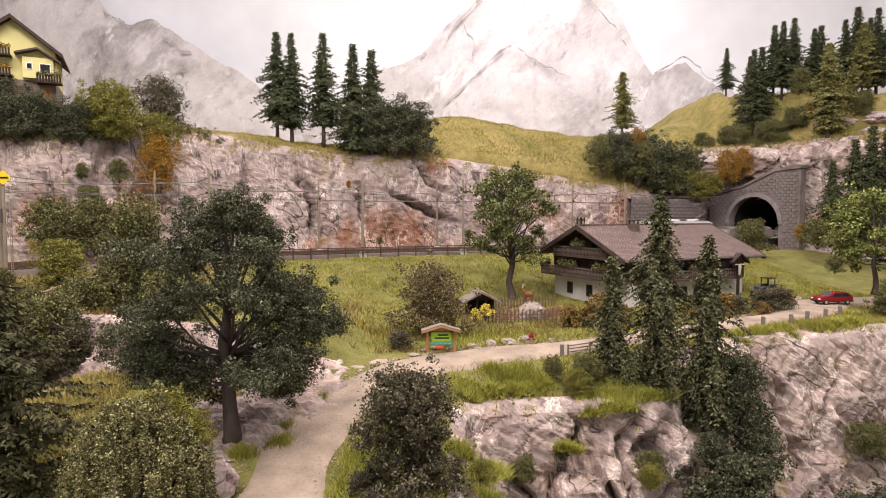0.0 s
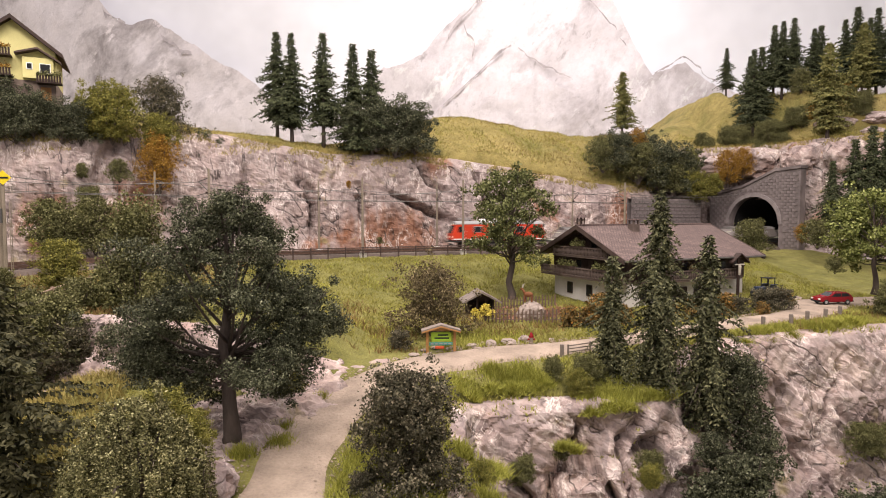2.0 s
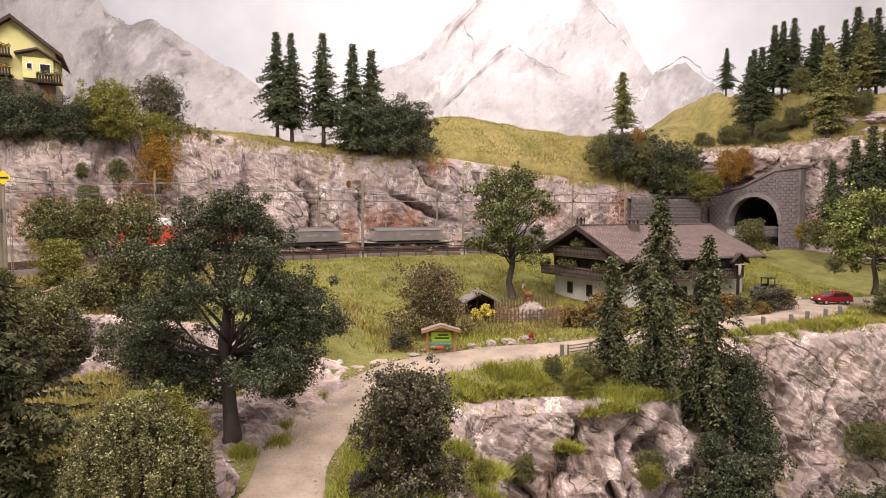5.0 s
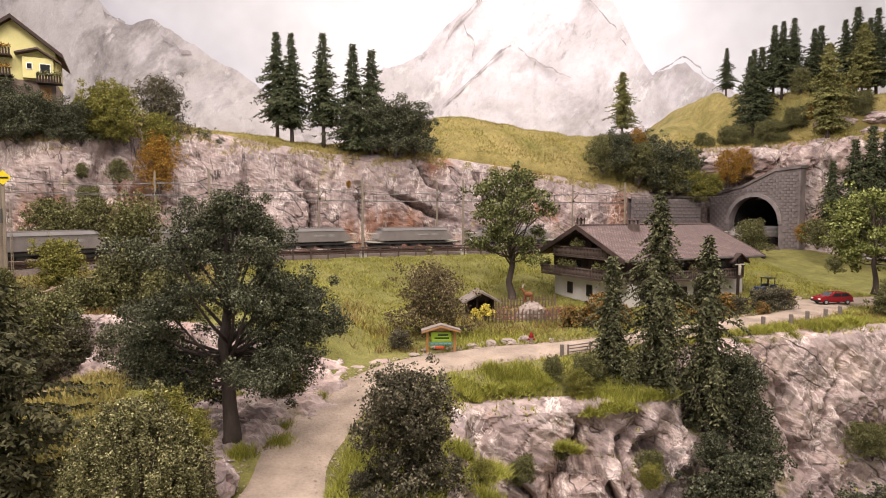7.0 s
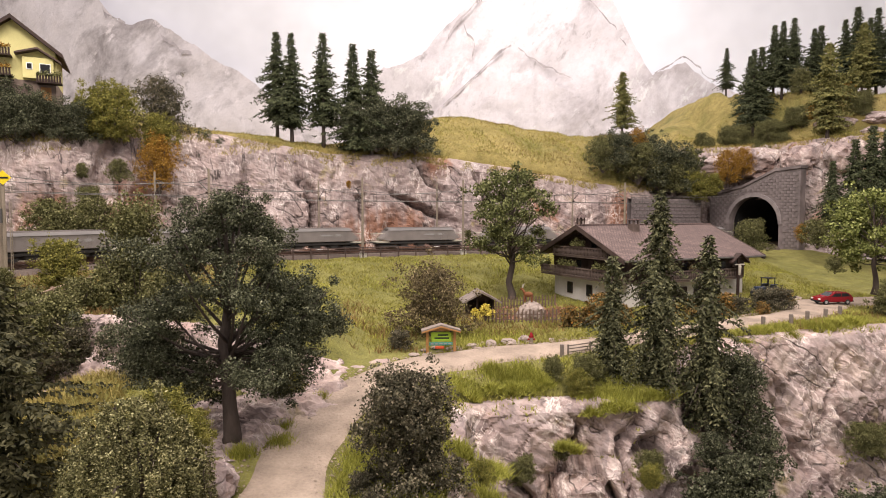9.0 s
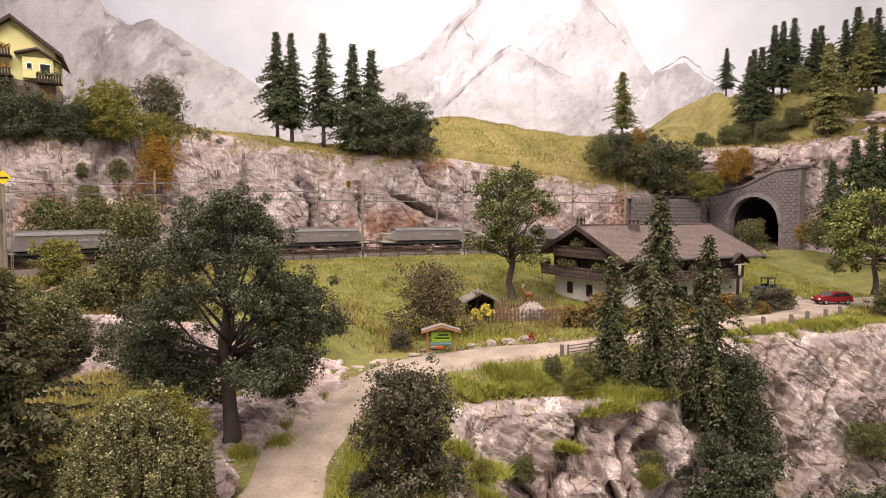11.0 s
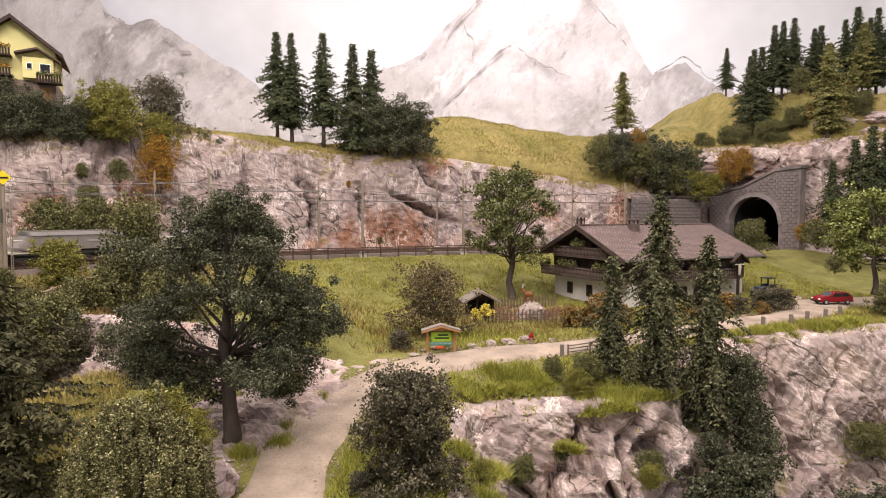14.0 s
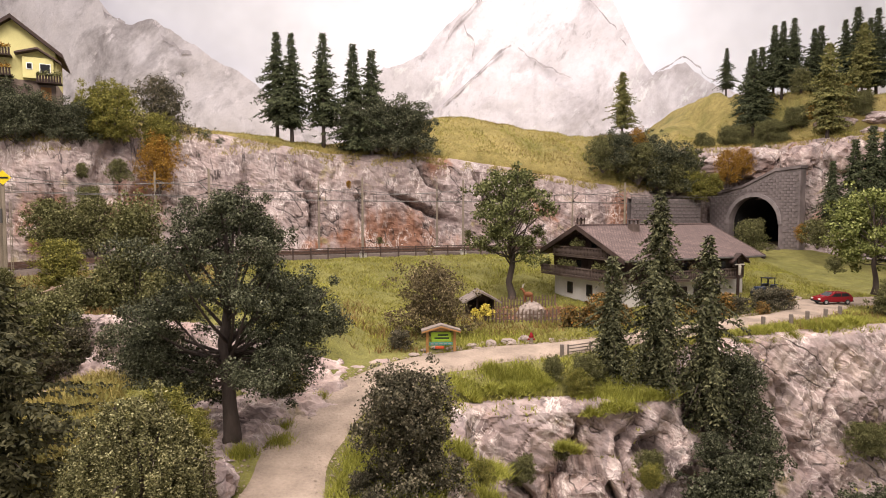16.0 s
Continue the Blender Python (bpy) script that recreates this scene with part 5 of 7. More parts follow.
def scatter(n, x0, x1, y0, y1, height, clear=0.0, patch=0.0, seed=0.0):
    x, y = rng.uniform(x0, x1, n), rng.uniform(y0, y1, n)
    keep = np.ones(n, bool)
    if clear:
        keep &= path_distance(x, y) > clear * (0.85 + 0.3 * rng.uniform(size=n))
        keep &= line_distance(x, y) > 4.0
        ey = np.interp(x, EDGE[:, 0], EDGE[:, 1])
        keep &= ~((x > -1) & (y < ey + 0.5)) & ~((y < 39) & (x > np.interp(y, EDGE[:190, 1], EDGE[:190, 0]) - 0.4))
        cx, cy = x - 18.1, y - 62
        lx, ly = cx * 0.907 + cy * 0.421, -cx * 0.421 + cy * 0.907
        keep &= ~((lx > -0.3) & (lx < 16.5) & (ly > -0.3) & (ly < 12.5))
    if patch:
        keep &= np.array([noise.noise((a * 0.16, b * 0.16, seed)) for a, b in zip(x, y)]) > patch
    x, y = x[keep], y[keep]
    return np.stack([x, y, height(x, y) - 0.03], 1)


def hill_heights(x, y):
    return hill(x[None, :], y[None, :])[0]


G = ground
blades("grass_stuff", scatter(110000, -22, 46, 46, 97, G, 2.3), 0.28, G_BLADE, "short olive green meadow grass", rng)
blades("grass_stuff", scatter(60000, -22, 46, 46, 97, G, 2.3, 0.04, 3.0), 0.34, G_BLADEFRESH, "fresh green meadow grass", rng)
blades("grass_stuff", scatter(15000, -10, 40, 45, 64, G, 2.2, 0.08, 8.0), 0.5, G_HEATH, "brownish dry meadow grass", rng)
def on_hill(n, x0, x1, y0, y1, patch=0.0, seed=0.0):
    q = scatter(n, x0, x1, y0, y1, hill_heights, 0, patch, seed)
    return q[~off_hill(q[:, 0], q[:, 1])]


blades("grass_stuff", on_hill(90000, -45, 75, 80, 135), 0.34, G_BLADEDRY, "dry yellow hill grass", rng, 0.06)
blades("grass_stuff", on_hill(40000, -45, 90, 80, 135, 0.16, 51.0), 0.42, G_HEATH, "brown dry patches of hill grass", rng, 0.06)
blades("grass_stuff", on_hill(30000, -45, 90, 80, 135, 0.16, 71.0), 0.42, G_BLADEFRESH, "green patches of hill grass", rng, 0.06)
blades("grass_stuff", on_hill(60000, -45, 75, 80, 135, 0.02, 31.0), 0.38, G_BLADE, "olive green hill grass", rng, 0.06)
blades("grass_stuff", scatter(26000, 0.0, 38, 38.5, 53, G, 2.0, -0.05, 12.0), 0.38, G_BLADEFRESH, "bright green grass along the terrace edge", rng)
blades("grass_stuff", scatter(16000, 0.0, 38, 38.5, 53, G, 1.9), 0.3, G_BLADE, "short grass along the terrace edge", rng)
blades("grass_stuff", scatter(34000, -6.0, 2.5, 20, 41, G, 2.5, -0.7, 15.0), 0.5, G_BLADEFRESH, "bright green grass beside the gravel road", rng, 0.03)
blades("grass_stuff", scatter(26000, -30, -13.5, 24, 41, G, 3.4, -0.1, 19.0), 0.55, G_BLADEDRY, "yellowed grass in the hollow", rng, 0.03)
blades("grass_stuff", scatter(16000, -42, -22, 40, 72, G, 2.6), 0.5, G_HEATH, "brown dry grass along the bend of the track", rng, 0.05)
tufts = [(-8.6, 32.8, 0.9), (-8.9, 34.4, 0.6), (-7.4, 37.6, 0.5), (-10.4, 31.9, 0.8), (3.2, 42.0, 0.8), (4.2, 41.6, 1.0), (5.4, 41.9, 1.2), (6.6, 41.4, 1.0), (10.5, 40.6, 1.2), (12, 40.4, 1.4), (9.2, 40.3, 0.9),
         (24, 47.6, 1.0), (26, 48.0, 0.8), (28.5, 48.6, 0.8), (30.5, 49.6, 0.9), (33, 50.6, 1.2), (0.6, 30.0, 1.0), (1.0, 32.5, 0.9), (2.2, 29.6, 0.7)]
P = []
for x, y, r in tufts:
    n = int(900 * r)
    q = np.stack([x + rng.normal(size=n) * r * 0.4, y + rng.normal(size=n) * r * 0.3], 1)
    P.append(np.concatenate([q, (G(q[:, 0], q[:, 1]) - 0.05)[:, None]], 1))
blades("grass_stuff", np.concatenate(P), 0.55, G_BLADEFRESH, "tufts of tall bright green grass", rng, 0.03, 0.4)


# mounds of long grass along the top edge of the gorge
P = []
for x, y, z, r in ((3.2, 40.7, -0.5, 0.9), (4.6, 40.9, -0.5, 1.0), (5.6, 41.0, -0.5, 0.9), (6.6, 41.3, -0.3, 0.8), (9.4, 39.3, -1.5, 0.7), (10.4, 39.5, -1.3, 0.9), (11.5, 39.5, -1.2, 0.8), (13.6, 40.4, -0.8, 0.8), (14.6, 40.6, -0.7, 0.6), (22.3, 46.4, 1.3, 0.8), (24.3, 47.1, 1.4, 0.7), (26.3, 47.6, 1.7, 0.7),
                   (28.6, 48.6, 1.8, 0.8), (29.8, 48.8, 2.0, 0.9), (30.8, 49.0, 2.2, 0.8), (32.0, 49.6, 2.4, 0.9), (1.9, 34.6, -3.7, 1.1), (2.8, 35.6, -3.8, 1.0), (1.4, 33.4, -3.6, 0.9), (7.5, 38.4, -3.4, 0.5), (8.2, 38.4, -3.6, 0.35), (2.0, 40.4, -0.8, 0.8)):
    n = int(1500 * r)
    q = rng.normal(size=(n, 2)) * r * (0.45, 0.3)
    lift = 0.45 * r * np.exp(-(q[:, 0] / (0.5 * r)) ** 2)
    P.append(np.stack([x + q[:, 0], y + q[:, 1], z - 0.25 + lift * rng.uniform(0, 1, n)], 1))
blades("grass_stuff", np.concatenate(P), 0.48, G_BLADEFRESH, "mounds of long bright grass on the rock edge", rng, 0.03, 0.7)


def ledge_grass(P, n, lo, hi, steep, h, material, label, gate, seed):
    """Fibres on the flatter places of a rock sheet; lo, hi: the part of its profile."""
    du, dv = np.gradient(P, axis=0), np.gradient(P, axis=1)
    nn = np.cross(du, dv)
    nz = np.abs(nn[..., 2]) / np.maximum(np.linalg.norm(nn, axis=2), 1e-6)
    a, b = int(P.shape[1] * lo), int(P.shape[1] * hi)
    Q, Z = P[:, a:b].reshape(-1, 3), nz[:, a:b].ravel()
    Q = Q[Z > steep]
    Q = Q[np.array([noise.noise((q[0] * 0.3, q[1] * 0.3, q[2] * 0.3 + seed)) > gate for q in Q])]
    q = Q[rng.integers(0, len(Q), n)] + rng.normal(size=(n, 3)) * (0.12, 0.12, 0.02)
    blades("grass_stuff", q, h, material, label, rng, 0.05, 0.6)


ledge_grass(WALL_P, 34000, 0.66, 0.93, 0.40, 0.5, G_BLADEDRY, "dry grass fringe on the top edge of the rock", -0.15, 3.0)
ledge_grass(GORGE_P, 8000, 0.04, 0.9, 0.72, 0.26, G_BLADEFRESH, "green grass on the rock ledges", 0.05, 6.0)


G_PINK = leafy("pink_and_red_flowers", (0.22, 0.10, 0.06), (0.40, 0.20, 0.15), pale=(0.62, 0.30, 0.26))
q = scatter(2600, 4.6, 12.5, 57.8, 64.0, G, 2.0, -0.02, 44.0)
V, F = leaf_quads(q + np.stack([0 * q[:, 0], 0 * q[:, 0], np.abs(rng.normal(size=len(q))) * 0.3], 1), 0.10, rng)
tagged(mesh_part("flower_stuff", V, F, G_PINK), "pink and red flowers in the garden beds", "flowers", kind="stuff")


def pebbles(n):
    """Loose stones on and beside the gravel road."""
    idx = rng.integers(0, len(PATH) - 1, n)
    side = rng.choice([-1, 1], n) * (0.3 + 2.3 * rng.uniform(size=n) ** 0.5)
    T = np.gradient(PATH, axis=0)
    T /= np.linalg.norm(T, axis=1)[:, None]
    fr = rng.uniform(0, 0.5, n)
    x, y = PATH[idx, 0] - T[idx, 1] * side + T[idx, 0] * fr, PATH[idx, 1] + T[idx, 0] * side + T[idx, 1] * fr
    z = ground(x, y) + np.where(np.abs(side) < 1.9, 0.2, 0.05)
    r = 0.02 + 0.09 * rng.uniform(size=n) ** 4
    C = np.stack([x, y, z], 1)
    base = np.array([(1, 0, 0), (0, 1, 0), (-1, 0, 0), (0, -1, 0), (0, 0, 0.7), (0, 0, -0.7)])
    V = (C[:, None] + base[None] * r[:, None, None] * rng.uniform(0.6, 1.3, (n, 6, 1))).reshape(-1, 3)
    f = np.array([(0, 1, 4), (1, 2, 4), (2, 3, 4), (3, 0, 4), (1, 0, 5), (2, 1, 5), (3, 2, 5), (0, 3, 5)])
    F = (np.arange(n)[:, None, None] * 6 + f[None]).reshape(-1, 3)
    tagged(mesh_part("gravel_stuff", V, F, M_PATH), "loose gravel and small stones on the road", "gravel", kind="stuff")


pebbles(9000)


# ---- the farmhouse ----
def chalet():
    """Local axes: x along the ridge from the gable seen from the road, y across; origin at the near ground corner."""
    L, W, EV, RD = 16.1, 12.2, 5.7, 8.6
    th = thing("farmhouse", mp(18.1, 62, 0.85, 0, 0, 24.9), "alpine farmhouse, white ground floor, dark timber above, brown roof", "house")
    bm = bmesh.new()
    box(bm, 0, L, 0, W, -1.0, 3.2, 0.03)
    part("ground_floor_wall", bm, M_PLASTER, th, "white plaster ground floor wall")
    bm = bmesh.new()
    prism(bm, [(-0.08, 3.2), (W + 0.08, 3.2), (W + 0.08, EV), (W / 2, RD - 0.35), (-0.08, EV)], "x", -0.08, L + 0.08)
    part("timber_wall", bm, M_WOOD, th, "dark stained timber upper storeys")
    # boards on the timber gable
    bd = None
    for i in range(40):
        y = -0.05 + i * 0.305
        top = EV + (RD - 0.4 - EV) * (1 - abs(y + 0.13 - W / 2) / (W / 2)) - 0.1
        bm = bmesh.new()
        box(bm, -0.14, -0.085, y + 0.01, y + 0.27, 3.22, top)
        part("board", bm, M_WOOD, th)
    ox, oy = 1.6, 1.45
    slope = (RD - EV) / (W / 2)
    for side in (-1, 1):
        bm = bmesh.new()
        y_e = -oy if side < 0 else W + oy
        z_e = EV - slope * oy + 0.45
        prism(bm, [(y_e, z_e), (W / 2, RD + 0.1), (W / 2, RD + 0.32), (y_e, z_e + 0.22)], "x", -ox, L + ox)
        roof = part("roof", bm, M_ROOF, th, "reddish brown flat roof covering")
        bm = bmesh.new()
        cyl(bm, (-ox, y_e - side * -0.06, z_e + 0.08), (L + ox, y_e - side * -0.06, z_e + 0.08), 0.1, n=8)
        part("gutter", bm, M_WIRE, roof)
        for x in (-ox, L + ox):
            bm = bmesh.new()
            prism(bm, [(y_e, z_e - 0.22), (W / 2, RD - 0.15), (W / 2, RD + 0.36), (y_e, z_e + 0.26)], "x", x - 0.06, x + 0.06)
            part("bargeboard", bm, M_FENCE, roof)
        for k in range(9):
            x = -ox + 0.4 + k * (L + 2 * ox - 0.8) / 8
            bm = bmesh.new()
            prism(bm, [(y_e + 0.15 * -side * -1, z_e - 0.02), (W / 2, RD - 0.02), (W / 2, RD - 0.2), (y_e + 0.15 * -side * -1, z_e - 0.2)], "x", x - 0.08, x + 0.08)
            part("rafter", bm, M_WOOD, roof)
    bm = bmesh.new()
    box(bm, -ox, L + ox, W / 2 - 0.18, W / 2 + 0.18, RD + 0.28, RD + 0.42, 0.04)
    part("ridge_cap", bm, M_ROOF, th)

    def balcony(z, out, y0, y1, along=None):
        """Balcony on the gable (along None) or on the long side."""
        wide = y1 - y0
        b = part("balcony", box_bm(-out, 0.05, y0, y1, z - 0.16, z) if along is None else box_bm(y0, y1, -out, 0.05, z - 0.16, z), M_BALCONY, th, "weathered wooden balcony with turned balusters")
        def bb(u0, u1, z0, z1, t=0.06, name="handrail"):
            part(name, box_bm(-out - t, -out + t, u0, u1, z0, z1) if along is None else box_bm(u0, u1, -out - t, -out + t, z0, z1), M_BALCONY, b)
        bb(y0, y1, z + 0.86, z + 0.98, 0.08)
        bb(y0, y1, z + 0.05, z + 0.13)
        n = int(wide / 0.24)
        first = None
        for i in range(n):
            u = y0 + (i + 0.5) * wide / n
            if first is None:
                bm = bmesh.new()
                cyl(bm, (0, 0, 0.1), (0, 0, 0.45), 0.035, 0.085, 6)
                cyl(bm, (0, 0, 0.45), (0, 0, 0.9), 0.085, 0.035, 6)
                first = part("baluster", bm, M_BALCONY, b, at=mp(-out, u, z) if along is None else mp(u, -out, z))
            else:
                again(first, mp(-out, u, z) if along is None else mp(u, -out, z))
        for u in (y0 + 0.05, y1 - 0.05):
            part("end_rail", box_bm(-out, 0, u - 0.05, u + 0.05, z + 0.86, z + 0.96) if along is None else box_bm(u - 0.05, u + 0.05, -out, 0, z + 0.86, z + 0.96), M_FENCE, b)
            for k in range(4):
                o = -out + out * (k + 0.7) / 4.4
                part("end_baluster", box_bm(o - 0.04, o + 0.04, u - 0.03, u + 0.03, z, z + 0.88) if along is None else box_bm(u - 0.03, u + 0.03, o - 0.04, o + 0.04, z, z + 0.88), M_FENCE, b)
        return b

    balcony(3.4, 1.3, -0.6, W + 0.9)
    balcony(5.6, 1.15, 1.6, W - 1.2)
    balcony(3.4, 1.2, 1.2, L - 1.5, "x")

    def window(x, y, z, w, h, face):
        """face 'g': on the gable; 's': on the long side."""
        fr = bmesh.new()
        pane = bmesh.new()
        if face == "g":
            box(fr, x - 0.10, x + 0.02, y - w / 2 - 0.1, y + w / 2 + 0.1, z - 0.1, z + h + 0.1, 0.02)
            box(pane, x - 0.13, x - 0.1, y - w / 2, y + w / 2, z, z + h)
        else:
            box(fr, x - w / 2 - 0.1, x + w / 2 + 0.1, y - 0.10, y + 0.02, z - 0.1, z + h + 0.1, 0.02)
            box(pane, x - w / 2, x + w / 2, y - 0.13, y - 0.1, z, z + h)
        f = part("window", fr, M_WOOD, th, "small dark framed window")
        part("pane", pane, M_GLASS, f)

    for y in (2.6, 5.8, 9.2):
        window(0, y, 1.4, 0.75, 1.05, "g")
    for y in (2.4, 4.6, 7.4, 9.2):
        window(-0.1, y, 4.0, 0.8, 1.1, "g")
    for y in (4.9, 7.3):
        window(-0.1, y, 6.1, 0.8, 1.0, "g")
    for x in (2.2, 5.0, 9.4, 12.2):
        window(x, 0, 1.4, 0.8, 1.05, "s")
    for x in (2.4, 4.8, 7.4, 10.2, 12.8, 14.8):
        window(x, -0.1, 4.0, 0.8, 1.1, "s")
    bm = bmesh.new()
    box(bm, 6.7, 7.9, -0.12, 0.02, 0.3, 2.6, 0.02)
    d = part("door", bm, M_WOOD, th, "dark wooden front door")
    bm = bmesh.new()
    cyl(bm, (7.7, -0.2, 1.5), (7.7, -0.1, 1.5), 0.05, n=6)
    part("door_handle", bm, M_POST, d)
    # chimney and little bell turret
    bm = bmesh.new()
    box(bm, 4.6, 5.5, W * 0.36, W * 0.36 + 0.9, 7.2, 9.0, 0.03)
    ch = part("chimney", bm, M_BALCONY, th, "short brown chimney with a raised cap")
    for dx in (4.66, 5.3):
        for dy in (0.06, 0.72):
            part("chimney_post", box_bm(dx, dx + 0.14, W * 0.36 + dy, W * 0.36 + dy + 0.14, 8.98, 9.42), M_BALCONY, ch)
    bm = bmesh.new()
    box(bm, 4.5, 5.6, W * 0.36 - 0.1, W * 0.36 + 1.0, 9.4, 9.55, 0.03)
    part("cap", bm, M_ROOF, ch)
    bm = bmesh.new()
    for dx in (-0.25, 0.25):
        for dy in (-0.25, 0.25):
            box(bm, -1.0 + dx - 0.05, -1.0 + dx + 0.05, W / 2 + dy - 0.05, W / 2 + dy + 0.05, RD + 0.3, RD + 1.15)
    bt = part("bell_turret", bm, M_FENCE, th, "tiny open wooden bell turret on the ridge")
    bm = bmesh.new()
    bmesh.ops.create_cone(bm, cap_ends=True, segments=4, radius1=0.6, radius2=0.02, depth=0.6, matrix=Matrix.Translation((-1.0, W / 2, RD + 1.4)) @ Matrix.Rotation(radians(45), 4, "Z"))
    part("turret_roof", bm, M_ROOF, bt)
    bm = bmesh.new()
    cyl(bm, (-1.0, W / 2, RD + 1.65), (-1.0, W / 2, RD + 2.2), 0.03, n=5)
    part("spike", bm, M_WIRE, bt)
    # flower boxes on the balconies
    rng = np.random.default_rng(4)
    for x0, x1, y0, y1, z in ((-1.25, -1.0, 5.4, 7.6, 6.6), (-1.4, -1.15, 0.4, 3.6, 4.4), (-1.4, -1.15, 6.6, 9.8, 4.4), (2.0, 5.0, -1.3, -1.05, 4.4), (7.0, 10.5, -1.3, -1.05, 4.4), (-1.4, -0.4, 12.6, 13.1, 4.2)):
        n = 260
        C = np.stack([rng.uniform(x0 - 0.15, x1 + 0.15, n), rng.uniform(y0, y1, n), z + 0.1 + np.abs(rng.normal(size=n)) * 0.28], 1)
        V, F = leaf_quads(C, 0.12, rng)
        fb = part("flower_box", box_bm(x0, x1, y0, y1, z - 0.18, z + 0.06), M_FENCE, th)
        mesh_part("blossom", V, F, G_BROWN if x0 > 0 else G_OLIVE, fb)
    return th


def box_bm(*a):
    bm = bmesh.new()
    box(bm, *a)
    return bm


farmhouse = chalet()


# ---- tunnel portal ----
def tunnel():
    s = float(np.interp(-56.0, -LINE_XY[:, 0], LINE_S))
    c = on_line(s, 2.6)
    hd = heading(s)
    # local x points out of the tunnel along the line, y across it
    th = thing("tunnel_portal", mp(c[0], c[1], c[2] - 0.4, 0, 0, hd), "dark grey stone tunnel portal with rounded arch and coping", "tunnel portal", kind="structure")
    HW, SPR = 4.8, 3.9
    arch = [(HW * math.cos(a), SPR + HW * math.sin(a)) for a in np.linspace(0, math.pi, 25)]
    # local +y is to the right-hand side when looking out; the wall steps up towards the hill side
    outline = [(-9.0, -1), (-HW, -1)] + arch[::-1] + [(HW, -1), (8.4, -1), (8.4, 13.2), (4.0, 12.9), (-2.0, 10.4), (-9.0, 9.0)]
    bm = bmesh.new()
    prism(bm, outline, "x", -1.4, 0)
    part("portal_wall", bm, M_STONE, th)
    bm = bmesh.new()
    ring = [(r * math.cos(a), SPR + r * math.sin(a)) for r, aa in ((HW + 0.65, np.linspace(0, math.pi, 25)), (HW - 0.02, np.linspace(math.pi, 0, 25))) for a in aa]
    prism(bm, ring, "x", -0.6, 0.22)
    part("arch_ring", bm, M_LGREYSTONE, th, "paler stone arch ring")
    for a, b in (((8.6, 13.2), (4.0, 12.9)), ((4.0, 12.9), (-2.0, 10.4)), ((-2.0, 10.4), (-9.2, 9.0))):
        bm = bmesh.new()
        prism(bm, [(a[0], a[1]), (a[0], a[1] + 0.45), (b[0], b[1] + 0.45), (b[0], b[1])], "x", -1.6, 0.25)
        part("coping", bm, M_STONE, th)
    # tube
    bm = bmesh.new()
    prof = [(HW, -1)] + arch + [(-HW, -1)]
    rings = []
    for k in range(45):
        q = on_line(s - 0.8 - k * 3.0, 2.6)
        h2 = radians(heading(s - 0.8 - k * 3.0) - hd)
        d = Matrix.Rotation(-radians(hd), 3, "Z") @ (Vector(q) - Vector(c))
        rings.append([bm.verts.new((d.x - math.sin(h2) * y, d.y + math.cos(h2) * y, z + d.z)) for y, z in prof])
    for a, b in zip(rings, rings[1:]):
        for k in range(len(prof) - 1):
            bm.faces.new((a[k], a[k + 1], b[k + 1], b[k]))
    part("tunnel_lining", bm, M_DARK, th, "sooty dark tunnel lining", smooth=True)
    # blocks of the face, laid in courses
    bl = {}
    rng = np.random.default_rng(2)
    z, row = 0.0, 0
    n = 0
    while z < 12.8:
        y = -8.9 + (0.5 if row % 2 else 0)
        while y < 8.3:
            w = 1.0
            top = 9.0 + (y + w / 2 + 9) * 0.2 if y < -2 else 10.4 + (y + 2) * 0.416 if y < 4 else 12.9
            yc, zc = y + w / 2, z + 0.3
            clear = math.hypot(yc, max(0, zc - SPR)) if zc > SPR else abs(yc)
            if clear > HW + 1.0 and zc + 0.3 < top and y + w < 8.35 and n < 320:
                v = int(rng.integers(3))
                if v not in bl:
                    bm = bmesh.new()
                    box(bm, -0.02, 0.05 + 0.03 * v, -w / 2 + 0.025, w / 2 - 0.025, -0.225, 0.225, 0.025)
                    bl[v] = part("stone_block", bm, M_STONE, th, at=mp(0, yc, zc))
                else:
                    again(bl[v], mp(0, yc, zc))
                n += 1
            y += w
        z += 0.5
        row += 1
    return th


M_LGREYSTONE = plain("pale_arch_stone", (0.25, 0.215, 0.21), 0.9, vary=0.2, scale=0.8, grain=6, relief=0.05)
tunnel()

# retaining wall beside the line, left of the portal
th = thing("retaining_wall", mp(0, 0, 0), "dark grey block retaining wall beside the track", "wall", kind="structure")
sw = [float(np.interp(-x, -LINE_XY[:, 0], LINE_S)) for x in (50.0, 35.0)]
V, F = [], []
qs = np.linspace(sw[0], sw[1], 14)
for s in qs:
    for off, z in ((8.6, -1), (8.6, 7.9), (9.8, 7.9), (9.8, -1)):
        V.append(on_line(s, off) + (0, 0, z))
for i in range(len(qs) - 1):
    for k in range(4):
        F.append((i * 4 + k, i * 4 + (k + 1) % 4, (i + 1) * 4 + (k + 1) % 4, (i + 1) * 4 + k))
mesh_part("wall_body", V, F, M_STONE, th)
first = None
for r in range(13):
    for k in range(14):
        s = sw[0] + (k + 0.5 + 0.5 * (r % 2)) * (sw[1] - sw[0]) / 14.5
        p = on_line(s, 8.55)
        at = mp(p[0], p[1], p[2] + r * 0.6 + 0.1, 0, 0, heading(s))
        if first is None:
            bm = bmesh.new()
            box(bm, -0.49, 0.49, -0.05, 0.05, -0.27, 0.27, 0.03)
            first = part("stone_block", bm, M_STONE, th, at=at)
        else:
            again(first, at)


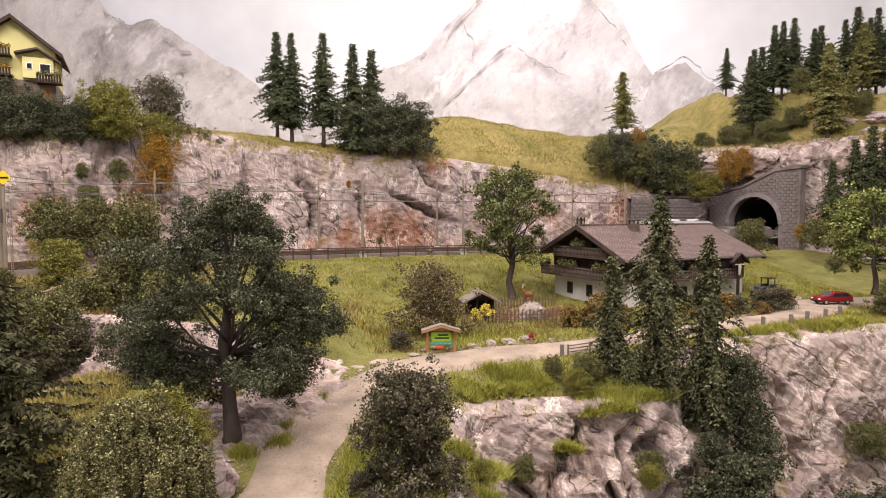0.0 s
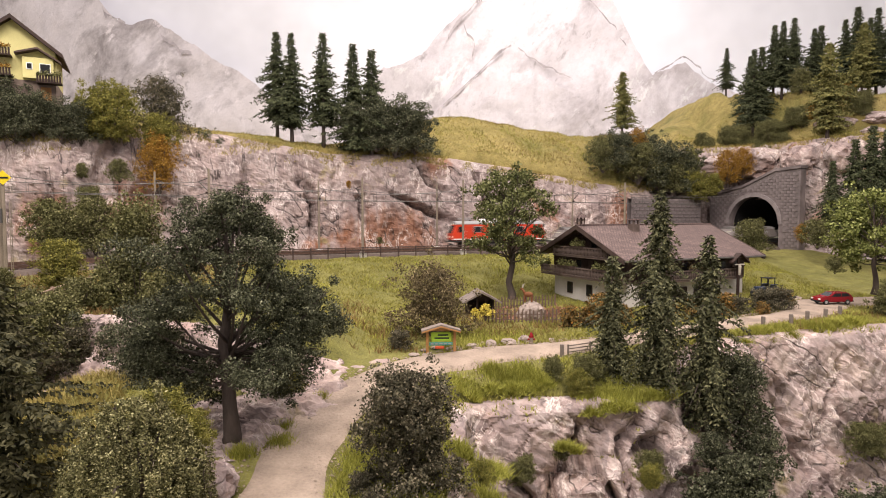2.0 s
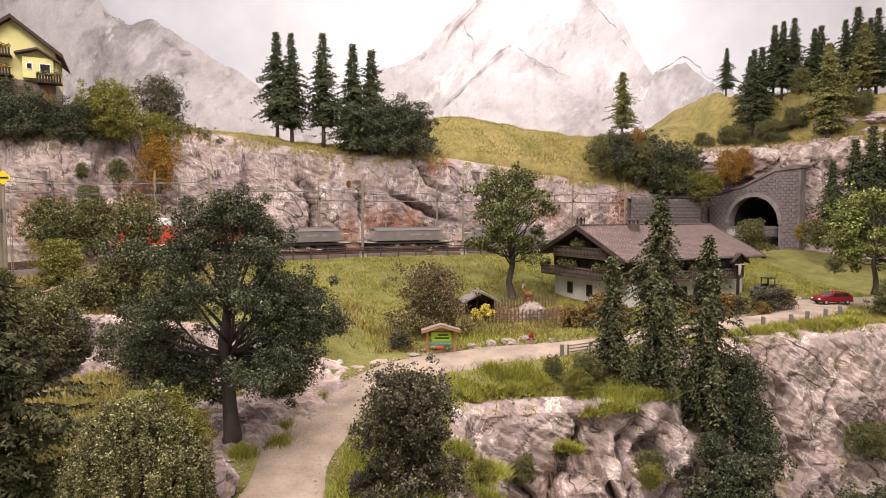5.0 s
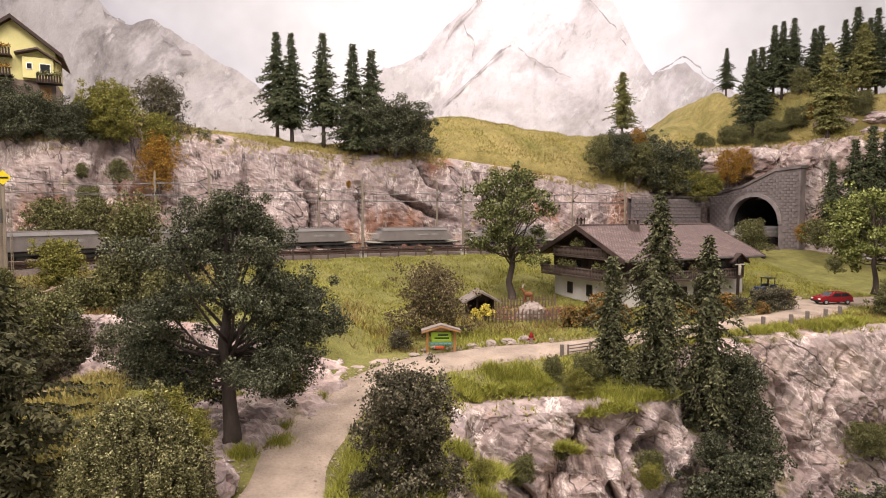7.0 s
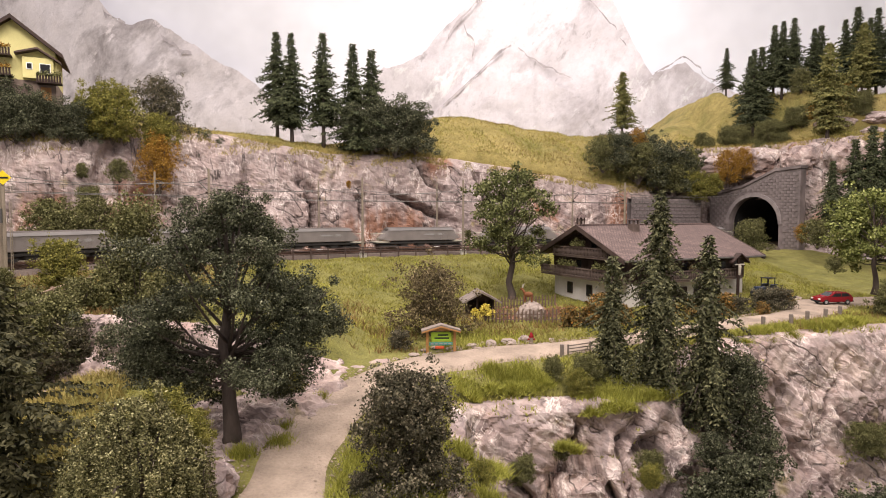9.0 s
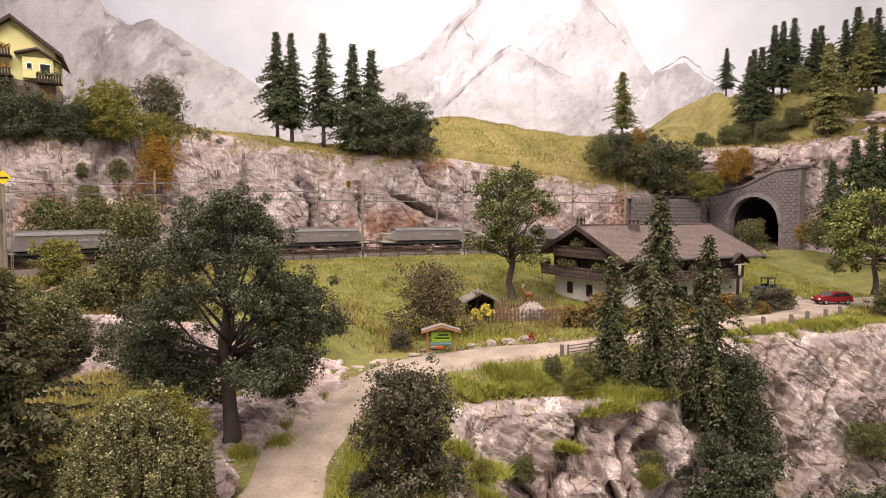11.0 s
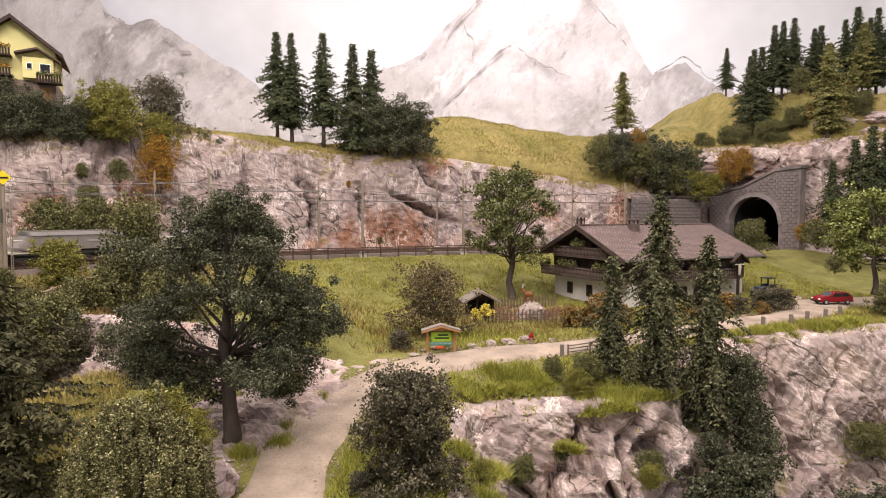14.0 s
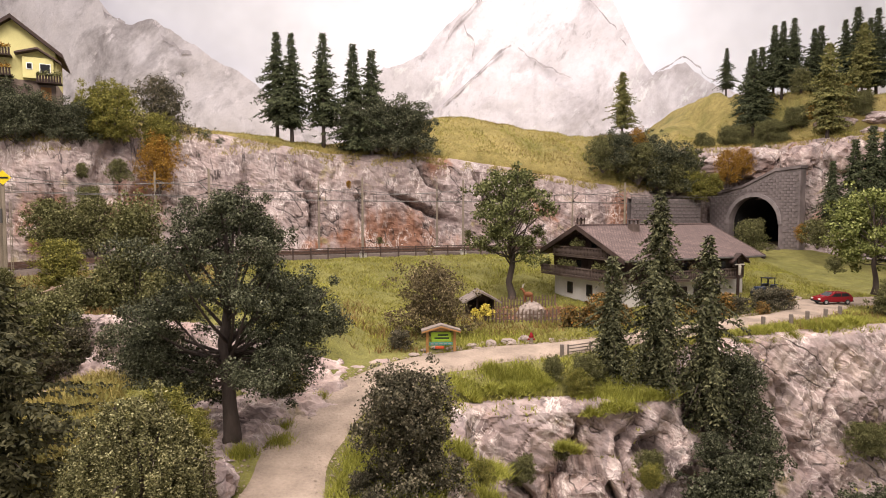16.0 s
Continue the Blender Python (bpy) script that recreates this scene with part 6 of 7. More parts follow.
# ---- small buildings and things ----
M_YELLOW = plain("yellow_plaster", (0.64, 0.58, 0.26), 0.85, vary=0.08, scale=0.5)
M_BASE = plain("brown_base_stone", (0.20, 0.15, 0.125), 0.9, vary=0.25, scale=0.8)
M_BROWNROOF = plain("dark_brown_shingle", (0.085, 0.055, 0.048), 0.85, vary=0.2)
M_TAN = plain("tan_timber", (0.40, 0.20, 0.07), 0.6, vary=0.2, scale=1.0)
M_SIGNGREEN = plain("lime_green_sign", (0.36, 0.56, 0.05), 0.5, vary=0.04)
M_SIGNTEAL = plain("teal_sign", (0.06, 0.26, 0.20), 0.5, vary=0.05)
M_SIGNRED = plain("orange_red_sign", (0.62, 0.10, 0.04), 0.5, vary=0.05)
M_INK = plain("dark_print", (0.03, 0.05, 0.02), 0.6)
M_CARRED = plain("red_car_paint", (0.25, 0.014, 0.02), 0.25, vary=0.05, relief=0.0)
M_TYRE = plain("black_rubber", (0.02, 0.02, 0.02), 0.8)
M_BLUE = plain("dark_blue_paint", (0.022, 0.034, 0.065), 0.35, vary=0.1)
M_BOULDER = plain("pale_boulder", (0.36, 0.29, 0.25), 0.9, vary=0.3, scale=0.6, grain=4, relief=0.15)
M_FUR = plain("red_brown_fur", (0.22, 0.085, 0.035), 0.8, vary=0.2)
M_HORN = plain("pale_horn", (0.5, 0.45, 0.38), 0.6)
M_SIGNAL = plain("signal_yellow", (0.80, 0.60, 0.02), 0.5, vary=0.04)
M_OLDWOOD = plain("grey_roof_shingle", (0.22, 0.18, 0.155), 0.85, vary=0.25, scale=1.5)


def yellow_house():
    th = thing("guest_house", mp(-49.5, 82, 27.9, 0, 0, 26, 0.76), "yellow plastered alpine house with dark wooden balconies and roof", "house")
    # local: gable faces the valley (-y); x to the left of the near corner
    W, L, EV, RD = 12.0, 12.0, 4.6, 9.4
    bm = bmesh.new()
    box(bm, -W, 0, 0, L, -6, -0.2, 0.03)
    part("base_wall", bm, M_BASE, th, "brown stone basement wall")
    bm = bmesh.new()
    prism(bm, [(-W, -0.2), (0, -0.2), (0, EV), (-W / 2, RD), (-W, EV)], "y", 0, L)
    part("wall", bm, M_YELLOW, th)
    sl = (RD - EV) / (W / 2)
    for side in (-1, 1):
        x_e = 1.2 if side > 0 else -W - 1.2
        z_e = EV - sl * 1.2 + 0.15
        bm = bmesh.new()
        prism(bm, [(x_e, z_e), (-W / 2, RD + 0.15), (-W / 2, RD + 0.5), (x_e, z_e + 0.35)], "y", -1.5, L + 1.0)
        r = part("roof", bm, M_BROWNROOF, th)
        bm = bmesh.new()
        prism(bm, [(x_e, z_e - 0.25), (-W / 2, RD - 0.1), (-W / 2, RD + 0.55), (x_e, z_e + 0.4)], "y", -1.62, -1.5)
        part("bargeboard", bm, M_WOOD, r)
    # porch roof and oriel
    bm = bmesh.new()
    box(bm, -4.6, -0.2, -1.0, 0.05, 0.0, 3.4, 0.03)
    part("bay", bm, M_YELLOW, th)
    bm = bmesh.new()
    prism(bm, [(-5.6, 3.7), (-2.4, 4.7), (0.9, 2.6), (0.9, 2.9), (-2.4, 5.0), (-5.6, 4.0)], "y", -1.7, 0.1)
    part("bay_roof", bm, M_BROWNROOF, th)
    for x, z, w, h in ((-3.6, 1.4, 0.9, 1.1), (-1.4, 0.9, 1.6, 1.6)):
        bm = bmesh.new()
        box(bm, x - w / 2, x + w / 2, -1.1, -0.95, z, z + h, 0.03)
        f = part("window", bm, M_WHITE, th)
        bm = bmesh.new()
        box(bm, x - w / 2 + 0.12, x + w / 2 - 0.12, -1.13, -1.08, z + 0.12, z + h - 0.12)
        part("pane", bm, M_GLASS, f)
    rng = np.random.default_rng(9)
    for x0, x1, z in ((-2.6, 1.0, -0.6), (-10.8, -6.0, 0.2), (-10.8, -6.0, 3.4)):
        bm = bmesh.new()
        box(bm, x0, x1, -2.2, 0.0, z - 0.2, z)
        b = part("balcony", bm, M_WOOD, th, "dark wooden balcony with flowers")
        for k in range(int((x1 - x0) / 0.4)):
            bm = bmesh.new()
            box(bm, x0 + k * 0.4 + 0.04, x0 + k * 0.4 + 0.36, -2.25, -2.18, z, z + 1.0)
            part("board", bm, M_WOOD, b)
        n = 400
        C = np.stack([rng.uniform(x0, x1, n), -2.25 + rng.normal(size=n) * 0.2, z + 1.0 + np.abs(rng.normal(size=n)) * 0.3], 1)
        V, F = leaf_quads(C, 0.15, rng)
        mesh_part("blossom", V, F, G_OLIVE if x0 > -5 else G_RUST, b)
    bm = bmesh.new()
    box(bm, -2.2, -0.7, -0.06, 0.02, -3.4, -1.2)
    part("door", bm, M_TAN, th, "reddish wooden cellar door")
    return th


yellow_house()


def notice_board():
    x, y = -0.15, 45.2
    th = thing("notice_board", mp(x, y, ground_at(x, y), 0, 0, 4, 0.94), "roofed wooden notice board with green and teal panels", "sign")
    for u in (-1.05, 1.05):
        bm = bmesh.new()
        box(bm, u - 0.1, u + 0.1, -0.1, 0.1, -0.4, 1.95, 0.02)
        part("post", bm, M_TAN, th)
    for side in (-1, 1):
        bm = bmesh.new()
        prism(bm, [(0, 2.15), (side * 1.5, 1.72), (side * 1.5, 1.82), (0, 2.27)], "y", -0.45, 0.45)
        part("roof", bm, M_OLDWOOD, th, "grey shingled little roof")
        bm = bmesh.new()
        prism(bm, [(0, 2.05), (side * 1.48, 1.62), (side * 1.48, 1.72), (0, 2.15)], "y", -0.5, -0.44)
        part("bargeboard", bm, M_TAN, th)
    bm = bmesh.new()
    box(bm, -0.95, 0.95, -0.05, 0.05, 1.72, 1.9)
    part("crossbeam", bm, M_TAN, th)
    bm = bmesh.new()
    box(bm, -0.78, 0.78, -0.09, -0.02, 0.92, 1.62, 0.06)
    g = part("panel", bm, M_SIGNGREEN, th, "lime green panel with dark writing")
    for z, x0, x1 in ((1.34, -0.25, 0.55), (1.1, -0.5, 0.6)):
        bm = bmesh.new()
        box(bm, x0, x1, -0.1, -0.085, z, z + 0.13)
        part("writing_bar", bm, M_INK, g)
    bm = bmesh.new()
    box(bm, -0.9, 0.9, -0.08, -0.02, 0.6, 0.84, 0.02)
    t = part("panel", bm, M_SIGNTEAL, th, "teal strip panel")
    for k in range(5):
        bm = bmesh.new()
        box(bm, -0.8 + k * 0.34, -0.56 + k * 0.34, -0.095, -0.075, 0.68, 0.77)
        part("writing_bar", bm, M_LGREY, t)
    bm = bmesh.new()
    box(bm, -0.45, 0.25, -0.08, -0.02, 0.34, 0.54, 0.02)
    part("panel", bm, M_SIGNRED, th, "small orange red panel")


notice_board()


def hut():
    x, y = 3.6, 62
    th = thing("garden_hut", mp(x, y, ground_at(x, y) - 0.05, 0, 0, 6), "small dark timber animal hut with a pale shingle roof", "hut")
    for n_, a in (("back_wall", (-1.3, 1.3, 1.0, 1.12, 0, 1.7)), ("side_wall", (-1.3, -1.18, -1.0, 1.0, 0, 1.5)), ("side_wall", (1.18, 1.3, -1.0, 1.0, 0, 1.5))):
        part(n_, box_bm(*a), M_WOOD, th)
    for u in (-1.2, -0.4, 0.5, 1.2):
        part("post", box_bm(u - 0.09, u + 0.09, -1.1, -0.95, 0, 1.75), M_WOOD, th)
    for side in (-1, 1):
        bm = bmesh.new()
        prism(bm, [(0, 2.35), (side * 1.9, 1.35), (side * 1.9, 1.5), (0, 2.55)], "y", -1.7, 1.5)
        part("roof", bm, M_OLDWOOD, th)
    bm = bmesh.new()
    prism(bm, [(-1.3, 1.6), (1.3, 1.6), (0, 2.3)], "y", -1.0, -0.9)
    part("gable", bm, M_WOOD, th)


hut()


def boulder(x, y, w, h, seed, label="pale boulder in the grass", mat_=None, z=None):
    bm = bmesh.new()
    bmesh.ops.create_icosphere(bm, subdivisions=4, radius=1)
    P = np.array([v.co for v in bm.verts])
    d = 0.22 * facets(P * 4, 0.4, seed) + 0.08 * fbm(P, 2.5, 3, seed)
    for v, q in zip(bm.verts, d):
        v.co = v.co * (1 + q)
        v.co.x *= w / 2
        v.co.y *= w / 2 * 0.85
        v.co.z *= h / 2
    return tagged(part("boulder", bm, mat_ or M_BOULDER, at=mp(x, y, (ground_at(x, y) if z is None else z) + h * 0.25, 0, 0, seed * 30)), label, "boulder")


boulder(8.2, 59, 2.8, 2.3, 2, "large pale boulder in the garden")
boulder(-10.9, 28.2, 3.4, 2.2, 5, "rounded grey boulder beside the road", M_ROCK)
for x, y, w, h, sd in ((3.6, 47.4, 1.0, 0.6, 3), (5.0, 48.0, 1.3, 0.6, 4), (6.4, 48.9, 0.9, 0.7, 6), (2.2, 46.9, 0.9, 0.4, 7), (-9.2, 34.6, 1.2, 0.7, 8), (-8.4, 37.6, 0.9, 0.5, 9), (-13.5, 31.5, 1.5, 1.0, 10), (33.5, 63.5, 1.0, 0.5, 11), (36, 64, 1.2, 0.5, 12)):
    boulder(x, y, w, h, sd, "small pale stone beside the road")
rng = np.random.default_rng(19)
for k in range(20):      # rubble along the upper edge of the road
    i = int(np.argmin(np.hypot(PATH[:, 0] - (-1.5 + k * 0.62), PATH[:, 1] - (43.5 + k * 0.2))))
    t = PATH[i + 1] - PATH[i]
    t = t / np.linalg.norm(t)
    off = rng.uniform(1.7, 3.4)
    boulder(float(PATH[i, 0] - t[1] * off), float(PATH[i, 1] + t[0] * off), float(rng.uniform(0.2, 0.9)), float(rng.uniform(0.12, 0.36)), 40 + k, "broken pinkish stone at the road edge")


for x, y, w, h, sd in ((46, 122.5, 9, 5, 21), (52, 121.5, 10, 5, 22), (57.5, 117, 9, 6, 23), (62.5, 110, 7, 6, 24), (66.5, 104, 8, 6, 25), (71, 102, 9, 5, 26), (58, 119.5, 5, 2, 27), (63, 114.5, 6, 2.2, 28), (68, 110.5, 6, 2.5, 29), (75, 109, 7, 2.5, 30), (72, 107, 5, 2, 31), (54, 126, 3, 1.5, 32)):
    boulder(x, y, w, h, sd, "pale grey rock outcrop above the tunnel", M_ROCK, hill_at(x, y) - 1.2)


def chamois():
    z = ground_at(8.2, 59) + 1.42
    th = thing("mountain_goat", mp(8.0, 59, z + 0.25, 0, 0, 150, 0.85), "reddish brown goat figure standing on the boulder", "animal")
    bm = bmesh.new()
    bmesh.ops.create_uvsphere(bm, u_segments=12, v_segments=8, radius=0.3, matrix=Matrix.Diagonal((1.9, 0.85, 1, 1)))
    bmesh.ops.translate(bm, vec=(0, 0, 0.85), verts=bm.verts)
    tube(bm, [(0.4, 0, 0.95), (0.62, 0, 1.25), (0.72, 0, 1.4)], [0.19, 0.13, 0.12], 8)
    part("body", bm, M_FUR, th, smooth=True)
    bm = bmesh.new()
    tube(bm, [(0.66, 0, 1.5), (0.85, 0, 1.42), (1.02, 0, 1.32)], [0.12, 0.11, 0.06], 8)
    part("head", bm, M_FUR, th, smooth=True)
    for sx in (-0.4, 0.4):
        for sy in (-0.13, 0.13):
            bm = bmesh.new()
            cyl(bm, (sx, sy, 0), (sx, sy, 0.75), 0.05, 0.08, 6)
            part("leg", bm, M_FUR, th)
    for sy in (-0.08, 0.08):
        bm = bmesh.new()
        tube(bm, [(0.68, sy, 1.55), (0.62, sy * 1.5, 1.85), (0.48, sy * 1.8, 2.0)], [0.06, 0.045, 0.02], 6)
        part("horn", bm, M_HORN, th)


chamois()


M_PICKET = plain("brown_picket_wood", (0.15, 0.10, 0.078), 0.85, vary=0.35, scale=0.9, grain=10)


def picket_fence(pts, label):
    th = thing("picket_fence", mp(0, 0, 0), label, "fence", "garden fences")
    line, _ = catmull(pts, 0.34)
    first = None
    for i, p in enumerate(line):
        z = ground_at(p[0], p[1])
        at = mp(p[0], p[1], z, 0, 0, i * 17 % 7 - 3, 1.1 + 0.25 * ((i * 37) % 10) / 10)
        if first is None:
            bm = bmesh.new()
            box(bm, -0.055, 0.055, -0.03, 0.03, -0.2, 1.05, 0.012)
            first = part("picket", bm, M_PICKET, th, at=at)
        else:
            again(first, at)
    for a, b in zip(line[::4], line[4::4]):
        for h in (0.35, 0.85):
            bm = bmesh.new()
            cyl(bm, (a[0], a[1] + 0.06, ground_at(a[0], a[1]) + h), (b[0], b[1] + 0.06, ground_at(b[0], b[1]) + h), 0.035, n=5)
            part("rail", bm, M_PICKET, th)


picket_fence([(4.2, 57.6), (8.0, 56.8), (11.5, 56.4), (15.0, 55.8)], "weathered grey brown picket fence round the garden")
picket_fence([(4.8, 64.5), (8, 65.5), (12, 66)], "weathered brown picket fence behind the garden")


def car(x, y, rz):
    z = ground_at(x, y) + 0.22
    th = thing("car", mp(x, y, z, 0, 0, rz, 0.82), "dark red hatchback car parked on the gravel road", "car")
    bm = bmesh.new()
    prism(bm, [(-2.0, 0.3), (2.0, 0.3), (2.05, 0.55), (1.95, 0.82), (0.95, 0.92), (0.3, 1.38), (-1.35, 1.4), (-1.95, 0.95), (-2.05, 0.6)], "y", -0.82, 0.82)
    bmesh.ops.bevel(bm, geom=list(bm.edges), offset=0.09, segments=2, affect="EDGES")
    body = part("body", bm, M_CARRED, th)
    for y_ in (-0.815, 0.815):
        for o in ([(0.75, 0.92), (0.22, 1.3), (-0.45, 1.31), (-0.45, 0.92)], [(-0.52, 0.92), (-0.52, 1.31), (-1.25, 1.32), (-1.65, 0.95)]):
            bm = bmesh.new()
            prism(bm, o, "y", y_ - 0.015, y_ + 0.015)
            part("side_window", bm, M_GLASS, body)
        for x_ in (-1.3, 1.3):
            bm = bmesh.new()
            cyl(bm, (0, -0.09, 0), (0, 0.09, 0), 0.3, n=18)
            w = part("wheel", bm, M_TYRE, th, at=mp(x_, y_ * 0.93, 0.3))
            bm = bmesh.new()
            cyl(bm, (0, -0.1, 0), (0, 0.1, 0), 0.17, n=12)
            part("rim", bm, M_LGREY, w)
    bm = bmesh.new()
    q = [bm.verts.new(v) for v in ((0.93, -0.66, 0.96), (0.93, 0.66, 0.96), (0.36, 0.6, 1.35), (0.36, -0.6, 1.35))]
    f = bm.faces.new(q)
    e = bmesh.ops.extrude_face_region(bm, geom=[f])
    bmesh.ops.translate(bm, vec=(0.03, 0, 0.03), verts=[v for v in e["geom"] if isinstance(v, bmesh.types.BMVert)])
    part("windscreen", bm, M_GLASS, body)
    for y_ in (-0.6, 0.6):
        part("headlight", box_bm(1.98, 2.07, y_ - 0.15, y_ + 0.15, 0.58, 0.72), M_WHITE, body)
        part("tail_light", box_bm(-2.05, -1.97, y_ - 0.12, y_ + 0.12, 0.6, 0.8), M_SIGNRED, body)
    for x_ in (-2.06, 2.0):
        part("bumper", box_bm(x_, x_ + 0.08, -0.78, 0.78, 0.32, 0.48), M_TYRE, body)


car(37.0, 59.8, 185)


def tractor(x, y, rz):
    th = thing("tractor", mp(x, y, ground_at(x, y) + 0.1, 0, 0, rz, 0.85), "small dark blue tractor parked by the farmhouse", "tractor")
    bm = bmesh.new()
    box(bm, 0.1, 1.7, -0.4, 0.4, 0.7, 1.35, 0.1)
    part("bonnet", bm, M_BLUE, th)
    part("seat", box_bm(-0.7, -0.2, -0.3, 0.3, 0.9, 1.2), M_TYRE, th)
    for y_ in (-0.6, 0.6):
        for x_, r in ((-0.6, 0.75), (1.3, 0.45)):
            bm = bmesh.new()
            cyl(bm, (x_, y_ - 0.16, r), (x_, y_ + 0.16, r), r, n=18)
            w = part("wheel", bm, M_TYRE, th)
            bm = bmesh.new()
            cyl(bm, (x_, y_ - 0.17, r), (x_, y_ + 0.17, r), r * 0.5, n=12)
            part("rim", bm, M_SIGNAL, w)
        part("mudguard", box_bm(-1.2, 0.0, y_ - 0.18, y_ + 0.18, 1.5, 1.58), M_BLUE, th)
    for x_ in (-1.0, 0.1):
        for y_ in (-0.5, 0.5):
            part("cab_post", box_bm(x_ - 0.04, x_ + 0.04, y_ - 0.04, y_ + 0.04, 1.2, 2.3), M_TYRE, th)
    part("cab_roof", box_bm(-1.1, 0.2, -0.6, 0.6, 2.3, 2.4), M_TYRE, th)
    bm = bmesh.new()
    cyl(bm, (1.0, 0.2, 1.3), (1.0, 0.2, 2.0), 0.05, n=6)
    part("exhaust", bm, M_TYRE, th)


tractor(33.6, 65.6, 205)


def wayside_cross():
    th = thing("wayside_cross", mp(31.0, 66.2, ground_at(31.0, 66.2), 0, 0, 20, 0.9), "dark timber wayside cross with a little roof and white figure", "wayside cross")
    part("post", box_bm(-0.15, 0.15, -0.1, 0.1, -0.3, 4.6), M_WOOD, th)
    part("crossbar", box_bm(-0.9, 0.9, -0.08, 0.08, 3.6, 3.85), M_WOOD, th)
    for side in (-1, 1):
        bm = bmesh.new()
        prism(bm, [(0, 5.0), (side * 1.3, 4.0), (side * 1.3, 4.15), (0, 5.2)], "y", -0.5, 0.3)
        part("roof", bm, M_WOOD, th)
    bm = bmesh.new()
    tube(bm, [(0, -0.2, 2.6), (0, -0.22, 3.2), (0, -0.22, 3.6), (0, -0.22, 3.85)], [0.1, 0.16, 0.2, 0.12], 8)
    cyl(bm, (-0.7, -0.2, 3.85), (0.7, -0.2, 3.85), 0.07, n=6)
    part("white_statue", bm, M_HORN, th)


wayside_cross()


def marker_posts():
    for x, y in ((8.4, 44.2), (25.0, 49.0), (27.5, 49.6), (29.6, 51.0), (31.8, 52.2), (34, 53.8)):
        bm = bmesh.new()
        box(bm, -0.13, 0.13, -0.13, 0.13, -0.3, 0.9, 0.04)
        tagged(part("marker_post", bm, M_OLDWOOD, at=mp(x, y, ground_at(x, y))), "short grey wooden marker post at the road edge", "post", "road marker posts")


marker_posts()
rail_fence([(x, y, ground_at(x, y)) for x, y in ((8.9, 44.5), (10.6, 45.1), (12.3, 45.7))], "low grey wooden railing beside the gravel road", 0.8, "roadside railing", 0.06, M_OLDWOOD)


def hydrant(x, y):
    th = thing("hydrant", mp(x, y, ground_at(x, y)), "small grey hydrant with a red cap at the road edge", "hydrant")
    bm = bmesh.new()
    cyl(bm, (0, 0, -0.1), (0, 0, 0.62), 0.17, 0.14, 12)
    cyl(bm, (0, 0, 0.0), (0, 0, 0.1), 0.24, 0.24, 12)
    part("body", bm, M_POST, th)
    bm = bmesh.new()
    cyl(bm, (0, 0, 0.6), (0, 0, 0.72), 0.2, 0.2, 12)
    cyl(bm, (0, 0, 0.72), (0, 0, 0.98), 0.17, 0.06, 12)
    part("cap", bm, M_CARRED, th, "red domed cap")
    for d in (-1, 1):
        bm = bmesh.new()
        cyl(bm, (0, 0, 0.45), (d * 0.28, 0, 0.45), 0.08, n=8)
        part("nozzle", bm, M_CARRED, th)


hydrant(6.7, 47.6)


def signal():
    p = (-37.0, 53.4)
    th = thing("railway_signal", mp(p[0], p[1], 5.0, 0, 0, 20), "trackside mast with a yellow diamond board and ladder", "signal")
    bm = bmesh.new()
    cyl(bm, (0, 0, 0), (0, 0, 9.4), 0.16, 0.12, 8)
    part("pole", bm, M_POST, th)
    bm = bmesh.new()
    cyl(bm, (0.05, -0.2, 9.0), (0.05, -0.14, 9.0), 0.62, n=4)
    b = part("board", bm, M_SIGNAL, th, "yellow diamond board")
    part("board_bar", box_bm(-0.35, 0.45, -0.24, -0.2, 8.93, 9.07), M_TYRE, b)
    for y_ in (-0.25, 0.25):
        part("ladder_rail", box_bm(0.45, 0.5, y_ - 0.03, y_ + 0.03, 0, 7), M_POST, th)
    for k in range(16):
        part("rung", box_bm(0.46, 0.49, -0.25, 0.25, 0.3 + k * 0.42, 0.35 + k * 0.42), M_POST, th)
    part("relay_box", box_bm(-0.6, -0.1, -0.3, 0.3, 5.2, 6.4), M_UNDER2, th)


M_UNDER2 = plain("dark_grey_box", (0.08, 0.075, 0.07), 0.7)
signal()


# ---- the train ----
M_RED = plain("red_loco_paint", (0.62, 0.055, 0.022), 0.4, vary=0.08, scale=0.3, grain=3, relief=0.003)


M_UNDER = plain("dark_underframe", (0.035, 0.032, 0.03), 0.7, vary=0.3)
M_WAGON = plain("grey_wagon_paint", (0.225, 0.198, 0.185), 0.6, vary=0.14, scale=0.3, grain=2.5, relief=0.01)
M_WROOF = plain("dusty_wagon_roof", (0.165, 0.152, 0.145), 0.8, vary=0.2, scale=0.4)
M_CREAM = plain("pale_wagon_end", (0.50, 0.47, 0.38), 0.6, vary=0.15)
m_, nt_, b_ = nodes_of("headlamp_glass", 0.2)
b_.inputs["Base Color"].default_value = (1, 0.95, 0.8, 1)
b_.inputs["Emission Color"].default_value = (1, 0.92, 0.7, 1)
b_.inputs["Emission Strength"].default_value = 0.25
M_LAMP = m_


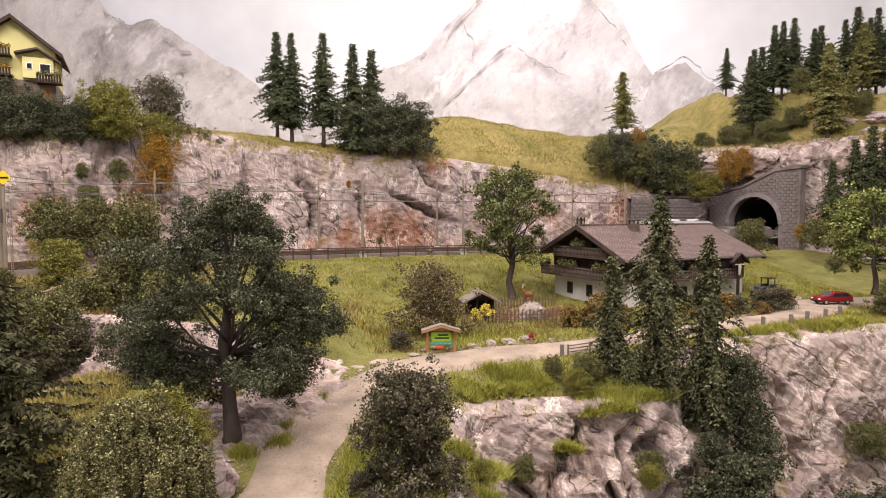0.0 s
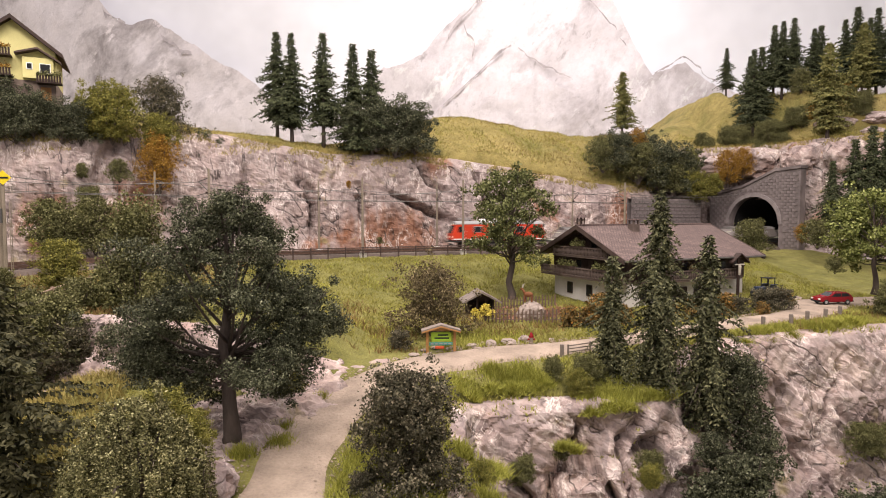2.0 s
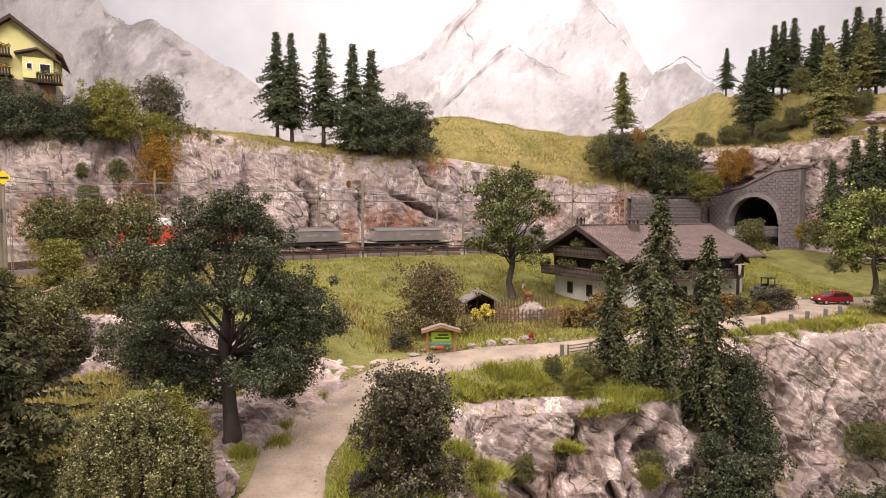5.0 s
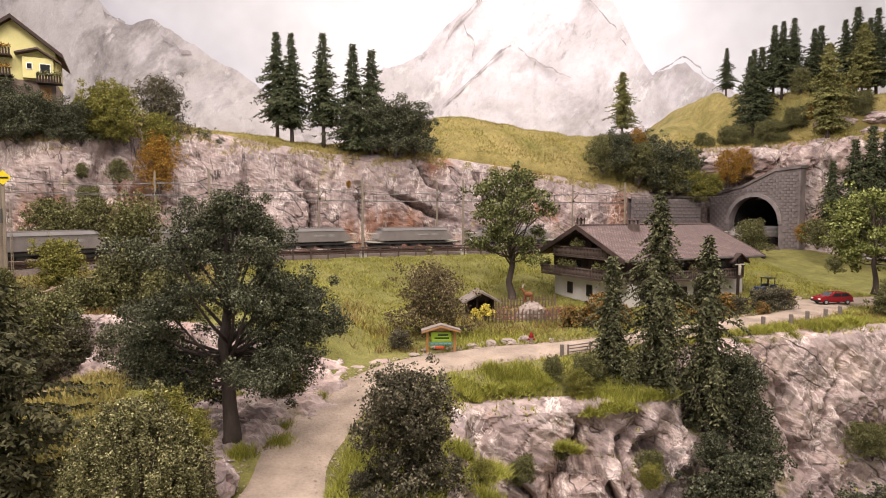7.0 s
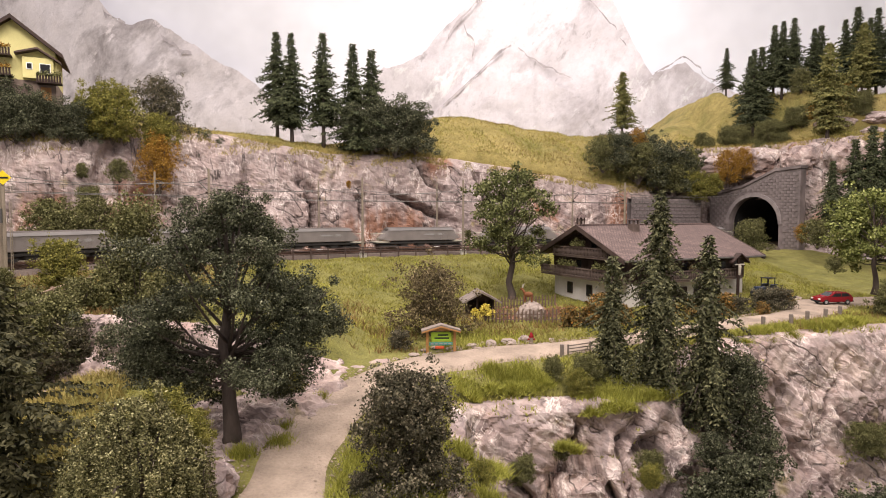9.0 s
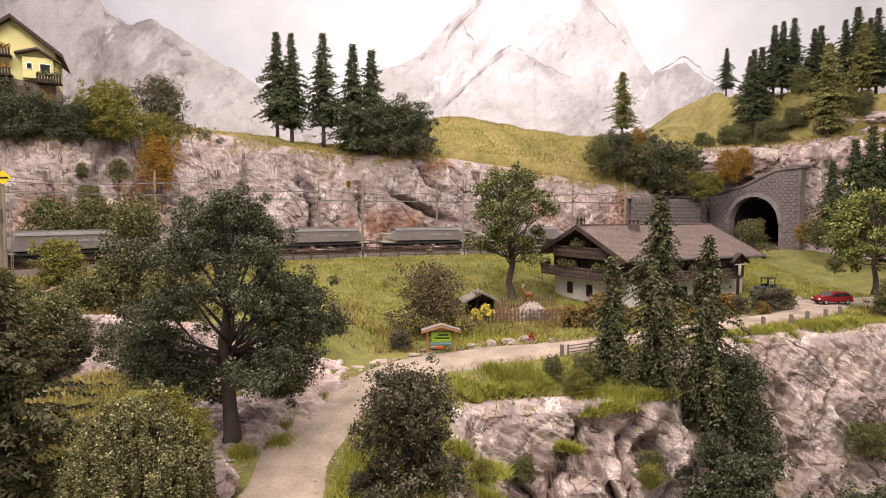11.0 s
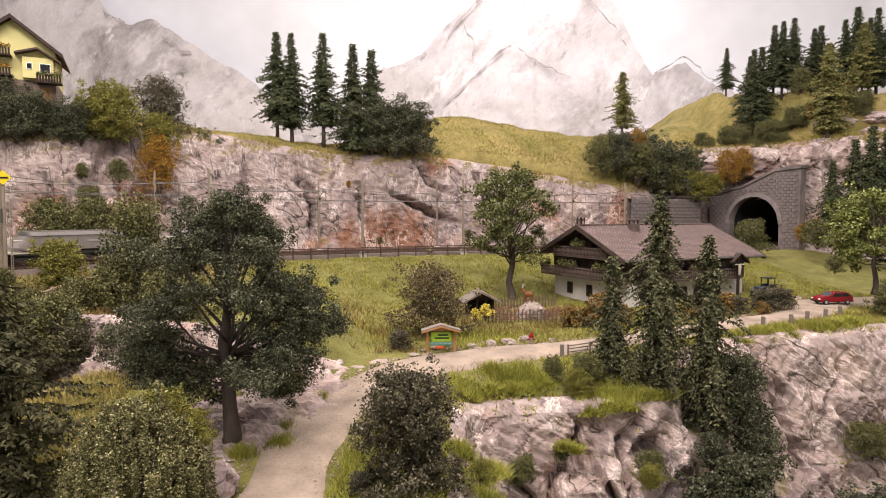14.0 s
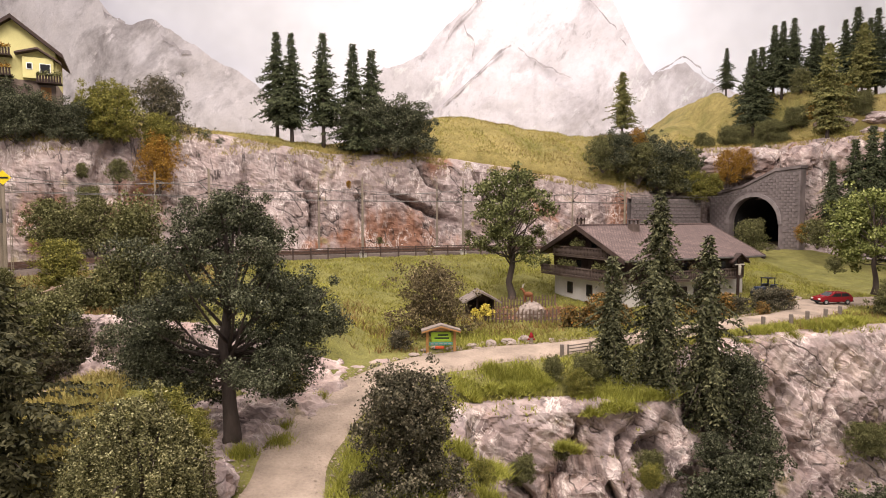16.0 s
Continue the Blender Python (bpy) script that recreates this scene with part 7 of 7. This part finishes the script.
def bogie(parent, x, base, r):
    bm = bmesh.new()
    for y in (-1.02, 1.02):
        box(bm, x - base / 2 - 0.55, x + base / 2 + 0.55, y - 0.08, y + 0.08, 0.42, 0.78, 0.04)
        for dx in (-base / 2, base / 2):
            box(bm, x + dx - 0.22, x + dx + 0.22, y - 0.16, y + 0.16, 0.3, 0.72, 0.04)
    box(bm, x - 0.35, x + 0.35, -1.0, 1.0, 0.45, 0.9)
    bg_ = part("bogie", bm, M_UNDER, parent)
    for dx in (-base / 2, base / 2):
        bm = bmesh.new()
        for y in (-0.75, 0.75):
            cyl(bm, (0, y - 0.07, 0), (0, y + 0.07, 0), r, n=18)
        cyl(bm, (0, -0.75, 0), (0, 0.75, 0), 0.09, n=8)
        ws = part("wheelset", bm, M_RAIL, bg_, at=mp(x + dx, 0, r))
        ws["axle_x"], ws["radius"] = float(x + dx), float(r)


def buffers(parent, x, d):
    bm = bmesh.new()
    for y in (-0.87, 0.87):
        cyl(bm, (x, y, 1.05), (x + d * 0.45, y, 1.05), 0.09, n=8)
        cyl(bm, (x + d * 0.45, y, 1.05), (x + d * 0.52, y, 1.05), 0.24, n=12)
    part("buffers", bm, M_UNDER, parent)


def loco():
    """Four-axle electric locomotive, 15.4 m over buffers; x forward, origin on the rail under its middle."""
    th = thing("locomotive", mp(0, 0, 0), "bright red electric locomotive with grey roof and white stripe", "locomotive")
    hl = 7.15
    bm = bmesh.new()
    prism(bm, [(-hl, 1.25), (hl, 1.25), (hl, 2.2), (hl - 0.62, 3.62), (-hl + 0.62, 3.62), (-hl, 2.2)], "y", -1.47, 1.47)
    bmesh.ops.bevel(bm, geom=[e for e in bm.edges], offset=0.1, segments=2, affect="EDGES")
    body = part("body", bm, M_RED, th, smooth=False)
    bm = bmesh.new()
    prism(bm, [(-1.45, 3.55), (1.45, 3.55), (1.25, 3.84), (0.6, 4.05), (-0.6, 4.05), (-1.25, 3.84)], "x", -hl + 0.5, hl - 0.5)
    bmesh.ops.bevel(bm, geom=[e for e in bm.edges], offset=0.05, segments=1, affect="EDGES")
    roof = part("roof", bm, M_LGREY, th, "light grey roof with silver hatches")
    for x0, x1 in ((-4.6, -3.2), (-1.0, 0.6), (1.6, 3.0)):
        bm = bmesh.new()
        box(bm, x0, x1, -0.55, 0.55, 4.03, 4.34, 0.06)
        part("hatch", bm, M_WHITE, roof)
    for y in (-1.475, 1.475):
        bm = bmesh.new()
        box(bm, -hl + 0.08, hl - 0.08, y - 0.012, y + 0.012, 1.36, 1.50)
        part("stripe", bm, M_WHITE, body, "white stripe along the side")
        for x in (-3.2, 0.1, 3.3):
            bm = bmesh.new()
            box(bm, x - 0.66, x + 0.66, y - 0.015, y + 0.015, 2.38, 3.28, 0.01)
            w = part("side_window", bm, M_LGREY, body)
            bm = bmesh.new()
            box(bm, x - 0.58, x + 0.58, y - 0.025, y + 0.025, 2.46, 3.20)
            part("pane", bm, M_GLASS, w)
        for x in (-5.9, 5.9):
            bm = bmesh.new()
            box(bm, x - 0.36, x + 0.36, y - 0.02, y + 0.02, 2.4, 3.25)
            part("cab_window", bm, M_GLASS, body)
            bm = bmesh.new()
            cyl(bm, (x * 0.88, y * 1.03, 1.5), (x * 0.88, y * 1.03, 2.9), 0.025, n=5)
            part("grab_rail", bm, M_WHITE, body)
        bm = bmesh.new()
        for k in range(9):
            box(bm, -1.6 + k * 0.36, -1.6 + k * 0.36 + 0.24, y - 0.012, y + 0.012, 1.82, 1.93)
        part("lettering", bm, M_LGREY, body)
    for d in (-1, 1):
        bm = bmesh.new()
        vs = [(d * (hl - 0.03), -1.2, 2.28), (d * (hl - 0.03), 1.2, 2.28), (d * (hl - 0.50), 1.15, 3.36), (d * (hl - 0.50), -1.15, 3.36)]
        q = [bm.verts.new(v) for v in vs]
        f = bm.faces.new(q)
        ext = bmesh.ops.extrude_face_region(bm, geom=[f])
        bmesh.ops.translate(bm, vec=(d * 0.06, 0, 0.02), verts=[v for v in ext["geom"] if isinstance(v, bmesh.types.BMVert)])
        part("windscreen", bm, M_GLASS, body)
        for y in (-1.0, 1.0):
            bm = bmesh.new()
            cyl(bm, (d * (hl - 0.02), y, 1.72), (d * (hl + 0.06), y, 1.72), 0.16, n=12)
            part("headlamp", bm, M_LAMP, body)
        bm = bmesh.new()
        cyl(bm, (d * (hl - 0.57), 0, 3.6), (d * (hl - 0.46), 0, 3.6), 0.13, n=12)
        part("top_lamp", bm, M_LAMP, body)
        buffers(th, d * hl, d)
        bm = bmesh.new()
        prism(bm, [(-1.2, 0.3), (1.2, 0.3), (1.35, 0.75), (-1.35, 0.75)], "x", d * (hl - 0.25), d * (hl - 0.15))
        part("plough", bm, M_UNDER, th)
        bogie(th, d * 3.9, 2.8, 0.62)
    bm = bmesh.new()
    box(bm, -hl + 0.05, hl - 0.05, -1.4, 1.4, 0.95, 1.27, 0.04)
    part("frame", bm, M_UNDER, th)
    bm = bmesh.new()
    box(bm, -1.9, 1.9, -1.25, 1.25, 0.4, 1.0, 0.08)
    part("transformer_box", bm, M_UNDER, th)
    for d, up in ((1, False), (-1, True)):
        x = d * 5.0
        bm = bmesh.new()
        box(bm, x - 1.0, x + 1.0, -0.6, -0.5, 4.16, 4.24)
        box(bm, x - 1.0, x + 1.0, 0.5, 0.6, 4.16, 4.24)
        box(bm, x - 0.06, x + 0.06, -0.6, 0.6, 4.15, 4.23)
        pg = part("pantograph", bm, M_LGREY, roof, "raised pantograph" if up else "folded pantograph")
        for y in (-0.55, 0.55):
            for e in (-0.8, 0.8):
                bm = bmesh.new()
                cyl(bm, (x + e, y, 3.8), (x + e, y, 4.2), 0.09, n=8)
                part("insulator", bm, M_WOOD, roof)
        hi = 6.82 if up else 4.6
        arms = [((x + 0.9, 0, 4.22), (x - 1.3, 0, 5.45), 0.06)] if up else []
        for y in (-0.4, 0.4):
            arms.append(((x - 1.3, y * 0.4, 5.45), (x + 0.5, y, hi), 0.04) if up else ((x - 0.95, y, 4.3), (x + 0.95, y * 0.6, 4.45), 0.05))
        for a, b, r in arms:
            bm = bmesh.new()
            cyl(bm, a, b, r, n=6)
            part("pantograph_arm", bm, M_LGREY, roof)
        for e in ((0.5,) if up else (-0.95, -0.75)):
            bm = bmesh.new()
            cyl(bm, (x + e, -0.95, hi - 0.1 * (not up)), (x + e, 0.95, hi - 0.1 * (not up)), 0.05, n=6)
            part("contact_strip", bm, M_LGREY, roof)
    return th


def hopper():
    """Four-axle hopper wagon, 14.4 m over buffers."""
    th = thing("hopper_wagon", mp(0, 0, 0), "grey covered hopper wagon with sloping ends and open platforms", "wagon", "freight train wagons")
    hl = 6.6
    bm = bmesh.new()
    prism(bm, [(-4.9, 1.35), (5.3, 1.35), (5.75, 1.65), (4.75, 2.8), (-4.75, 2.8), (-6.0, 1.65)], "y", -1.42, 1.42)
    bmesh.ops.bevel(bm, geom=[e for e in bm.edges], offset=0.05, segments=1, affect="EDGES")
    body = part("hopper_body", bm, M_WAGON, th)
    bm = bmesh.new()
    prism(bm, [(-1.5, 2.77), (1.5, 2.77), (1.1, 3.02), (0.35, 3.16), (-0.35, 3.16), (-1.1, 3.02)], "x", -4.85, 4.85)
    roof = part("roof", bm, M_WROOF, th, "grey ridged wagon roof with a walkway")
    for y in (-0.7, 0.7):
        bm = bmesh.new()
        box(bm, -4.5, 4.7, y - 0.06, y + 0.06, 3.02, 3.2)
        part("roof_rail", bm, M_WAGON, roof)
    for y in (-1.44, 1.44):
        for k in range(9):
            x = -4.0 + k * 1.02
            bm = bmesh.new()
            box(bm, x - 0.05, x + 0.05, y - 0.05, y + 0.05, 1.4, 2.78)
            part("rib", bm, M_WAGON, body)
        bm = bmesh.new()
        box(bm, -3.2, -2.5, y - 0.02, y + 0.02, 2.05, 2.35)
        part("sign_plate", bm, M_LGREY, body)
        bm = bmesh.new()
        box(bm, -2.0, -0.4, y - 0.02, y + 0.02, 2.1, 2.3)
        part("lettering_bar", bm, M_LGREY, body)
    for d in (-1, 1):
        bm = bmesh.new()
        box(bm, d * hl - d * 1.7 if d > 0 else -hl, hl if d > 0 else -hl + 1.7, -1.35, 1.35, 1.12, 1.26)
        pl = part("platform", bm, M_CREAM, th, "pale end platform with handrail")
        for y in (-1.25, 1.25):
            bm = bmesh.new()
            cyl(bm, (d * (hl - 0.1), y, 1.25), (d * (hl - 0.1), y, 2.35), 0.05, n=6)
            cyl(bm, (d * (hl - 0.1), y, 2.35), (d * (hl - 1.0), y, 2.35), 0.05, n=6)
            part("handrail", bm, M_CREAM, pl)
        for y in (-1.1, 1.1):
            bm = bmesh.new()
            cyl(bm, (d * 6.2, y, 1.25), (d * 4.9, y, 2.75), 0.07, n=6)
            part("brace", bm, M_WAGON, body)
        buffers(th, d * hl, d)
        bogie(th, d * 4.9, 1.8, 0.46)
    bm = bmesh.new()
    box(bm, -hl, hl, -0.5, 0.5, 0.85, 1.13)
    box(bm, -hl, hl, 1.15, 1.3, 0.95, 1.2)
    box(bm, -hl, hl, -1.3, -1.15, 0.95, 1.2)
    part("underframe", bm, M_UNDER, th)
    for k in (-2.4, 0, 2.4):
        bm = bmesh.new()
        prism(bm, [(k - 1.0, 1.3), (k + 1.0, 1.3), (k + 0.45, 0.5), (k - 0.45, 0.5)], "y", -1.15, 1.15)
        part("discharge_chute", bm, M_UNDER, th)
    return th


engine = loco()
wagons = [hopper()]
for i in range(8):
    wagons.append(copy_thing(wagons[0], mp(0, -0.0, 0)))
SPEED, REACH, FIRST, PITCH_W = 14.9, 7.7, 15.4 + 7.5, 15.4


def riding(s, wheelbase):
    """Pose of a vehicle whose middle is s metres along the line."""
    a, b = on_line(s + wheelbase / 2), on_line(s - wheelbase / 2)
    c = (a + b) / 2
    return mp(c[0], c[1], c[2], 0, 0, math.degrees(math.atan2(a[1] - b[1], a[0] - b[0])))


def motions():
    times = [round(k * 0.2, 3) for k in range(81)]
    for k, (ob, base) in enumerate([(engine, 7.8)] + [(w, 9.8) for w in wagons]):
        back = REACH if k == 0 else FIRST + PITCH_W * (k - 1)
        walk(ob, [(t, riding(S_REF + SPEED * (t - 2.6) - back, base)) for t in times])
        # the wheelsets roll
        for ws in [o for o in ob.children_recursive if o.name.startswith("wheelset")]:
            x, r = ws["axle_x"], ws["radius"]
            turn = math.degrees(SPEED / r)
            dt = 1 / FPS
            walk(ws, [(q * dt, mp(x, 0, r, 0, turn * q * dt % 360, 0)) for q in range(int(16 * FPS) + 1)])


motions()
